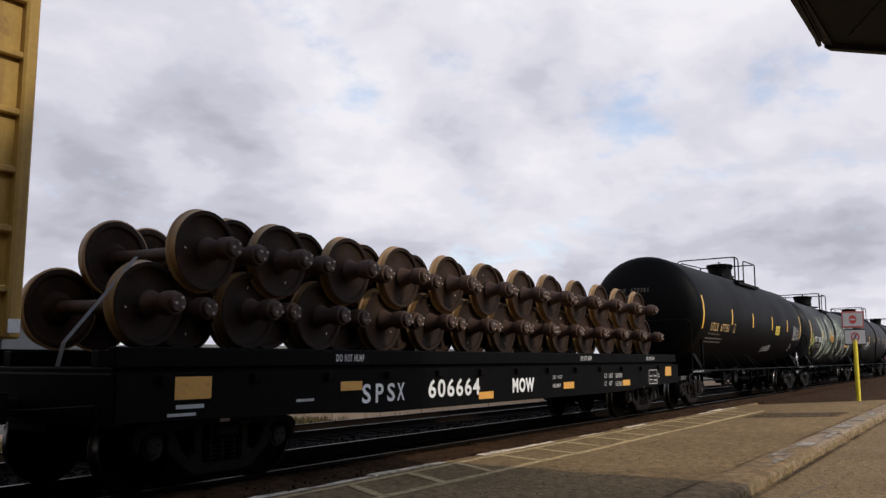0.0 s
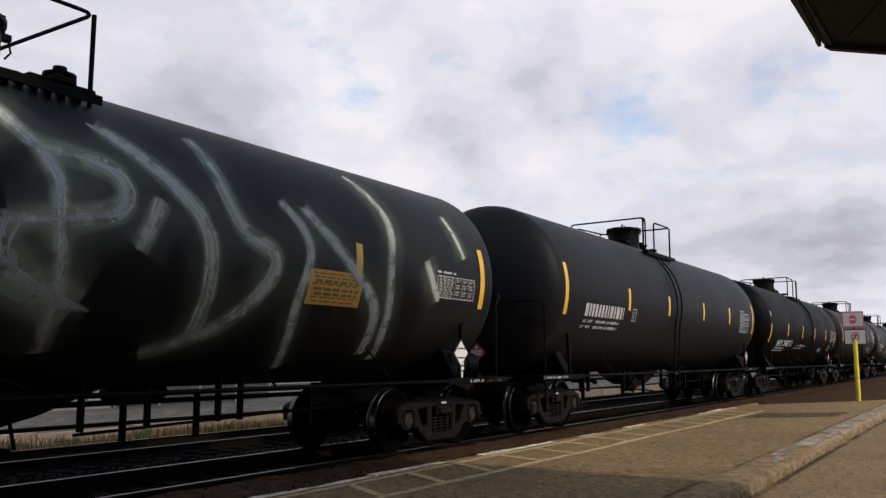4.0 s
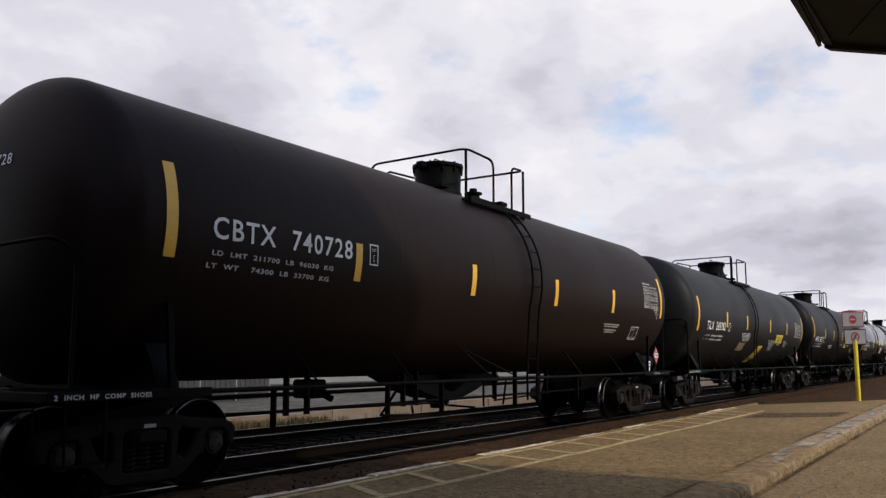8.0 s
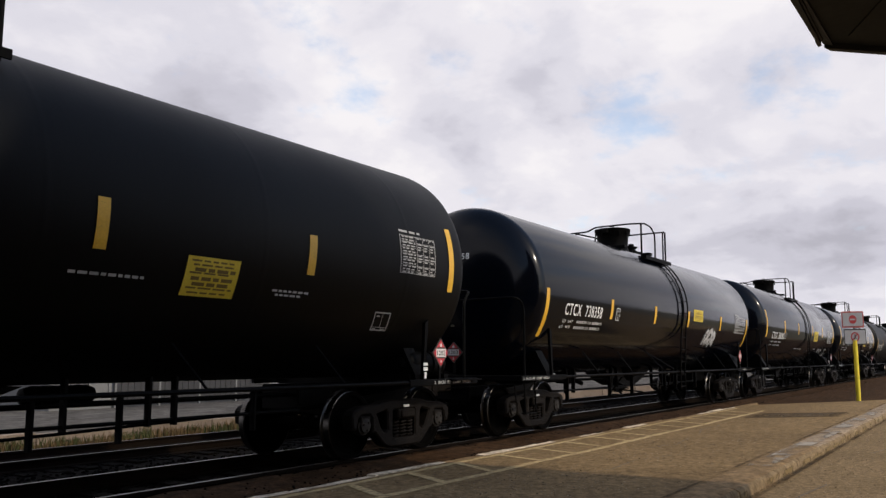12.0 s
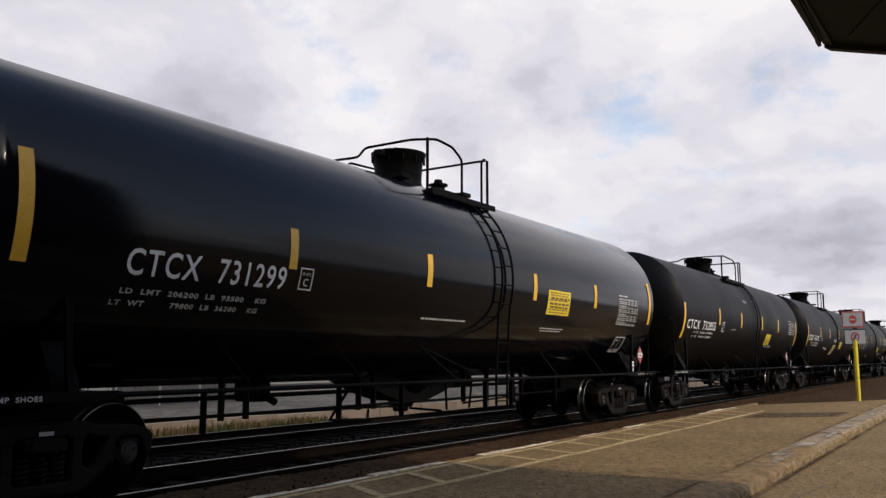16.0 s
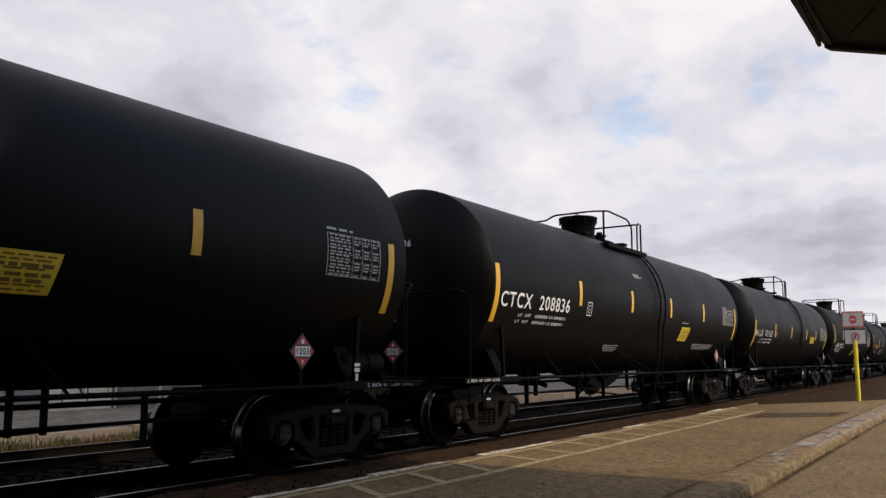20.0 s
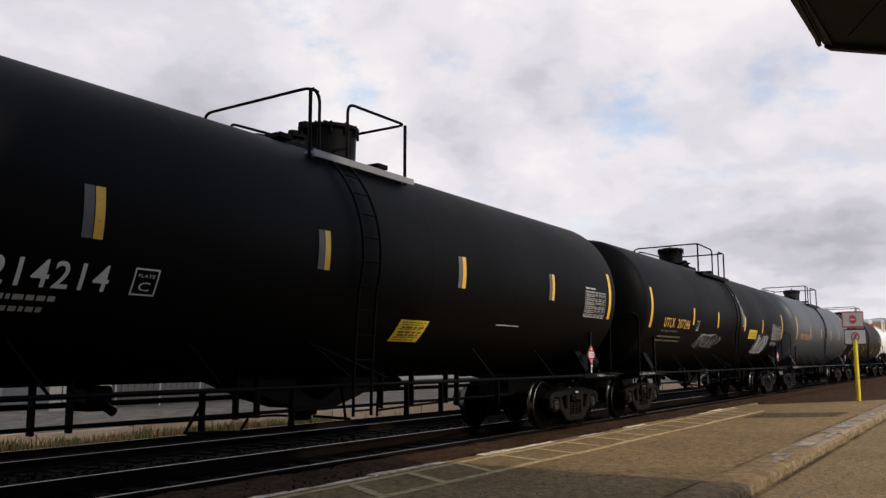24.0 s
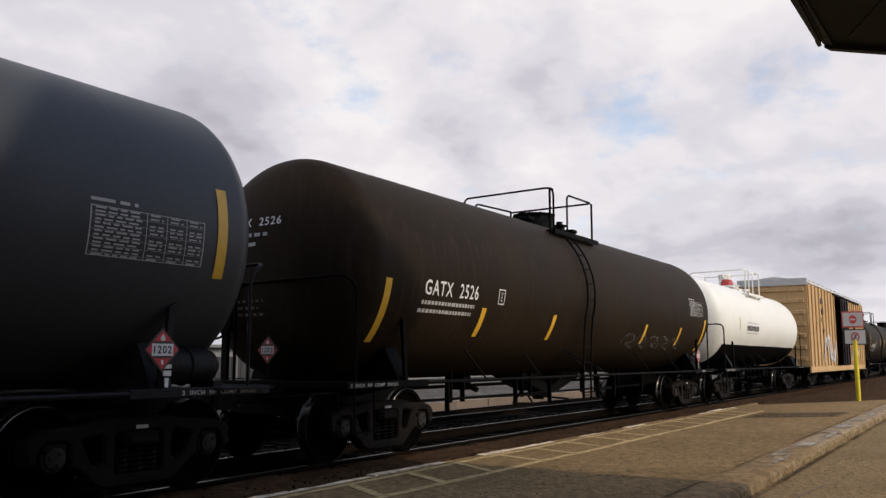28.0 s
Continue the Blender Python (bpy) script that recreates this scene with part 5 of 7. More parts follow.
def diamond_mesh(number, red=True):
    mb = MB()
    c = 0.19
    mb.prism([(-c - 0.022, 0), (0, -c - 0.022), (c + 0.022, 0), (0, c + 0.022)], 0.0, 0.012)
    mb.m = 1
    y = -0.004
    w, h = 0.125, 0.058
    e = c - 0.004
    mb.add([(-e, y, 0), (0, y, -e), (e, y, 0), (0, y, e)], [(0, 1, 2, 3)])
    mb.m = 2
    mb.add([(-w, y - 0.003, -h), (w, y - 0.003, -h), (w, y - 0.003, h), (-w, y - 0.003, h)], [(0, 1, 2, 3)])
    mb.m = 0
    mb.add([(-e + h + 0.012, y - 0.002, h), (e - h - 0.012, y - 0.002, h), (e - h - 0.03, y - 0.002, h + 0.022), (-e + h + 0.03, y - 0.002, h + 0.022)], [(0, 1, 2, 3)])
    mb.add([(-e + h + 0.012, y - 0.002, -h), (e - h - 0.012, y - 0.002, -h), (e - h - 0.03, y - 0.002, -h - 0.022), (-e + h + 0.03, y - 0.002, -h - 0.022)], [(0, 1, 2, 3)])
    if number:
        mb.m = 3
        vs, fs = glyphs(number, 0.02)
        mb.add([(-0.105 + 0.21 * a, y - 0.006, -0.038 + 0.076 * b) for a, b, _ in vs], fs)
    mb.m = 2
    mb.add([(-0.02, y - 0.003, 0.085), (0.02, y - 0.003, 0.085), (0.03, y - 0.003, 0.11), (0, y - 0.003, 0.15), (-0.03, y - 0.003, 0.11)], [(0, 1, 2, 3, 4)])
    mb.add([(-0.012, y - 0.003, -0.14), (0.012, y - 0.003, -0.14), (0.012, y - 0.003, -0.1), (-0.012, y - 0.003, -0.1)], [(0, 1, 2, 3)])
    return mb.mesh("hazard_diamond", [M["ink"], M["red"] if red else M["placard_white"], M["placard_white"], M["ink"]], smooth=False)


DIAMOND = {"1203": diamond_mesh("1203"), "1202": diamond_mesh("1202"), "": diamond_mesh("", False)}
DIAMOND_POST = MB().box(-0.025, 0.025, 0.014, 0.03, -0.42, 0.2).mesh("placard_holder", M["black_steel"], smooth=False)

# top fittings; built for a tank whose crown is at z = 0
MANWAY = MB().lathe([(-0.12, 0.44), (0.0, 0.43), (0.03, 0.41), (0.44, 0.42), (0.46, 0.46), (0.51, 0.46), (0.52, 0.43), (0.55, 0.3), (0.56, 0)], 32, "z").mesh("manway", M["black_steel"])
MANWAY_FLARED = MB().lathe([(-0.12, 0.44), (0.0, 0.40), (0.06, 0.39), (0.4, 0.41), (0.47, 0.46), (0.53, 0.465), (0.54, 0.44), (0.55, 0)], 32, "z").mesh("manway", M["black_steel"])
MANWAY_BOLT = MB().tube([(0.44, 0, 0.36), (0.44, 0, 0.53)], 0.02, 6).mesh("bolt", M["black_steel"])
MANWAY_LUG = MB().box(-0.60, -0.38, -0.07, 0.07, 0.40, 0.5, 0.01).mesh("hinge_lug", M["black_steel"], smooth=False)
LID_HANDLE = MB().tube(rounded([(-0.12, 0, 0.5), (-0.12, 0, 0.63), (0.12, 0, 0.63), (0.12, 0, 0.5)], 0.04), 0.014, 6).mesh("lid_handle", M["black_steel"])
MANWAY_LATCH = MB().box(0.38, 0.56, -0.05, 0.05, 0.40, 0.47, 0.01).tube([(0.54, 0, 0.44), (0.58, 0, 0.3), (0.52, 0, 0.22)], 0.012, 5).mesh("latch", M["black_steel"])
RELIEF_VALVE = MB().lathe([(-0.06, 0.16), (0.0, 0.13), (0.2, 0.12), (0.22, 0.17), (0.26, 0.17), (0.27, 0.08), (0.36, 0.07), (0.37, 0)], 16, "z").mesh("relief_valve", M["black_steel"])
VENT_VALVE = MB().lathe([(-0.1, 0.12), (0.14, 0.1), (0.16, 0.13), (0.2, 0.13), (0.21, 0)], 14, "z").tube([(0.05, 0, 0.1), (0.3, -0.02, 0.2), (0.42, -0.02, 0.16)], 0.028, 7).mesh("vent_valve", M["black_steel"])
VALVE_BASE = MB().box(-0.4, 0.35, -0.4, 0.4, -0.08, 0.03, 0.01).mesh("valve_base", M["black_steel"], smooth=False)


# where the front rail, the gap for the ladder, the rear rail and the manway stand along the car
TOPS = {"a": (5.55, 5.72, 6.37, 7.67, 6.85), "b": (5.61, 6.15, 6.74, 7.75, 6.73), "c": (5.56, 7.36, 7.74, 8.0, 6.42), "c2": (6.22, 7.25, 7.9, 8.1, 6.84), "d": (6.28, 7.22, 7.9, 8.36, 6.96), "e": (6.0, 7.21, 7.95, 8.08, 6.15), "u": (5.43, 6.07, 6.73, 8.4, 7.57), "u1": (5.43, 7.0, 7.71, 8.4, 5.99), "s": (5.86, 6.04, 6.62, 7.98, 7.4), "v": (5.75, 6.26, 6.96, 8.73, 7.64)}


def top_meshes(f, o0, o1, r, mw, ZR):
    """Walkway and railings round the manway, crown of the tank at z = 0."""
    out = []
    Y, t = 1.0, 0.021
    for y in (-Y, Y):
        mb = MB().box(f - 0.05, r + 0.05, y - 0.13, y - 0.10, -0.36, -0.27).box(f - 0.05, r + 0.05, y + 0.13, y + 0.16, -0.36, -0.27)
        for i in range(int((r - f) / 0.14)):
            mb.box(f + 0.14 * i, f + 0.14 * i + 0.09, y - 0.12, y + 0.14, -0.31, -0.275)
        out.append(("walkway", mb.mesh("walkway", M["black_steel"], smooth=False)))
    for x in (f, r):
        out.append(("end_walkway", MB().box(x - 0.12, x + 0.12, -0.6, 0.6, -0.05, 0.02, 0.006).mesh("end_walkway", M["black_steel"], smooth=False)))
    for x in (f + 0.15, o0, r - 0.1):
        for s in (-1, 1):
            out.append(("walkway_bracket", MB().tube([(x, s * Y, -0.3), (x, s * (Y - 0.1), -0.52)], 0.02, 5).mesh("walkway_bracket", M["black_steel"])))
    c = min(0.17, (o0 - f) * 0.8)
    bent = r - o1 < 0.5 and ZR < 0.56
    rail = rounded([(f + 0.05, Y, -0.33), (f + 0.05, Y, ZR - 0.12), (f + 0.22, 0.55, ZR - 0.08), (f - 0.03, 0.2, ZR - 0.02), (f, -0.7, ZR), (f + 0.25, -Y, ZR + 0.02), (o0 - 0.3, -Y, ZR - 0.01), (o0, -Y, ZR - 0.16), (o0, -Y, -0.33)] if bent else [(f + 0.02, Y, -0.33), (f + 0.02, Y, ZR - 0.03), (f, -Y, ZR), (o0, -Y, ZR - 0.03), (o0, -Y, -0.33)], 0.09 if bent else c, 5)
    out.append(("railing", MB().tube(rail, t, 8).mesh("railing", M["black_steel"])))
    out.append(("railing", MB().tube(rounded([(o1, -Y, -0.33), (o1, -Y, ZR - 0.02), (r, -Y, ZR), (r, Y, ZR - 0.02)], min(0.14, (r - o1) * 0.6), 5), t, 8).mesh("railing", M["black_steel"])))
    out.append(("railing", MB().tube(rounded([(f + 0.5, Y, -0.33), (f + 0.5, Y, ZR * 0.9), (r, Y, ZR)], 0.12, 5), t, 8).mesh("railing", M["black_steel"])))
    for x, y in ((f, -Y), (r, -Y), (r, Y)):
        out.append(("rail_post", MB().tube([(x, y, ZR - 0.01), (x, y, -0.4)], t * 1.15, 8).mesh("rail_post", M["black_steel"])))
    return out


TOP_SETS = {k: top_meshes(*v, {"c": 0.47, "c2": 0.555}.get(k, 0.57)) for k, v in TOPS.items()}


def ladder_meshes():
    """Ladder that follows the shell down the near side; for a tank of radius 1.58 about z = 0."""
    R = 1.62
    pts = [(0, -0.98, math.sqrt(R * R - 0.98 ** 2) + 0.05)]
    for a in range(50, -21, -6):
        t = radians(a)
        pts.append((0, -(R + 0.03) * math.cos(t), (R + 0.03) * math.sin(t)))
    pts += [(0, -1.56, -0.75), (0, -1.52, -1.62), (0, -1.52, -2.02)]
    st = MB().tube(pts, 0.02, 6).mesh("stringer", M["black_steel"])
    rg = MB().tube([(0, 0, 0), (0.36, 0, 0)], 0.012, 6).mesh("rung", M["black_steel"])
    pos, acc = [], 0.1
    for a, b in zip(pts, pts[1:]):
        a, b = Vector(a), Vector(b)
        ln = (b - a).length
        while acc < ln:
            pos.append(a + (b - a) * (acc / ln))
            acc += 0.31
        acc -= ln
    return st, rg, pos


STRINGER, RUNG, RUNG_POS = ladder_meshes()
# side handrail along the sill and its braces
SIDE_RAIL = MB().tube([(0.45, -1.47, 1.02), (13.4, -1.47, 1.02)], 0.026, 8).mesh("side_handrail", M["black_steel"])
BRACE = MB().tube([(0, -1.20, 1.5), (0.26, -1.47, 1.02)], 0.016, 6).mesh("rail_brace", M["black_steel"])
BRAKE_PIPE = [MB().tube([(0.9, -0.12, 0.87), (13.0, -0.12, 0.87)], 0.03, 8).mesh("brake_pipe", M["black_steel"]), MB().tube([(1.5, -0.5, 0.68), (12.3, -0.5, 0.68)], 0.022, 8).mesh("brake_pipe", M["black_steel"])]
RIGGING = [MB().tube([(0.9, -0.75, 0.72), (5.6, -0.75, 0.66), (6.1, -0.6, 0.62)], 0.016, 6).mesh("brake_rod", M["black_steel"]), MB().tube([(8.0, -0.55, 0.60), (12.9, -0.4, 0.72)], 0.018, 6).mesh("brake_rod", M["black_steel"]), MB().tube([(4.1, -1.2, 0.95), (4.1, -0.9, 0.56), (4.9, -0.9, 0.52), (5.3, -0.6, 0.62)], 0.02, 6).mesh("brake_pipe", M["black_steel"])]
LEVER = MB().box(-0.02, 0.02, -0.8, -0.72, 0.5, 0.98, 0.006).mesh("brake_lever", M["black_steel"], smooth=False)
VALVE_BOX = MB().box(3.35, 3.65, -0.3, 0.1, 0.8, 1.06, 0.03).tube([(3.5, -0.3, 0.88), (3.5, -0.5, 0.8)], 0.05, 8).mesh("control_valve", M["black_steel"], smooth=False)
PIPE_HANGER = MB().box(-0.018, 0.018, -0.54, -0.46, 0.62, 1.15).mesh("pipe_hanger", M["black_steel"], smooth=False)
OUTLET = MB().lathe([(0.50, 0.0), (0.50, 0.12), (0.56, 0.13), (0.58, 0.2), (0.72, 0.22), (0.9, 0.45), (1.1, 0.6)], 18, "z", (6.95, 0, 0)).prism([(5.3, 1.08), (6.1, 0.80), (6.6, 0.68), (7.3, 0.68), (7.8, 0.80), (8.6, 1.08)], -0.3, 0.3).tube([(7.05, -0.1, 0.55), (7.4, -0.5, 0.5)], 0.02, 6).mesh("bottom_outlet", M["black_steel"], angle=30)
RESERVOIR_LOW = MB().lathe([(9.0, 0), (9.03, 0.08), (9.12, 0.11), (9.8, 0.11), (9.88, 0.08), (9.9, 0)], 16, "x", (0, 0.45, 0.95)).mesh("brake_cylinder", M["black_steel"])
LADDER_BRACES = MB().tube([(5.75, -1.15, 1.55), (6.4, -1.5, 0.98)], 0.014, 5).tube([(5.9, -1.15, 1.5), (6.9, -1.5, 1.1)], 0.014, 5).tube([(6.0, -1.47, 1.02), (6.3, -1.3, 0.6)], 0.018, 5).tube([(6.75, -1.47, 1.02), (6.95, -1.3, 0.6)], 0.018, 5).mesh("ladder_brace", M["black_steel"])


def tank_shell(R, zc, x0, x1, depth, style, mat, seams, n=88, mat2=None):
    mb = MB()
    prof = []
    k = 14
    for i in range(k):
        r = math.sin(math.pi / 2 * i / k) if style != "flat" else i / k
        prof.append((x0 - head_out(r, depth, style), R * r))
    if style == "flat":
        prof += [(x0 - 0.012, R * 0.992), (x0 + 0.01, R)]
    else:
        prof.append((x0, R))
    for s in seams:
        prof += [(s - 0.07, R), (s - 0.03, R), (s - 0.02, R + 0.0006), (s + 0.02, R + 0.0006), (s + 0.03, R), (s + 0.07, R)]
    if style == "flat":
        prof += [(x1 - 0.01, R), (x1 + 0.012, R * 0.992)]
    else:
        prof.append((x1, R))
    for i in range(k - 1, -1, -1):
        r = math.sin(math.pi / 2 * i / k) if style != "flat" else i / k
        prof.append((x1 + head_out(r, depth, style, 2.0), R * r))
    mb.lathe(prof, n, "x", (0, 0, zc))
    return mb.mesh("tank", mat, angle=24)


STRIP_S = (2.7, 5.45, 8.45, 11.2)


def tank_car(S, label, R=1.58, zb=1.03, paint="tank_black", depth=0.62, style="round", x0=-0.72, x1=14.87, mark="", mark_box=(0.35, 2.4, -17.5, -8.7), ink="white", lines=(), plate=(2.85, 3.25, -18, -8.5), plate_letter="C", strips=None, strip_a=(-10, 6.5), strip_mat="yellow", strip_w=0.13, end_strips=((-0.66, -0.52), (14.5, 14.64)), end_a=(-18, 16), placards=(), table=(13.1, 14.4, -14, 4), diamond="1203", diamond_s=13.75, head_mark=True, rail="a", stencil=None, top_gear=None, gear="black_steel", cone=False, seams=(0.9, 3.6, 6.2, 7.9, 10.5, 13.2), extra=None, head_ink=None, tc=13.85, rear=14.4, tail=0.25, nose=0.05, head_diamond=(-0.15, 1.46), ladder=True, strip_back=False, manway_h=1.0, brake=True):
    zc = zb + R
    if tc > 12:
        x1 = rear + (tail if style != "flat" else 0.35)
    if len(end_strips) == 2:
        x0 = end_strips[0][0] - nose
        end_strips = (end_strips[0], (rear - 0.065, rear + 0.065))
    car = thing("tank_car", label, "railway tank car", group="tank cars of the train")
    CARS.append((car, S))
    gm = M[gear]
    part("tank", tank_shell(R, zc, x0, x1, depth, style, M[paint], seams), car)
    put, hd = on_tank(R, zc), on_head(R, zc, x0, depth, style)
    # lettering
    if mark:
        word_parts("reporting_mark", mark, put, mark_box, M[ink], car, "large painted lettering on the tank")
    elif mark_box:
        mb = MB()
        word_bars(mb, put, mark_box[0], mark_box[1], mark_box[2], mark_box[3], S, 0.13, 0.06)
        part("reporting_mark", mb.mesh("reporting_mark", M[ink], smooth=False, fix=False), car)
    for i, ln in enumerate(lines):
        mb = MB()
        if ln[0] in ("LD LMT", "LT WT"):
            weight_line(mb, put, *ln)
        elif isinstance(ln[0], str):
            letters(mb, *(ln[0], put, *ln[1:5]))
        else:
            word_bars(mb, put, *ln[:4], S + i, 0.075, 0.022)
        part("small_lettering", mb.mesh("small_lettering", M["dim_white"] if ink not in ("cream", "orange_text") else M["faint"], smooth=False, fix=False), car)
    if plate:
        a, b, c, d = plate
        a, b = a + 0.22 * (b - a), b - 0.22 * (b - a)
        t, u = 0.016, 0.6
        mb = MB()
        panel(mb, put, a, b, c, c + u), panel(mb, put, a, b, d - u, d), panel(mb, put, a, a + t, c, d), panel(mb, put, b - t, b, c, d)
        letters(mb, "PLATE", put, a + 0.045, b - 0.045, d - 3.2, d - 2.0, 0.0)
        letters(mb, plate_letter, put, a + 0.075, b - 0.075, c + 1.7, c + 4.8, 0.0)
        part("plate_mark", mb.mesh("plate_mark", M[ink if ink != "orange_text" else "dim_white"], smooth=False, fix=False), car)
    # reflectors
    for s in (strips or STRIP_S):
        mb = MB()
        panel(mb, put, s - strip_w / 2, s + strip_w / 2, *strip_a)
        part("reflector", mb.mesh("reflector", M[strip_mat], smooth=False, fix=False), car)
        if strip_back:
            mb = MB()
            panel(mb, put, s - strip_w / 2 - 0.115, s - strip_w / 2 - 0.01, *strip_a)
            part("reflector", mb.mesh("reflector", M["strip_grey"], smooth=False, fix=False), car, None, "older reflective strip weathered to grey")
    for a, b in end_strips:
        mb = MB()
        panel(mb, put, a, b, *end_a, 3.0)
        part("end_reflector", mb.mesh("end_reflector", M[strip_mat if strip_mat != "none" else "yellow"], smooth=False, fix=False), car, None, "tall yellow reflective strip by the tank's end")
    for a, b, c, d, mt, skew in placards:
        mb = MB()
        panel(mb, on_tank(R, zc, 0.006), a, b, c, d, 4.0, skew)
        pl = part("placard", mb.mesh("placard", M[mt], smooth=False, fix=False), car, None, "yellow instruction placard" if "yellow" in mt else "faded instruction placard")
        if "yellow" in mt or "orange" in mt:
            mb = MB()
            h, p2 = d - c, on_tank(R, zc, 0.010)
            for i, f in enumerate((0.9, 0.8, 0.68, 0.6, 0.46, 0.32, 0.22, 0.1)):
                k = 0.045 if i in (2, 4, 5) else 0.022
                off = skew * f
                word_bars(mb, p2, a + 0.05 + off + 0.03 * (i % 3), b - 0.05 + off - 0.04 * (i % 2), c + h * (f - k), c + h * (f + k), S + i, 0.13, 0.03)
            part("print", mb.mesh("print", M["print"], smooth=False, fix=False), pl)
    if table:
        a, b, c, d = table
        if tc > 12 and b > rear - 0.24:
            a, b = a - (b - rear + 0.24), rear - 0.24
        mb = MB()
        for f in (0, 1):
            panel(mb, put, a, b, c + (d - c - 0.28) * f, c + 0.28 + (d - c - 0.28) * f)
            panel(mb, put, a + (b - a - 0.013) * f, a + 0.013 + (b - a - 0.013) * f, c, d)
        for f in (0.46, 0.64, 0.82):
            panel(mb, put, a + (b - a) * f, a + (b - a) * f + 0.008, c, d)
        rows = 13
        for i in range(rows):
            w = c + (d - c) * (i + 0.5) / rows
            if i % 2:
                panel(mb, put, a, b, w - 0.66 * (d - c) / rows, w - 0.57 * (d - c) / rows)
            word_bars(mb, put, a + 0.05, a + (b - a) * 0.42, w - 0.24 * (d - c) / rows, w + 0.2 * (d - c) / rows, S + i, 0.09, 0.03)
            for f in (0.49, 0.67, 0.85):
                if (i * 7 + int(S)) % 4:
                    word_bars(mb, put, a + (b - a) * f, a + (b - a) * (f + 0.12), w - 0.24 * (d - c) / rows, w + 0.2 * (d - c) / rows, S + i, 0.09, 0.03)
        word_bars(mb, put, a, a + 0.5, d + 1.4, d + 2.5, S, 0.2, 0.05)
        part("data_table", mb.mesh("data_table", M["table_ink"], smooth=False, fix=False), car, None, "stencilled table of test dates in pale paint")
    if stencil:
        a, b, c, d = stencil
        mb = MB()
        h, w = d - c, b - a
        for f0, f1, g0, g1 in ((0, 1, 0, 0.07), (0, 1, 0.93, 1), (0, 0.06, 0, 1), (0.94, 1, 0, 1), (0.5, 0.53, 0.2, 0.93), (0.06, 0.94, 0.18, 0.21), (0.15, 0.35, 0.75, 0.82), (0.12, 0.3, 0.08, 0.13), (0.6, 0.85, 0.08, 0.13)):
            panel(mb, put, a + w * f0 - 0.07 * g0, a + w * f1 - 0.07 * g0, c + h * g0, c + h * g1, 4.0, -0.07 * (g1 - g0))
        part("stencil_box", mb.mesh("stencil_box", M["dim_white"], smooth=False, fix=False), car)
    # head lettering
    hz = zc + 0.6
    hi = M[head_ink or ("dim_white" if ink != "cream" else "faint")]
    if mark and head_mark:
        word_parts("head_mark", mark, hd, (0.80, -0.28, hz - 0.055, hz + 0.06), M["white"] if ink == "white" else hi, car)
    for i in range(2):
        hm = MB()
        word_bars(hm, hd, 0.7, -0.05 + 0.2 * i, hz - 0.2 - 0.13 * i, hz - 0.15 - 0.13 * i, S + i, 0.14, 0.05)
        part("head_lettering", hm.mesh("head_lettering", hi, smooth=False, fix=False), car)
    for i in range(3):
        hm = MB()
        word_bars(hm, hd, 0.5, 0.0 + 0.1 * (i % 2), zc - 0.5 - 0.09 * i, zc - 0.465 - 0.09 * i, S + 9 + i, 0.1, 0.05)
        part("head_lettering", hm.mesh("head_lettering", M["faint"], smooth=False, fix=False), car)
    # undercarriage and ends
    add_truck(car, 0.0)
    add_truck(car, tc)
    for m in (Matrix(), Matrix.Translation((tc, 0, 0)) @ pose(0, 0, 0, 0, 0, 180)):
        part("stub_sill", STUB_SILL, car, m, mat=gm)
        part("tank_saddle", SADDLE, car, m, mat=gm)
        part("end_platform", END_PLATFORM, car, m, mat=gm)
        part("coupler", COUPLER, car, m @ at(-1.3, 0, 0))
        part("uncoupling_lever", CUT_LEVER, car, m)
        part("sill_step", STEP, car, m, mat=gm)
        part("air_hose", AIR_HOSE, car, m)
    mir = Matrix.Diagonal((-1, 1, 1, 1))
    part("end_handrail", END_RAIL, car, Matrix(), mat=gm)
    part("end_handrail", END_RAIL, car, at(tc, 0, 0) @ mir, mat=gm)
    part("side_bracket", BRACKET, car, Matrix(), mat=gm)
    part("side_bracket", BRACKET, car, at(tc, 0, 0) @ mir, mat=gm)
    part("stencil_mark", BRACKET_MARK, car, at(tc, 0, 0))
    part("stencil_mark", END_MARK, car, Matrix())
    part("stencil_mark", END_MARK, car, at(tc + 1.45, 0, 0))
    if brake:
        hb = part("hand_brake", HAND_BRAKE[0], car, Matrix(), mat=gm)
        part("brake_wheel", HAND_BRAKE[1], hb, mat=gm)
        part("brake_post", HAND_BRAKE[2], hb, mat=gm)
    rs = part("air_reservoir", RESERVOIR, car, at(tc - 13.85, 0, 0), mat=gm)
    part("reservoir_strap", RES_STRAP, rs, mat=gm)
    for x in (13.76, 14.66):
        part("reservoir_foot", RES_FOOT, rs, at(x, 0, 0), mat=gm)
    lengthen = Matrix.Diagonal((tc / 13.85, 1, 1, 1))
    part("side_handrail", SIDE_RAIL, car, lengthen, mat=gm)
    for s in (1.9, 3.85, 9.6, 11.8):
        part("rail_brace", BRACE, car, at(s * tc / 13.85, 0, 0), mat=gm)
    for me in BRAKE_PIPE:
        part("brake_pipe", me, car, lengthen)
    for s in (2.6, 3.0, 5.2, 5.55, 8.1, 8.9, 9.9, 10.25):
        part("pipe_hanger", PIPE_HANGER, car, at(s * tc / 13.85, 0, 0))
    for me in RIGGING:
        part(me.name.split(".")[0], me, car, lengthen)
    for s in (2.1, 4.45, 5.9, 8.4, 9.35, 11.2):
        part("brake_lever", LEVER, car, at(s * tc / 13.85, 0, 0))
    part("control_valve", VALVE_BOX, car, lengthen)
    part("bottom_outlet", OUTLET, car, lengthen)
    part("brake_cylinder", RESERVOIR_LOW, car, lengthen)
    part("ladder_brace", LADDER_BRACES, car, lengthen, mat=gm)
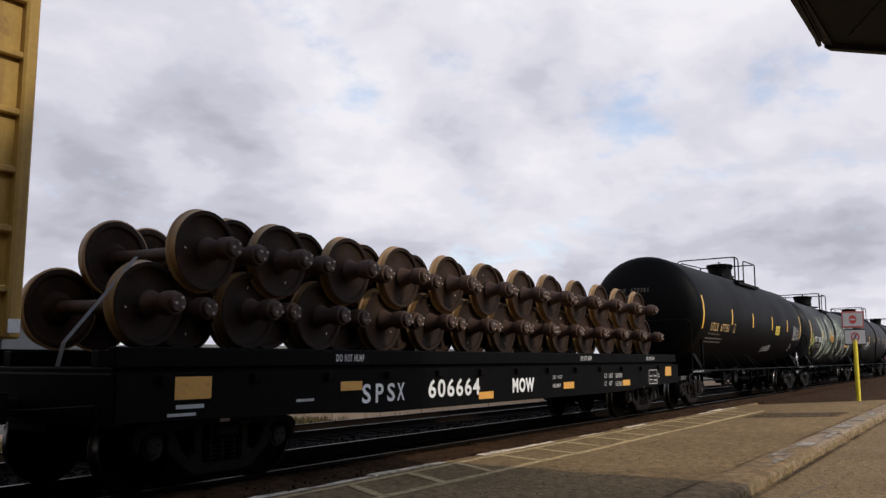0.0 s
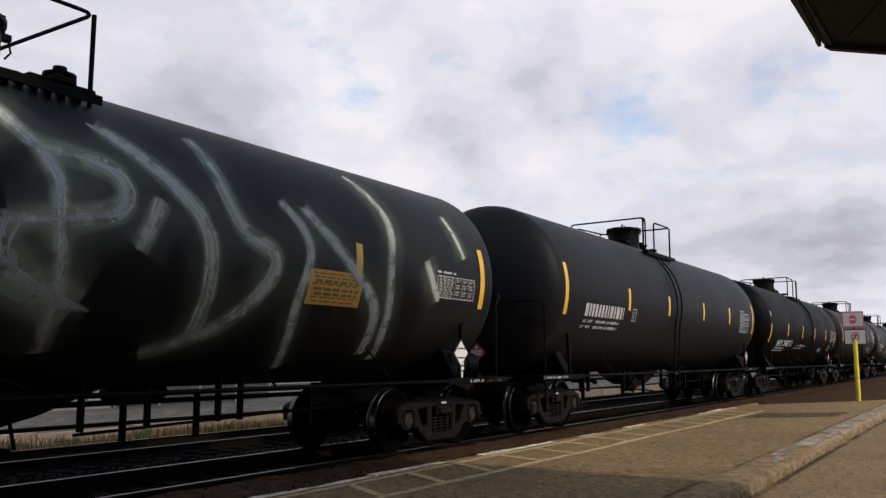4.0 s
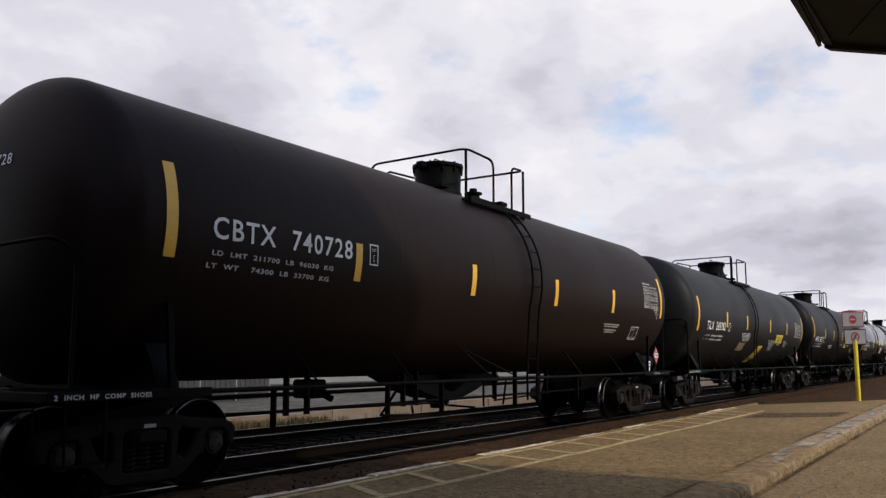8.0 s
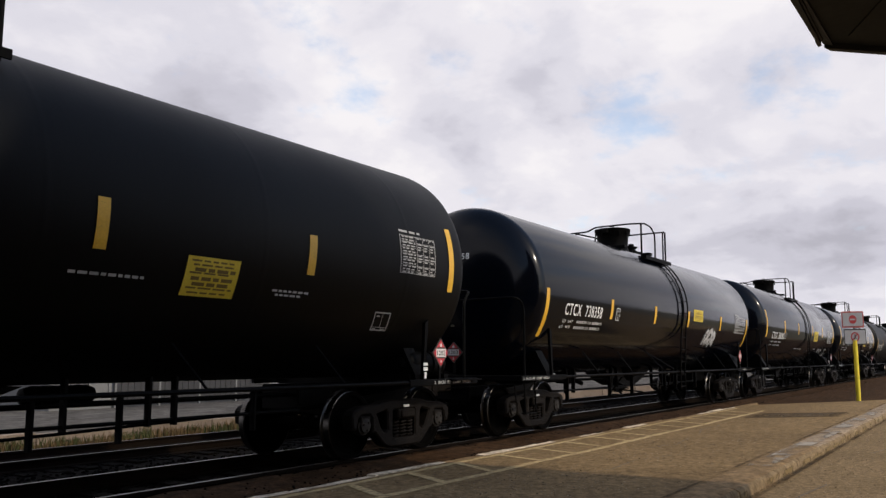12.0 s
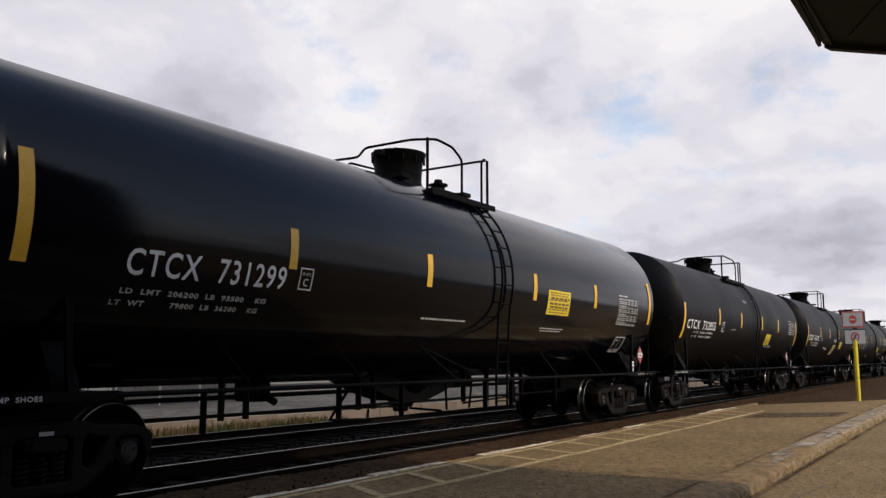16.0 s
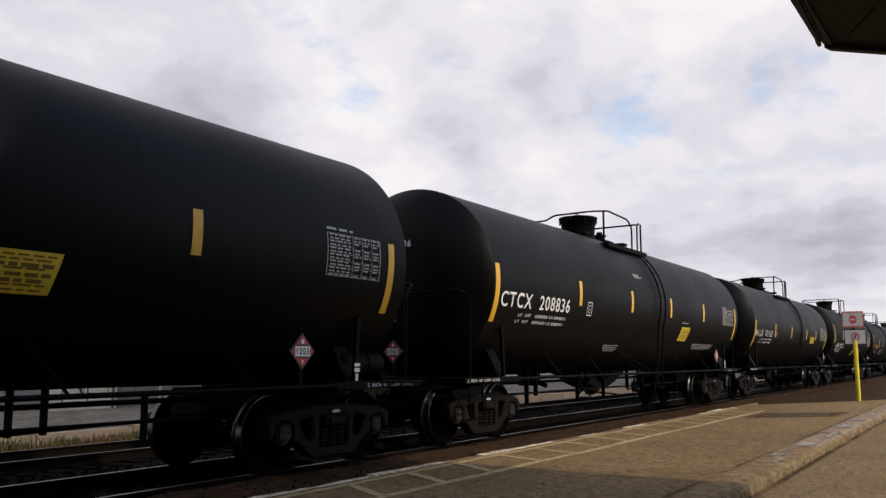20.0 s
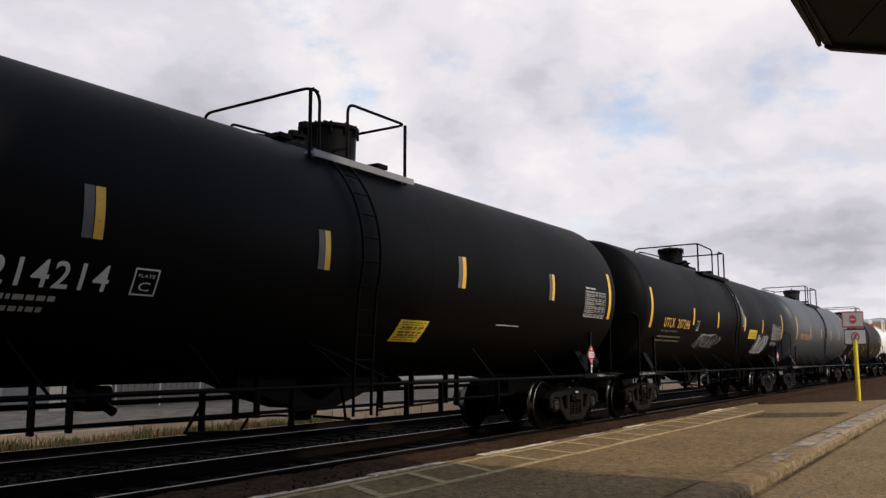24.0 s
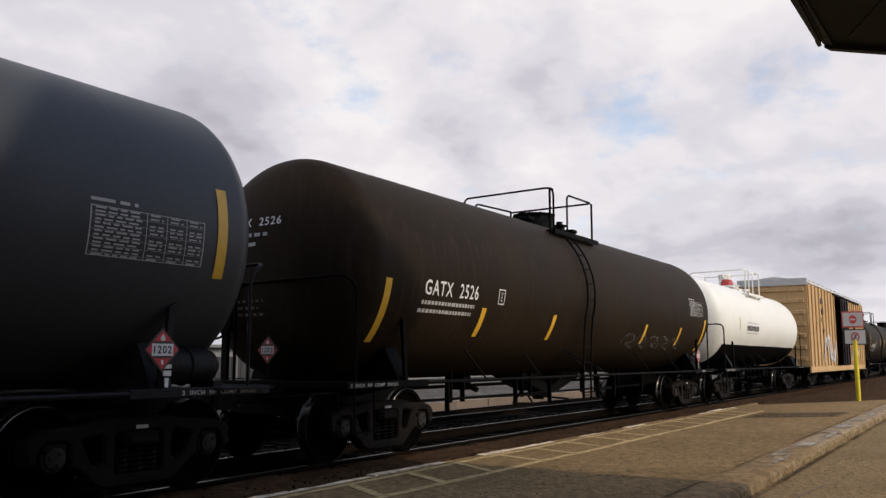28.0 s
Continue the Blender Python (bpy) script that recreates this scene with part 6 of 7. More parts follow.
    # top fittings
    tg = M[top_gear or gear]
    f, o0, o1, r, mx = TOPS[rail]
    k = (tc - 13.85) / 2
    top = at(k, 0, zc + R)
    wide = 0.5 if paint == "tank_white" else 0.86 if rail[0] == "u" else 1.0
    mw = part("manway", MANWAY_FLARED if rail[0] == "c" else MANWAY, car, top @ at(mx, 0, 0) @ Matrix.Diagonal((wide, wide, manway_h * (0.92 if rail == "c" else 1), 1)), mat=tg)
    for q in range(12):
        part("bolt", MANWAY_BOLT, mw, pose(0, 0, 0, 0, 0, 30 * q + 15), mat=tg)
    part("hinge_lug", MANWAY_LUG, mw, mat=tg)
    part("lid_handle", LID_HANDLE, mw, mat=tg)
    part("latch", MANWAY_LATCH, mw, mat=tg)
    vx = mx - 1.0 if rail in ("u", "s") else mx + 0.95
    part("valve_base", VALVE_BASE, car, top @ at(vx, 0, 0), mat=tg)
    part("relief_valve", RELIEF_VALVE, car, top @ at(vx + 0.1, -0.12, -0.02) @ Matrix.Diagonal((1, 1, 0.8, 1)), mat=tg)
    part("vent_valve", VENT_VALVE, car, top @ at(vx - 0.25, 0.22, -0.03), mat=tg)
    for nm, me in TOP_SETS[rail]:
        part(nm, me, car, top, mat=M["strap"] if rail == "s" and nm == "walkway" else tg)
    lx = k + (o0 + o1) / 2 - 0.18
    for dx in (0.0, 0.36) if ladder else ():
        part("stringer", STRINGER, car, at(lx + dx, -(R - 1.58), zc), mat=tg)
    for p in RUNG_POS if ladder else ():
        part("rung", RUNG, car, at(lx, p.y - (R - 1.58), zc + p.z), mat=tg)
    if diamond is not None:
        d = part("hazard_diamond", DIAMOND[diamond], car, at(diamond_s + tc - 13.85, -1.49, 1.43), "red diamond hazard placard" if diamond else "pale blank diamond placard")
        part("placard_holder", DIAMOND_POST, d)
        d = part("hazard_diamond", DIAMOND[diamond], car, at(-1.36, *head_diamond) @ pose(0, 0, 0, 0, 0, -90) @ Matrix.Diagonal((0.9, 1, 0.9, 1)))
        part("placard_holder", DIAMOND_POST, d)
    if cone:
        part("marker_cone", CONE, car, None, "small orange marker cone")
    if extra:
        extra(car, put, hd, R, zc)
    return car




def low_lines(dz=0.0, s=0.35):
    return (("LD LMT", s, s + 1.9, -22 + dz, -20 + dz), ("LT WT", s - 0.05, s + 1.85, -26.2 + dz, -24.2 + dz))


def side_note(s, a, w=1.0, n=3):
    return tuple((s + 0.06 * i, s + w - 0.1 * (i % 2), a - 1.7 * i - 0.85, a - 1.7 * i) for i in range(n))


# ---- the train, car by car ----
def car_paint_streaks(car, put, hd, R, zc):
    rnd = random.Random(71)
    lines = []
    for i in range(26):
        s = -0.5 + 2.6 * rnd.random() ** 1.3
        top = rnd.uniform(45, 66)
        lines.append(([(s, top), (s + 0.02, (top + 5) / 2), (s + rnd.uniform(-0.03, 0.05), rnd.uniform(-8, 18))], rnd.uniform(0.025, 0.06), 37))
    strokes("dust_streak", on_tank(R, zc, 0.012), lines, M["spray_dust"], car, 6)
    swirls = (
        (0.45, (1.65, 23), (2.32, 2), (2.59, -23), (2.75, -48)), (0.22, (2.9, 30), (3.2, 3), (3.16, -23), (2.81, -40)), (0.2, (3.2, 3), (3.8, -15), (4.03, -36), (4.15, -56)),
        (0.25, (4.22, 28), (4.42, 6), (4.46, -16), (4.36, -40), (4.3, -54)), (0.25, (4.68, 31), (4.98, 12), (5.3, 3)), (0.25, (5.64, 38), (5.76, 18), (5.61, 2), (5.15, 2)))
    swirls_rear = (
        (0.2, (6.41, 39), (7.0, 16), (7.09, -6), (7.26, -49)), (0.25, (6.83, 22), (7.63, 18), (7.63, 4), (6.62, -4)), (0.22, (7.56, 37), (8.35, 17), (8.76, -2), (8.84, -39)),
        (0.22, (8.79, 45), (9.15, 8), (9.74, -6), (9.15, -34), (8.34, -49)), (0.15, (9.85, 21), (10.27, 3), (10.18, -26), (10.5, -59)), (0.18, (10.23, 20), (11.11, -5), (11.65, -22), (11.84, -48)))
    swirls_end = ((0.16, (11.52, 51), (11.93, 24), (11.88, -6), (12.16, -52)), (0.12, (13.54, 36), (13.76, 10)), (0.15, (12.72, 5), (13.07, -15)), (0.5, (4.83, -31), (5.2, -29), (5.7, -26)), (0.5, (6.53, -1), (6.54, -16), (7.38, -31)), (0.2, (8.15, 11), (7.9, -8)))
    every = [(list(q[1:]), q[0], 37) for q in swirls + swirls_rear + swirls_end]
    strokes("painted_haze", on_tank(R, zc, 0.009), [(p, 2.4 * w + 0.25, d) for p, w, d in every], M["spray_green"], car, 10, 0.1)
    strokes("painted_swirl", on_tank(R, zc, 0.010), [(p, 1.15 * w + 0.04, d) for p, w, d in every], M["spray_green"], car, 10, 0.6)
    strokes("painted_swirl", on_tank(R, zc, 0.011), [(p, 0.5 * w, d) for p, w, d in every if w < 0.4], M["spray_green"], car, 10, 0.7)
    rnd = random.Random(72)
    hair = []
    for p, w, d in every:
        for _ in range(4):
            o, b = rnd.uniform(-0.5, 0.5) * w, rnd.uniform(-0.5, 0.5) * w
            hair.append(([(x + o + (b - o) * i / len(p), a) for i, (x, a) in enumerate(p)], rnd.uniform(0.03, 0.06), d))
    strokes("painted_swirl", on_tank(R, zc, 0.0115), hair, M["spray_white"], car, 8, 0.6, True)
    tag = (((-0.6, -12), (-0.5, -22), (-0.42, -17), (-0.47, -11)), ((-0.35, -24), (-0.29, -13), (-0.19, -22), (-0.13, -16)), ((0.0, -24), (-0.06, -15), (0.05, -13), (0.08, -19), (-0.02, -20.6)), ((0.16, -24), (0.14, -11.6), (0.29, -11), (0.3, -17), (0.17, -18), (0.43, -23)), ((-0.35, -9), (-0.34, -5.4), (-0.13, -4.5), (-0.1, -9), (-0.34, -9.4)), ((-0.48, -28), (-0.29, -26.3), (-0.16, -28.5)), ((0.25, -29), (0.5, -30), (0.56, -37), (0.37, -38), (0.26, -33), (0.45, -32)))
    strokes("painted_tag", on_tank(R, zc, 0.013), [(list(p), 0.11, 37) for p in tag], M["spray_yellow"], car, 8, 0.7)
    strokes("painted_tag", on_tank(R, zc, 0.014), [(list(p), 0.04, 37) for p in tag], M["spray_yellow"], car, 8, 1.0)


def scribble(s0, s1, a0, a1, seed, n=7):
    rnd = random.Random(seed)
    out = []
    w = (s1 - s0) / n
    for i in range(n):
        s = s0 + w * i
        out.append(([(s, a0 + rnd.uniform(0, 3)), (s + w * 0.2, a1 - rnd.uniform(0, 3)), (s + w * rnd.uniform(0.5, 0.8), a1 - rnd.uniform(0, 4)), (s + w * 0.8, (a0 + a1) / 2), (s + w * 0.4, (a0 + a1) / 2 - 2), (s + w * 1.05, a0 + rnd.uniform(-1, 2))], 0.08, 36))
    return out


def tag_white(s0, s1, a0, a1, seed, n=6, mat="spray_white", grade=0.8, width=None):
    def draw(car, put, hd, R, zc):
        ls = scribble(s0, s1, a0, a1, seed, n)
        if width:
            ls = [(p, width, d) for p, _, d in ls]
        strokes("painted_tag", on_tank(R, zc, 0.012), ls, M[mat], car, 8, grade)
    return draw


def several(*fs):
    def draw(*a):
        for f in fs:
            f(*a)
    return draw


def bubble_letters(p0, p1, n, tall, wide, seed, lean=0.0):
    """Rounded letters in a row from p0 to p1: an outer loop and an inner stroke each."""
    rnd = random.Random(seed)
    out = []
    for i in range(n):
        f = (i + 0.5) / n
        cs, ca = p0[0] + (p1[0] - p0[0]) * f, p0[1] + (p1[1] - p0[1]) * f
        h, w = tall * rnd.uniform(0.85, 1.1), wide * rnd.uniform(0.85, 1.15)
        loop = []
        turn = rnd.uniform(0, 6)
        for k in range(9):
            t = 2 * math.pi * k / 8 + turn
            q = 1 + rnd.uniform(-0.16, 0.16) * (k < 8)
            loop.append((cs + 0.5 * w * q * math.cos(t) + lean * math.sin(t) * 0.5, ca + 0.5 * h * q * math.sin(t)))
        out.append(loop[:rnd.choice((6, 7, 8))] if i % 3 else loop[:8] + loop[:1])
        out.append([(cs - rnd.uniform(-0.3, 0.3) * w + lean * 0.2, ca + rnd.uniform(0.2, 0.6) * h), (cs + rnd.uniform(-0.1, 0.3) * w, ca + 0.06 * h), (cs - rnd.uniform(-0.1, 0.3) * w, ca - 0.1 * h), (cs + rnd.uniform(-0.3, 0.4) * w - lean * 0.2, ca - rnd.uniform(0.2, 0.6) * h)])
    return out


def bubble_tag(p0, p1, n, tall, wide, seed, lean=0.0):
    def draw(car, put, hd, R, zc):
        strokes("painted_tag", on_tank(R, zc, 0.012), [(p, 0.04, 36) for p in bubble_letters(p0, p1, n, tall, wide, seed, lean)], M["spray_white"], car, 7, 0.75)
    return draw


def spray_by_ladder(car, put, hd, R, zc):
    def lay(lift, paths, width, grade, mat="spray_white", name="painted_tag"):
        strokes(name, on_tank(R, zc, lift), [(p, width, 36) for p in paths], M[mat], car, 7, grade)
    # narrow tag that runs down beside the ladder
    lay(0.012, bubble_letters((7.76, 31), (8.34, -4), 9, 6.5, 0.2, 85, 0.06), 0.024, 1.0)
    lay(0.013, [[(7.72, 38), (7.8, 30), (7.9, 25)], [(8.2, 4), (8.12, -6), (8.3, -9), (8.42, -3)]], 0.035, 1.0)
    # grey-filled bubble tag
    strokes("spray_patch", on_tank(R, zc, 0.0115), [([(10.5, -25), (11.2, -23), (12.0, -23)], 0.5, 36), ([(10.4, -32), (11.3, -31), (12.2, -30)], 0.55, 36), ([(10.45, -38), (11.3, -37), (12.2, -36)], 0.45, 36)], M["spray_dust"], car, 12, 0.95)
    lay(0.0125, bubble_letters((10.45, -30), (12.2, -29), 6, 24, 0.42, 86, 0.2), 0.05, 1.0)
    lay(0.013, bubble_letters((10.5, -39), (12.2, -37), 8, 8, 0.28, 87, 0.1), 0.04, 0.7)
    # hollow block tag with drips, low behind the plate
    lay(0.012, bubble_letters((3.65, -31), (5.35, -29), 7, 14, 0.27, 88, 0.15), 0.028, 0.6)
    lay(0.012, [[(3.35, -36), (3.6, -29), (3.7, -22)], [(3.72, -22), (4.6, -22.5), (5.35, -21)], [(5.4, -28), (5.75, -24), (5.85, -27), (5.5, -33)]], 0.035, 0.6)
    for q in range(9):
        lay(0.0118, [[(3.6 + 0.22 * q, -31), (3.59 + 0.22 * q, -35), (3.58 + 0.22 * q, -37 - (q * 7) % 5)]], 0.018, 0.45)


def black_lower_half(car, put, hd, R, zc):
    mb = MB()
    panel(mb, on_tank(R, zc, 0.005), -0.6, 10.8, -89, -31, 3.0)
    part("lower_half", mb.mesh("lower_half", M["tank_black"], fix=False), car, None, "black painted lower half of the tank")
    part("dome_cover", MB().lathe([(0, 0.22), (0.2, 0.22), (0.3, 0.16), (0.34, 0)], 16, "z", (4.0, -0.3, zc + R - 0.06)).mesh("dome_cover", M["sign_red"]), car, None, "faded red valve cover")


def patchy_strip(s):
    """Upper end of a reflector, weathered to grey."""
    def draw(car, put, hd, R, zc):
        mb = MB()
        panel(mb, put, s - 0.07, s + 0.07, 8, 14, 3.0)
        part("end_reflector", mb.mesh("end_reflector", M["dim_white"], smooth=False, fix=False), car, None, "weathered grey end of the reflective strip")
    return draw


YEL, ORA, FAD = "label_yellow", "label_orange", "label_faded"
tank_car(24.09, "black tank car with cream lettering and sprayed white tag", rear=13.92, R=1.6, zb=1.06, mark="UTLX 677351", mark_box=(0.4, 2.45, -18.3, -9.8), ink="cream", lines=(("THE TANK CAR PEOPLE", 0.3, 1.55, -22.8, -20.8), (0.2, 1.95, -27.6, -26), (0.15, 1.9, -31.6, -30)), strip_mat="yellow", strip_a=(-9.5, 7), end_a=(-17, 16.5), end_strips=((-0.48, -0.36), (14.3, 14.42)), placards=((9.1, 9.8, -15.5, -3.6, YEL, 0.0),), table=(13.0, 14.25, -20, -3), diamond="", diamond_s=13.41, ladder=False, extra=bubble_tag((7.75, -37), (9.05, -34), 8, 8, 0.2, 5, 0.07), rail="v", stencil=(12.4, 12.72, -37.5, -27))
tank_car(41.53, "green-grey tank car covered in sprayed pale swirls", rear=14.3, R=1.55, zb=1.02, paint="tank_charcoal", mark="TILX 725703", mark_box=(0.45, 2.4, -16.3, -7.4), lines=(("LD LMT 195400 LB 88600 KG", 0.35, 2.0, -21.5, -19.6), ("LT WT  90600 LB 41100 KG", 0.45, 1.95, -25.6, -23.7)), strip_a=(-8.8, 8.2), strips=(2.74, 4.88, 11.2), end_strips=((-0.66, -0.52), (14.4, 14.52)), end_a=(-17, 17.8), placards=((5.1, 5.95, -13.6, -1.5, ORA, 0), (10.3, 11.3, -22, -6.3, ORA, 0)), table=(13.3, 14.35, -13, -1), diamond="", head_diamond=(-0.59, 1.76), extra=car_paint_streaks, cone=False, rail="a")
tank_car(59.4, "dark grey tank car with pale faded lettering", rear=14.2, R=1.65, paint="tank_dark_grey", mark="", ink="dim_white", lines=low_lines(), end_a=(-18, 16), diamond="1203", table=(12.52, 13.62, -17.5, 3.5), rail="a")
tank_car(77.29, "black tank car with slanted white lettering", rear=14.57, R=1.62, zb=1.06, mark="SHPX 214527", mark_box=(1.0, 3.3, -30.6, -21.8), lines=((0.95, 2.7, -34.8, -33), (0.85, 2.6, -38.8, -37), ("IN CASE OF EMERGENCY OR SPILL", 4.85, 6.8, -29.6, -27.4), ("CALL TOLL-FREE 24-HR DAY", 4.65, 6.3, -33.8, -31.6)), strip_mat="yellow", strips=(2.5, 5.6, 8.55, 11.6), strip_a=(-15.5, 1.2), end_a=(-26, -2), plate=(3.35, 3.95, -30, -20.6), table=(13.2, 14.5, -17, 0), diamond="1203", diamond_s=12.82, extra=several(patchy_strip(-0.59), tag_white(10.4, 11.4, -38, -30, 15, 4, grade=0.5)), rail="e", stencil=(13.0, 13.35, -34, -24))
tank_car(95.12, "dark brown tank car with bold white lettering", rear=14.37, R=1.6, zb=1.08, paint="tank_brown", mark="CBTX 740728", mark_box=(0.29, 2.54, -4.3, 4), lines=(("LD LMT 211700 LB 96030 KG", 0.3, 2.2, -10.4, -8.4), ("LT WT  74300 LB 33700 KG", 0.25, 2.15, -15.2, -13.2), *side_note(11.0, -22.0, 0.9, 2), *side_note(11.1, -26.5, 0.7, 2), *side_note(13.87, -6.5, 0.32, 5)), plate=(2.82, 3.14, -5.4, 4.2), strips=(2.68, 5.53, 8.5, 11.3), strip_a=(-13.5, 3.5), end_strips=((-0.3, -0.16), (14.0, 14.14)), end_a=(-13, 21.3), table=(13.3, 14.25, -6, 12), diamond="1203", diamond_s=14.21, head_diamond=(-0.3, 1.55), nose=0.2, rail="d", stencil=(12.7, 13.16, -34, -22.5))
tank_car(113.24, "charcoal tank car with faded lettering and yellow placards", rear=14.63, R=1.6, paint="tank_charcoal", mark="TILX 285083", mark_box=(0.32, 2.28, -16.2, -7.6), ink="white", lines=(*low_lines(-1.5), *side_note(4.45, -16.5, 1.2, 6), *side_note(8.6, -22.5, 1.1, 9), *side_note(10.1, -26.5, 0.6, 2), *side_note(11.2, -22, 0.7, 5)), plate=(2.55, 2.95, -16.2, -7.4), strips=(2.44, 5.0, 8.5, 11.45), strip_a=(-12, 4), placards=((4.5, 5.35, -39, -28, FAD, 0), (7.2, 7.85, -60, -31, YEL, 0.2), (9.75, 10.85, -25.5, -14, YEL, 0)), end_strips=((-0.61, -0.47), (14.58, 14.7)), end_a=(-18.5, 15), table=(13.1, 14.3, -15, 3), diamond="1203", head_diamond=(-0.19, 1.75), nose=0.2, rail="a")
tank_car(131.25, "black tank car with bold white lettering and yellow placard", rear=14.28, R=1.61, zb=1.08, paint="tank_semi", mark="BRGX 0828", mark_box=(0.25, 2.05, -19.7, -11), lines=(*low_lines(-2.5, 0.25), *side_note(4.4, -24, 1.1, 4), (8.2, 9.0, -22, -21), *side_note(10.7, -21, 0.6, 2)), plate=(2.2, 2.65, -19.8, -10.7), strips=(2.75, 5.45, 8.45, 11.25), strip_a=(-13.6, 3), placards=((9.45, 10.15, -26.5, -11.8, YEL, 0.0),), end_strips=((-0.37, -0.23), (13.9, 14.04)), end_a=(-13.6, 20), table=(13.0, 13.85, -7, 11.5), diamond="1202", diamond_s=14.18, nose=0.18, rail="b", stencil=(12.75, 13.1, -37, -27))
tank_car(149.3, "glossy black tank car with white lettering", rear=14.45, R=1.58, paint="tank_gloss", mark="CTCX 738358", mark_box=(0.36, 2.16, -16.4, -8), lines=low_lines(0.5), plate=(2.85, 3.22, -16.5, -7), strips=(2.68, 5.45, 8.1, 11.28), strip_a=(-16, -1), placards=((8.55, 9.4, -9.4, 1.9, YEL, 0),), end_a=(-33, 0), end_strips=((-0.5, -0.37), (14.45, 14.58)), table=(13.1, 14.35, -17, 1), diamond="1203", extra=tag_white(9.9, 11.0, -34, -18, 25, 3, width=0.22), depth=0.5, rail="c2", seams=())
tank_car(167.35, "glossy black tank car with white lettering and yellow placard", rear=14.67, R=1.6, zb=1.03, paint="tank_gloss", mark="CTCX 300042", mark_box=(0.4, 2.53, -19.4, -10.2), lines=(("LD LMT  205900LB  93350KG", 0.38, 2.2, -24.6, -22.4), ("VENT TANK WHEN UNLOADING", 5.35, 6.95, -33.2, -31.4), *side_note(9.9, -31, 0.55, 1), *side_note(11.2, -30.5, 1.1, 4), ("LT WT    80100LB  36350KG", 0.33, 2.15, -29.2, -27.2)), plate=(2.65, 3.05, -18.1, -8.8), strips=(2.6, 5.4, 8.7, 11.4), placards=((9.2, 10.2, -18, -2, YEL, 0),), table=(12.9, 14.2, -19, 0), end_a=(-18, 16.5), diamond="1203", diamond_s=14.3, depth=0.5, rail="c2", stencil=(13.1, 13.6, -44, -30), seams=())
tank_car(185.39, "glossy black tank car with slanted white lettering", rear=14.65, R=1.6, zb=1.03, paint="tank_gloss", mark="CTCX 731299", mark_box=(0.42, 2.52, -18.8, -9.5), lines=(("LD LMT 206200 LB 93500  KG", 0.42, 2.3, -25.3, -23.2), ("LT WT    79800 LB 36200  KG", 0.35, 2.22, -29.6, -27.5), (5.4, 6.6, -27, -26), *side_note(9.2, -27, 1.0, 2)), plate=(2.65, 3.05, -18.1, -8.8), strips=(2.6, 5.4, 8.72, 11.42), placards=((9.25, 10.2, -17.8, -1.9, YEL, 0),), table=(12.7, 13.85, -20.5, 0), end_a=(-18, 16.5), end_strips=((-0.68, -0.54), (14.5, 14.63)), diamond="1203", diamond_s=14.2, depth=0.5, rail="c2", stencil=(13.1, 13.65, -45, -30), seams=())
tank_car(203.42, "satin black jacketed tank car with flat heads", rear=14.44, R=1.6, zb=1.03, paint="tank_semi", style="flat", depth=0.44, x0=-0.95, x1=15.1, mark="CTCX 732855", mark_box=(-0.33, 2.39, -17.3, -8.5), lines=(*low_lines(0.5), ("0.5 IN CERAMIC FIBER", 4.14, 4.72, -14.4, -13.2), (6.04, 6.4, 21.6, 22.6), (6.06, 6.55, 19.9, 20.9), *side_note(9.3, -30, 1.2, 2)), plate=(2.97, 3.45, -17.5, -7.2), strips=(2.79, 5.41, 8.35, 11.02), strip_a=(-10.4, 6.2), placards=((9.14, 9.9, -29, -15, YEL, 0.05),), end_a=(-27, 6.5), end_strips=((-0.68, -0.54), (14.75, 14.88)), table=(13.1, 14.3, -12, 4.5), diamond="1203", diamond_s=12.82, rail="c")
tank_car(221.38, "satin black jacketed tank car with pale and yellow placards", rear=14.35, R=1.6, zb=1.03, paint="tank_semi", style="flat", depth=0.44, x0=-0.95, x1=15.1, mark="CTCX 732690", mark_box=(-0.38, 2.26, -16.1, -7.4), lines=(*low_lines(1), *side_note(6.9, -10, 0.9, 4), *side_note(4.2, -27, 1.1, 3)), plate=(2.97, 3.4, -16, -7.2), strips=(2.7, 5.44, 8.38, 11.08), strip_a=(-9.5, 7), placards=((6.75, 7.5, -41, -21, "pale_yellow", 0.25), (8.9, 9.63, -28, -14.5, YEL, 0.05)), end_a=(-25.5, 7.8), end_strips=((-0.66, -0.52), (14.75, 14.88)), table=(13.13, 14.18, -10.5, 8), diamond="1203", diamond_s=12.78, rail="c2")
tank_car(239.15, "satin black jacketed tank car with white lettering", rear=14.68, R=1.6, zb=1.03, paint="tank_semi", style="flat", depth=0.44, x0=-0.95, x1=15.1, mark="CTCX 208836", mark_box=(-0.36, 2.33, -15.6, -6.4), lines=(*low_lines(1.2), (6.0, 6.36, 21.8, 22.8), (6.04, 6.5, 20.0, 21.0), *side_note(4.7, -38, 0.9, 4), *side_note(10.9, -33, 2.0, 4), (9.34, 9.92, -13.6, -12.8)), plate=(3.08, 3.48, -15.9, -6.2), strips=(2.81, 5.65, 8.38, 11.25), strip_a=(-9.5, 7.4), placards=((9.4, 10.1, -30.6, -17, YEL, 0.05),), end_a=(-25.4, 8.9), end_strips=((-0.58, -0.44), (14.8, 14.93)), table=(13.35, 14.55, -10, 6), diamond="1203", diamond_s=12.78, rail="c")
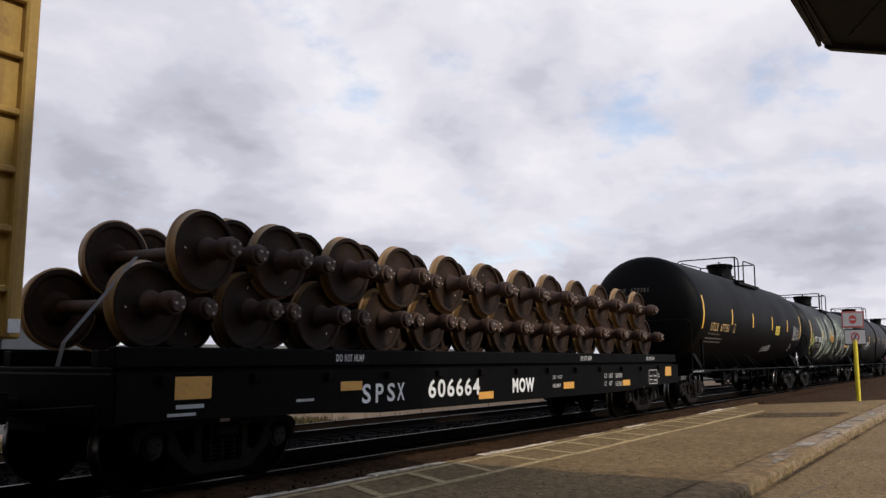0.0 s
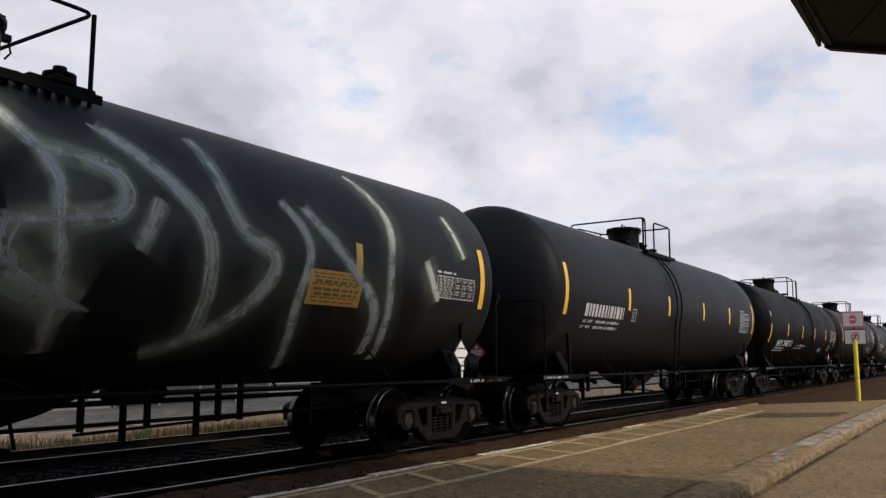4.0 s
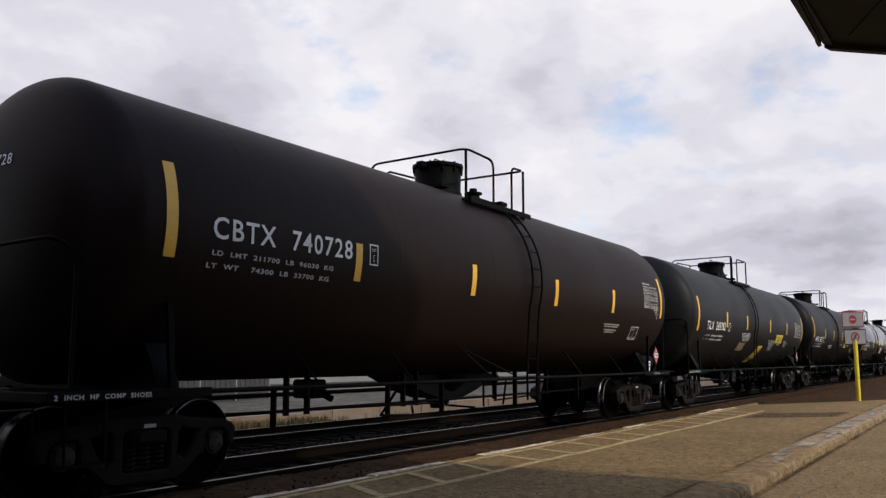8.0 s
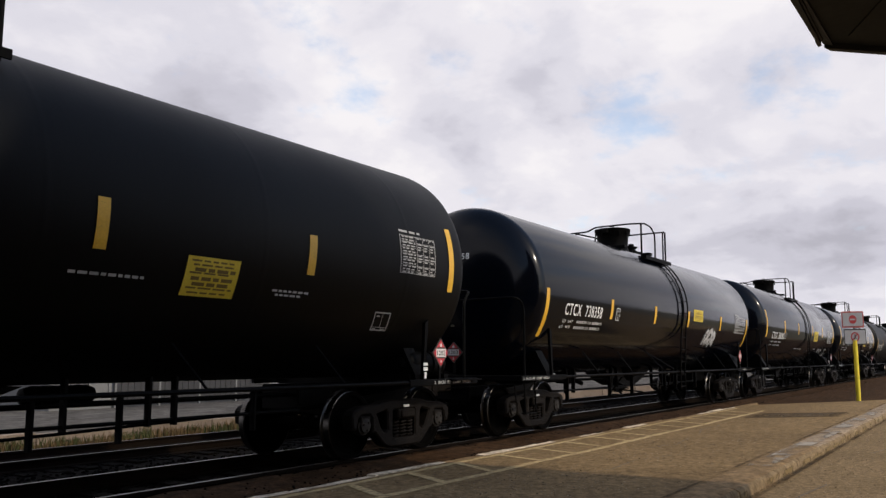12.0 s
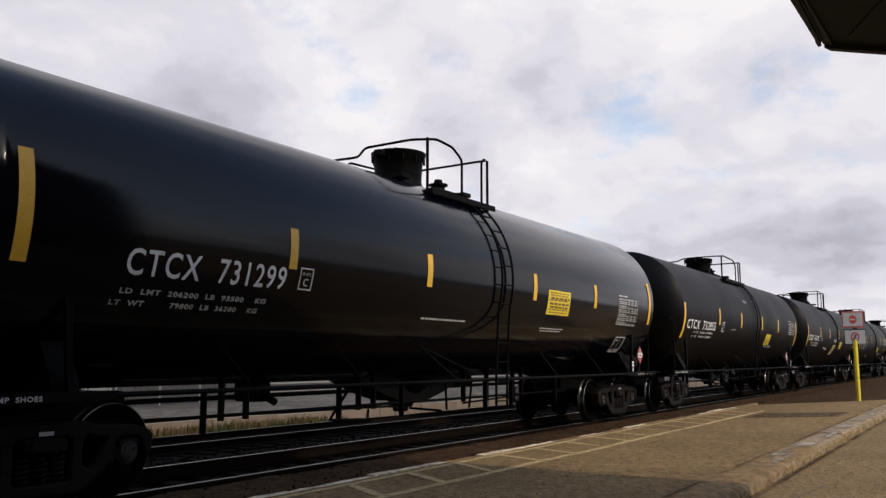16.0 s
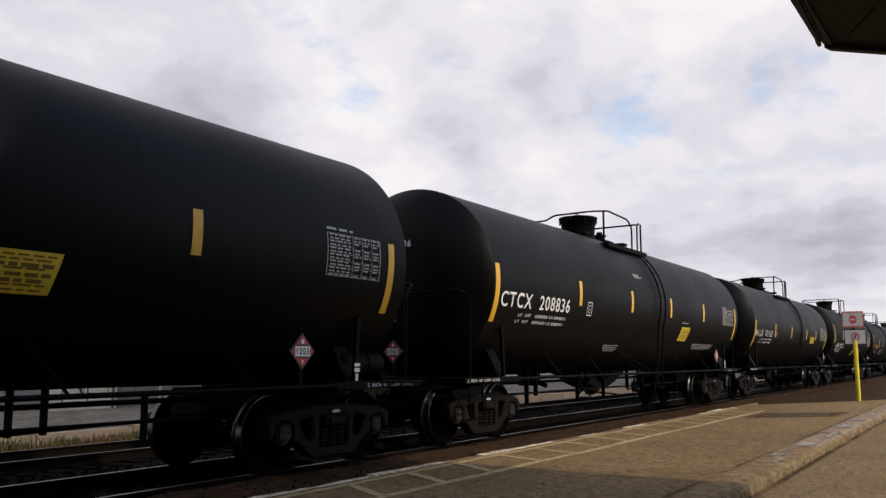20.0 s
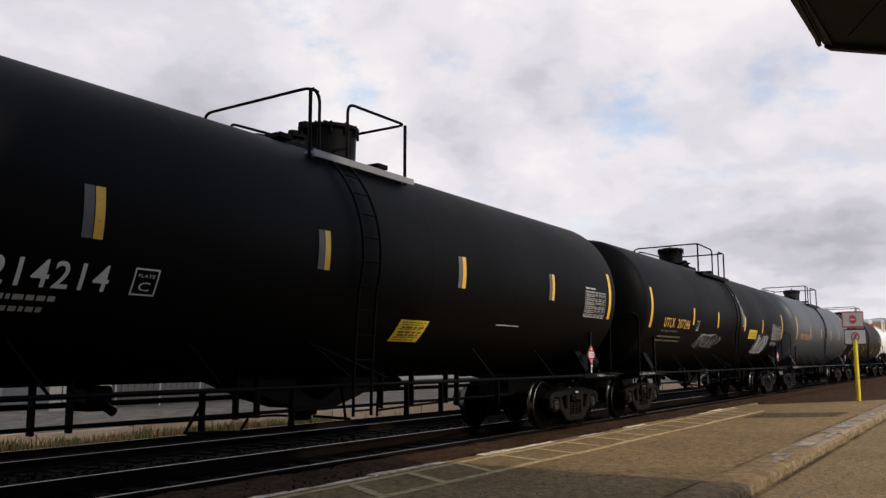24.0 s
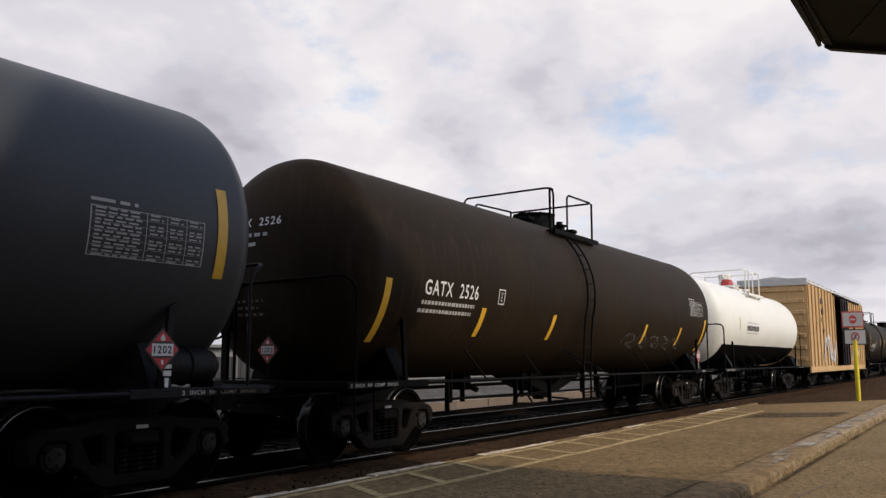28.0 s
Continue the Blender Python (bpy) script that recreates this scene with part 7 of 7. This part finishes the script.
tank_car(257.33, "dusty black tank car with dull lettering", rear=14.25, R=1.58, paint="tank_semi", style="flat", depth=0.44, x0=-0.95, x1=15.1, mark="MULX 701763", mark_box=(-0.44, 2.17, -17.5, -8.9), ink="dim_white", lines=low_lines(0), plate=(2.75, 3.1, -18, -10), strips=(2.65, 5.75, 9.05, 11.35), strip_a=(-16, 0.5), placards=((10.1, 11.0, -21, -11, YEL, 0.0),), end_a=(-30.5, 1.7), end_strips=((-0.65, -0.51), (14.75, 14.88)), table=(13.2, 14.5, -14, 4), diamond="1203", rail="c")
tank_car(274.9, "black tank car with white lettering and one yellow placard", rear=14.55, R=1.6, zb=1.06, mark="SHPX 214214", mark_box=(0.38, 2.66, -26.6, -17.5), lines=((0.25, 2.2, -31, -29.2), (0.2, 2.15, -35, -33.2), *side_note(10, -28, 0.8, 1)), plate=(2.8, 3.3, -26.8, -17.2), strips=(2.45, 5.55, 8.7, 11.82), strip_a=(-9.6, 7.3), strip_mat="yellow", strip_w=0.1, strip_back=True, placards=((7.3, 8.0, -42, -29, YEL, 0.05),), end_a=(-18, 16), table=(13.3, 14.33, -18, 0.5), diamond="1203", extra=tag_white(-0.5, 0.05, -14, -6, 44, 2, "spray_yellow", 0.5), rail="s")
tank_car(292.73, "black tank car with amber lettering and sprayed grey tags", rear=14.37, R=1.59, zb=1.04, mark="UTLX 207246", mark_box=(0.4, 2.5, -18.4, -9.7), ink="orange_text", lines=(("THE TANK CAR PEOPLE", 0.3, 1.55, -22.8, -20.8), (0.2, 2.0, -28, -26.4), (0.15, 2.0, -32, -30.4)), plate=(3.05, 3.45, -18.9, -9.2), strips=(2.8, 5.25, 8.5, 11.05), strip_a=(-13.8, 2.3), strip_mat="yellow", placards=((9.2, 10.3, -22.5, -11.6, YEL, 0),), end_a=(-20, 14.2), table=(13.0, 14.5, -21.5, -3.5), diamond="1203", nose=0.2, head_diamond=(-0.05, 1.48), extra=several(spray_by_ladder, tag_white(12.75, 13.75, -30, -24, 52, 6, grade=0.9, width=0.035)), rail="u1")
tank_car(310.59, "grey tank car with amber lettering", rear=14.36, R=1.6, zb=1.04, paint="tank_grey", gear="grey_steel", mark="UTLX 210186", mark_box=(0.36, 2.38, -16.7, -8.4), ink="orange_text", lines=(("THE TANK CAR PEOPLE", 0.3, 1.6, -21.3, -19.3), (0.2, 2.0, -27, -25.5), (0.15, 2.0, -31, -29.5)), plate=(2.78, 3.16, -18.2, -8.4), strips=(2.64, 5.48, 8.4, 11.1), strip_a=(-13, 3.2), end_a=(-17.5, 16), end_strips=((-0.56, -0.42), (14.3, 14.43)), table=(13.0, 14.3, -14, 2), diamond="1202", diamond_s=13.75, rail="u", brake=False)
tank_car(328.5, "dusty brown tank car with pale lettering", rear=14.3, R=1.57, paint="tank_rust", mark="GATX 2526", mark_box=(0.28, 1.76, -13, -5), lines=((0.25, 1.7, -18, -16), (0.2, 1.65, -22.5, -20.5)), plate=(2.33, 2.7, -14, -5), strips=(2.03, 4.65, 9.65, 12.25), strip_a=(-35, -17), strip_mat="yellow", manway_h=0.55, end_a=(-41, -7), table=(13.2, 14.4, -4, 10), diamond="1202", extra=tag_white(8.4, 12.6, -40, -26, 61, 5, grade=0.12), rail="a")
tank_car(346.4,  "white tank car with a black lower half", R=1.42, zb=1.12, paint="tank_white", mark="", ink="ink", tc=10.2, x0=-0.6, x1=10.8, lines=((2.0, 3.6, 0, 1.4), (2.0, 3.6, -14, -12.6)), plate=None, strips=(1.0,), strip_mat="pale_yellow", end_strips=(), mark_box=(2.0, 3.7, -10, -3), table=None, diamond=None, extra=black_lower_half, top_gear="tank_white", ladder=False, seams=(3.0, 7.4), rail="b")
tank_car(383.0,  "weathered grey-brown tank car", R=1.58, paint="tank_rust", mark="", ink="dim_white", lines=low_lines(), diamond="1203", rail="a")
tank_car(401.0,  "weathered dark grey tank car", R=1.58, paint="tank_dark_grey", mark="", ink="dim_white", lines=low_lines(), diamond="1203", rail="a")

# ---- flat car with its load of spare wheelsets ----
M["flat_side"] = material("flat_car_black", (0.002, 0.002, 0.0021), (0.0035, 0.0033, 0.003), rough=0.65, scale=1.4, fine=30, bump=0.2, streak=0.4, streak_col=(0.008, 0.0066, 0.0052), wear=0.12, wear_col=(0.008, 0.0055, 0.004), spec=0.04)


def flat_car(S):
    car = thing("flat_car", "long black flat car with white stencilled lettering", "railway flat car")
    CARS.append((car, S))
    L = 16.47
    part("deck", MB().box(0.05, L - 0.05, -1.40, 1.40, 1.16, 1.26, 0.01).mesh("deck", M["flat_side"], smooth=False), car)
    for s in (-1, 1):
        y0, y1 = (-1.52, -1.42) if s < 0 else (1.42, 1.52)
        mb = MB().prism([(0, 1.21), (0, 0.76), (0.4, 0.76), (2.6, 0.72), (4.0, 0.66), (L - 4.0, 0.66), (L - 2.6, 0.72), (L - 0.4, 0.76), (L, 0.76), (L, 1.21)], y0, y1)
        part("side_sill", mb.mesh("side_sill", M["flat_side"], smooth=False), car)
        part("side_board", MB().box(0.0, L, s * 1.36, s * 1.47, 1.262, 1.455, 0.012).mesh("side_board", M["flat_side"], smooth=False), car)
    for x0, x1 in ((-0.05, 0.1), (L - 0.1, L + 0.05)):
        part("end_sill", MB().box(x0, x1, -1.5, 1.5, 0.72, 1.21, 0.015).mesh("end_sill", M["flat_side"], smooth=False), car)
    part("centre_sill", MB().box(0.1, L - 0.1, -0.33, 0.33, 0.62, 1.15, 0.02).mesh("centre_sill", M["black_steel"], smooth=False), car)
    pk = MB().box(-0.06, 0.06, -1.58, -1.525, 1.09, 1.19, 0.012).mesh("stake_pocket", M["flat_side"], smooth=False)
    for i in range(13):
        part("stake_pocket", pk, car, at(0.52 + i * 1.2, 0, 0))
    for s in (-1, 1):
        part("cradle_rail", MB().box(0.3, L - 0.3, s * 0.76 - 0.07, s * 0.76 + 0.07, 1.262, 1.43, 0.01).mesh("cradle_rail", M["black_steel"], smooth=False), car)
    add_truck(car, 1.68)
    add_truck(car, 15.06)
    for m in (at(0, 0, 0), at(L, 0, 0) @ pose(0, 0, 0, 0, 0, 180)):
        part("coupler", COUPLER, car, m)
        part("uncoupling_lever", CUT_LEVER, car, m @ at(1.3, 0, 0))
        part("air_hose", AIR_HOSE, car, m @ at(1.35, 0, 0))
    put = lambda x, z: (x - 4.93, -1.526, z)

    def paint(name, items, mat, label=""):
        mb = MB()
        for it in items:
            if isinstance(it[0], str):
                letters(mb, it[0], put, *it[1:], 0.05 if it[0] == "MOW" else 0.02)
            else:
                panel(mb, put, *it, 9)
        part(name, mb.mesh(name, M[mat], smooth=False, fix=False), car, None, label)
    paint("stencil_lettering", [("S", 8.5, 8.68, 0.79, 1.03), ("P", 8.78, 8.95, 0.79, 1.03), ("S", 9.03, 9.2, 0.795, 1.03), ("X", 9.25, 9.42, 0.80, 1.03), ("606664", 10.0, 11.43, 0.80, 1.06), ("MOW", 12.5, 13.3, 0.79, 1.03)], "white", "white stencilled letters and numbers on the sill")
    paint("small_lettering", [("DO NOT", 14.05, 14.45, 0.985, 1.05), ("HUMP", 14.05, 14.38, 0.83, 0.9), ("160000", 17.08, 17.48, 0.95, 1.05), ("59200", 17.1, 17.47, 0.78, 0.88), ("LMT", 16.73, 16.96, 0.96, 1.05), ("WT", 16.74, 16.9, 0.79, 0.89), ("LD", 16.49, 16.63, 0.96, 1.05), ("LT", 16.49, 16.61, 0.8, 0.89), (7.3, 7.6, 0.86, 0.89), (5.6, 5.95, 0.86, 0.9), (5.5, 5.85, 0.79, 0.82)], "dim_white")
    paint("data_box", [(19.2, 19.77, 1.08, 1.1), (19.2, 19.77, 0.77, 0.79), (19.2, 19.22, 0.77, 1.1), (19.75, 19.77, 0.77, 1.1), (19.48, 19.49, 0.77, 1.1), (19.27, 19.42, 0.94, 0.97), (19.55, 19.72, 0.94, 0.97), (19.27, 19.42, 0.86, 0.88), (19.55, 19.72, 0.84, 0.87), (19.82, 19.95, 0.98, 1.0), (19.82, 19.95, 0.92, 0.94)], "dim_white")
    paint("reflector", [(5.58, 6.04, 0.95, 1.17)], "label_orange")
    paint("reflector", [(8.08, 8.5, 0.96, 1.07)], "label_orange")
    paint("reflector", [(11.4, 11.86, 0.73, 0.84)], "label_orange")
    paint("reflector", [(14.5, 14.97, 0.80, 0.92)], "label_orange")
    paint("reflector", [(17.52, 17.96, 0.78, 0.9)], "label_orange")
    paint("reflector", [(20.38, 20.84, 0.94, 1.16)], "label_orange")
    mb = MB()
    for x0 in (8.05, 15.42, 19.2):
        for w, (a, b) in zip(("DO", "NOT", "HUMP"), ((0, 0.12), (0.16, 0.31), (0.35, 0.55))):
            letters(mb, w, lambda x, z: (x - 4.93, -1.476, z), x0 + a, x0 + b, 1.31, 1.4)
    part("stencil_lettering", mb.mesh("stencil_lettering", M["dim_white"], smooth=False, fix=False), car)
    mb = MB()
    for pts in ([(0.69, -0.8, 2.39), (0.02, -0.65, 1.5), (0.0, -0.6, 1.27)],):
        for (a, b) in zip(pts, pts[1:]):
            mb.add([(a[0] - 0.018, a[1], a[2]), (a[0] + 0.018, a[1] - 0.02, a[2]), (b[0] + 0.018, b[1] - 0.02, b[2]), (b[0] - 0.018, b[1], b[2])], [(0, 1, 2, 3)])
    part("tie_down_strap", mb.mesh("tie_down_strap", M["strap"], smooth=False), car, None, "grey webbing strap")
    return car


flat_car(4.93)


def spare_wheelset():
    ws = thing("spare_wheelset", "rusty spare railway wheelset stacked on the flat car", "wheelset", group="wheelsets stacked on the flat car")
    wp = [(0.83, 0.075), (0.815, 0.13), (0.80, 0.15), (0.775, 0.20), (0.772, 0.33), (0.785, 0.375), (0.82, 0.395), (0.825, 0.435), (0.818, 0.445), (0.735, 0.452), (0.722, 0.466), (0.71, 0.472), (0.695, 0.468), (0.688, 0.45), (0.69, 0.39), (0.72, 0.36), (0.745, 0.2), (0.70, 0.15), (0.66, 0.13), (0.66, 0.08)]
    mi = [0] * (len(wp) - 1)
    for i in (8, 9, 10, 11, 12):
        mi[i] = 1
    for s in (-1, 1):
        me = MB().lathe([(a * s, r) for a, r in wp], 36, "y", mats=mi).mesh("wheel", [M["rust_wheel"], M["rust_tread"]], angle=30)
        part("wheel", me, ws, None, "rusty wheel with an ochre tread")
        mb = MB().lathe([(s * a, r) for a, r in ((0.84, 0.15), (0.9, 0.12), (1.0, 0.095), (1.05, 0.09), (1.055, 0.12), (1.07, 0.127), (1.2, 0.127), (1.215, 0.12), (1.22, 0.1), (1.265, 0.096), (1.275, 0.085), (1.275, 0.0))], 20, "y")
        br = part("bearing", mb.mesh("bearing", M["rust_axle"]), ws, None, "rusty roller bearing with bolted cap")
        for k in range(3):
            t = 2 * math.pi * k / 3 + 0.9
            part("bolt", MB().tube([(0.055 * math.cos(t), s * 1.27, 0.055 * math.sin(t)), (0.055 * math.cos(t), s * 1.302, 0.055 * math.sin(t))], 0.016, 6).mesh("bolt", M["bolt_steel"]), br)
        mk = MB()
        panel(mk, lambda u, w: (u, s * 0.792, w), 0.1, 0.135 + 0.02 * s, -0.27, -0.24)
        part("chalk_mark", mk.mesh("chalk_mark", M["dim_white"], smooth=False), ws)
    part("axle", MB().lathe([(-0.87, 0.0), (-0.87, 0.085), (-0.6, 0.09), (-0.3, 0.08), (0.3, 0.08), (0.6, 0.09), (0.87, 0.085), (0.87, 0.0)], 18, "y").mesh("axle", M["rust_axle"]), ws)
    return ws


_first = spare_wheelset()
_rnd = random.Random(17)
_rows = []
for _k in range(13):
    for _x, _z, _dy in ((5.8, 1.90, -0.0), (6.44, 1.90, 0.22), (6.4, 2.53, -0.12), (7.05, 2.53, 0.12)):
        _px = _x + (1.267 * _k if _z > 2 else 1.267 * _k + 0.25 * math.sin(math.pi * min(_k, 7) / 7))
        if _px < 21.25 - (0.9 if _z > 2 else 0):
            _rows.append((_px + _rnd.uniform(-0.02, 0.02), _dy + _rnd.uniform(-0.025, 0.025), _z + _rnd.uniform(-0.012, 0.012), _rnd.uniform(0, 360), _rnd.uniform(-1.5, 1.5)))
LOAD = []
for _i, (_x, _dy, _z, _ry, _rz) in enumerate(_rows):
    _ob = _first if _i == 0 else copy_thing(_first, Matrix())
    LOAD.append((_ob, _x, _dy, _z, _ry, _rz))

# ---- yellow cars ----
M["car_yellow"] = material("faded_yellow_car", (0.40, 0.235, 0.042), (0.48, 0.30, 0.065), rough=0.6, scale=0.5, fine=18, bump=0.15, streak=0.8, streak_col=(0.2, 0.095, 0.025), wear=0.15, wear_col=(0.17, 0.075, 0.025))
M["car_tan"] = material("weathered_tan_car", (0.5, 0.3, 0.12), (0.6, 0.39, 0.18), rough=0.65, scale=0.5, fine=18, bump=0.15, streak=0.7, streak_col=(0.28, 0.14, 0.055), wear=0.2, wear_col=(0.2, 0.09, 0.035))
M["car_roof"] = material("galvanised_roof", (0.5, 0.49, 0.46), (0.58, 0.57, 0.54), rough=0.6, scale=0.8, fine=20, bump=0.15)


def panelled_car(S):
    """Tall yellow car with horizontal ribs; its length runs forward of its rear end."""
    L = 24.0
    car = thing("yellow_freight_car", "tall faded yellow freight car with ribbed rust-streaked sides", "railway freight car")
    CARS.append((car, S - L))
    part("body", MB().box(0, L, -1.52, 1.52, 1.5, 5.7, 0.03).mesh("body", M["car_yellow"], smooth=False), car)
    rm = MB().box(0.02, L - 0.02, -1.575, -1.52, -0.03, 0.03, 0.012).mesh("rib", M["car_yellow"], smooth=False)
    for i in range(9):
        part("rib", rm, car, at(0, 0, 1.9 + 0.485 * i))
    pm = MB().box(-0.06, 0.06, -1.60, -1.50, 1.5, 5.7, 0.02).mesh("post", M["car_yellow"], smooth=False)
    for x in [0.06 + i * (L - 0.12) / 10 for i in range(11)]:
        part("post", pm, car, at(x, 0, 0))
    part("roof", MB().prism([(-1.55, 5.7), (-1.2, 5.85), (0, 5.92), (1.2, 5.85), (1.55, 5.7)], 0, L, "x").mesh("roof", M["car_roof"], smooth=False), car)
    part("underframe", MB().box(0.1, L - 0.1, -1.45, 1.45, 0.75, 1.5, 0.02).mesh("underframe", M["black_steel"], smooth=False), car)
    part("reflector", MB().box(L - 0.12, L - 0.02, -1.61, -1.603, 1.55, 1.66).mesh("reflector", M["placard_white"], smooth=False), car)
    add_truck(car, 2.6)
    add_truck(car, L - 2.6)
    part("coupler", COUPLER, car, at(L, 0, 0) @ pose(0, 0, 0, 0, 0, 180))
    return car


panelled_car(3.95)


def box_car(S):
    L = 19.4
    car = thing("box_car", "weathered tan-yellow box car with an open side door and pale roof", "railway box car")
    CARS.append((car, S))
    z0, z1 = 1.0, 4.75
    d0, d1 = 7.6, 12.6
    part("side_wall", MB().box(0, d0, -1.5, -1.42, z0, z1, 0.01).mesh("side_wall", M["car_tan"], smooth=False), car)
    part("side_wall", MB().box(d1, L, -1.5, -1.42, z0, z1, 0.01).mesh("side_wall", M["car_tan"], smooth=False), car)
    part("side_wall", MB().box(0, L, 1.42, 1.5, z0, z1, 0.01).mesh("side_wall", M["car_tan"], smooth=False), car)
    for x in (0, L - 0.08):
        part("end_wall", MB().box(x, x + 0.08, -1.42, 1.42, z0, z1 + 0.1, 0.01).mesh("end_wall", M["car_tan"], smooth=False), car)
    er = MB().box(-0.07, 0.0, -1.36, 1.36, -0.09, 0.09, 0.03).mesh("end_rib", M["car_tan"], smooth=False)
    for i in range(7):
        part("end_rib", er, car, at(0, 0, 1.35 + 0.52 * i))
    vr = MB().box(-0.05, 0.05, -1.56, -1.5, z0 + 0.02, z1 - 0.05, 0.015).mesh("side_rib", M["car_tan"], smooth=False)
    for x in [0.1 + 0.93 * i for i in range(9)] + [d1 + 0.1 + 0.94 * i for i in range(8)]:
        part("side_rib", vr, car, at(x, 0, 0))
    part("end_band", MB().box(-0.08, 0.1, -1.52, 1.52, z1 - 0.1, z1 + 0.22, 0.01).mesh("end_band", M["car_roof"], smooth=False), car, None, "pale band across the top of the end")
    part("roof", MB().prism([(-1.55, z1), (-1.5, z1 + 0.12), (0, z1 + 0.32), (1.5, z1 + 0.12), (1.55, z1)], 0, L, "x").mesh("roof", M["car_roof"], smooth=False), car, None, "pale ridged metal roof")
    rb = MB().prism([(-1.53, z1 + 0.1), (0, z1 + 0.30), (1.53, z1 + 0.1), (1.53, z1 + 0.16), (0, z1 + 0.37), (-1.53, z1 + 0.16)], -0.03, 0.03, "x").mesh("roof_rib", M["car_roof"], smooth=False)
    for i in range(15):
        part("roof_rib", rb, car, at(0.6 + 1.3 * i, 0, 0))
    part("floor", MB().box(0.1, L - 0.1, -1.4, 1.4, 0.9, 1.02).mesh("floor", M["black_steel"], smooth=False), car)
    dr = part("door", MB().box(d0 + 2.2, d1, -1.58, -1.53, z0 + 0.05, z1 - 0.15, 0.01).mesh("door", M["tank_brown"], smooth=False), car, None, "dark sliding door")
    bar = MB().box(-0.04, 0.04, -1.63, -1.58, z0 + 0.1, z1 - 0.2).mesh("door_bar", M["black_steel"], smooth=False)
    for x in (d0 + 2.5, d0 + 3.4, d0 + 4.4):
        part("door_bar", bar, dr, at(x, 0, 0))
    part("door_rail", MB().box(d0 - 0.3, L - 2, -1.6, -1.52, z1 - 0.1, z1, 0.01).mesh("door_rail", M["black_steel"], smooth=False), car)
    put = lambda x, z: (x, -1.566, z)
    mb = MB()
    for a, b, c, d in ((3.2, 3.7, 4.0, 4.25), (3.5, 3.8, 3.5, 3.8), (2.9, 3.2, 3.1, 3.3), (3.6, 3.9, 2.6, 2.8), (14.5, 15.3, 3.7, 4.2), (14.9, 15.5, 3.2, 3.5)):
        panel(mb, put, a, b, c, d, 9)
    part("lettering", mb.mesh("lettering", M["ink"], smooth=False, fix=False), car)
    strokes("painted_tag", lambda x, z: (x, -1.57, z), [([(3.4, 1.2), (4.2, 2.3), (5.0, 1.4)], 0.4, 1), ([(4.4, 2.2), (5.2, 2.4), (5.6, 1.4), (6.8, 1.7)], 0.45, 1), ([(5.8, 2.3), (6.5, 1.3), (7.3, 2.2)], 0.4, 1), ([(13.2, 1.3), (14.4, 2.4), (15.2, 1.4), (16.5, 2.0)], 0.4, 1)], M["spray_white"], car, 10)
    part("centre_sill", MB().box(0.2, L - 0.2, -0.35, 0.35, 0.6, 0.95, 0.02).mesh("centre_sill", M["black_steel"], smooth=False), car)
    part("side_sill", MB().box(0, L, -1.53, -1.45, 0.75, 1.0, 0.01).mesh("side_sill", M["car_tan"], smooth=False), car)
    add_truck(car, 2.6)
    add_truck(car, L - 2.6)
    for m in (at(0, 0, 0), at(L, 0, 0) @ pose(0, 0, 0, 0, 0, 180)):
        part("coupler", COUPLER, car, m)
    return car


box_car(359.6)
build_track("track_1", "railway track the train runs on, rails on dark ties", YC, 0.0, -6.0, 150)
build_track("track_2", "second railway track beyond, rails on dark ties", 14.15, -0.3, -2.0, 130)


def motions():
    """The train runs by at an even speed; every wheelset turns as it rolls."""
    for car, s in CARS:
        walk(car, [(t, pose(s - run, YC, 0)) for t, run in RUN])
    for ob, x, dy, z, ry, rz in LOAD:
        walk(ob, [(t, pose(x - run, YC + dy, z, 0, ry, rz)) for t, run in RUN])
    lead = {}
    far = np.interp(np.arange(28 * FPS + 1) / FPS, [t for t, _ in RUN], [r for _, r in RUN])
    for ws, k in WHEELSETS:
        if k not in lead:
            dx = (-0.889, 0.889)[k]
            walk(ws, [(i / FPS, pose(dx, 0, 0.457, 0, -math.degrees(far[i] / 0.457), 0)) for i in range(28 * FPS + 1)])
            lead[k] = ws.animation_data.action
        else:
            ws.rotation_mode = "QUATERNION"
            ad = ws.animation_data_create()
            ad.action = lead[k]
            ad.action_slot = lead[k].slots[0]


motions()
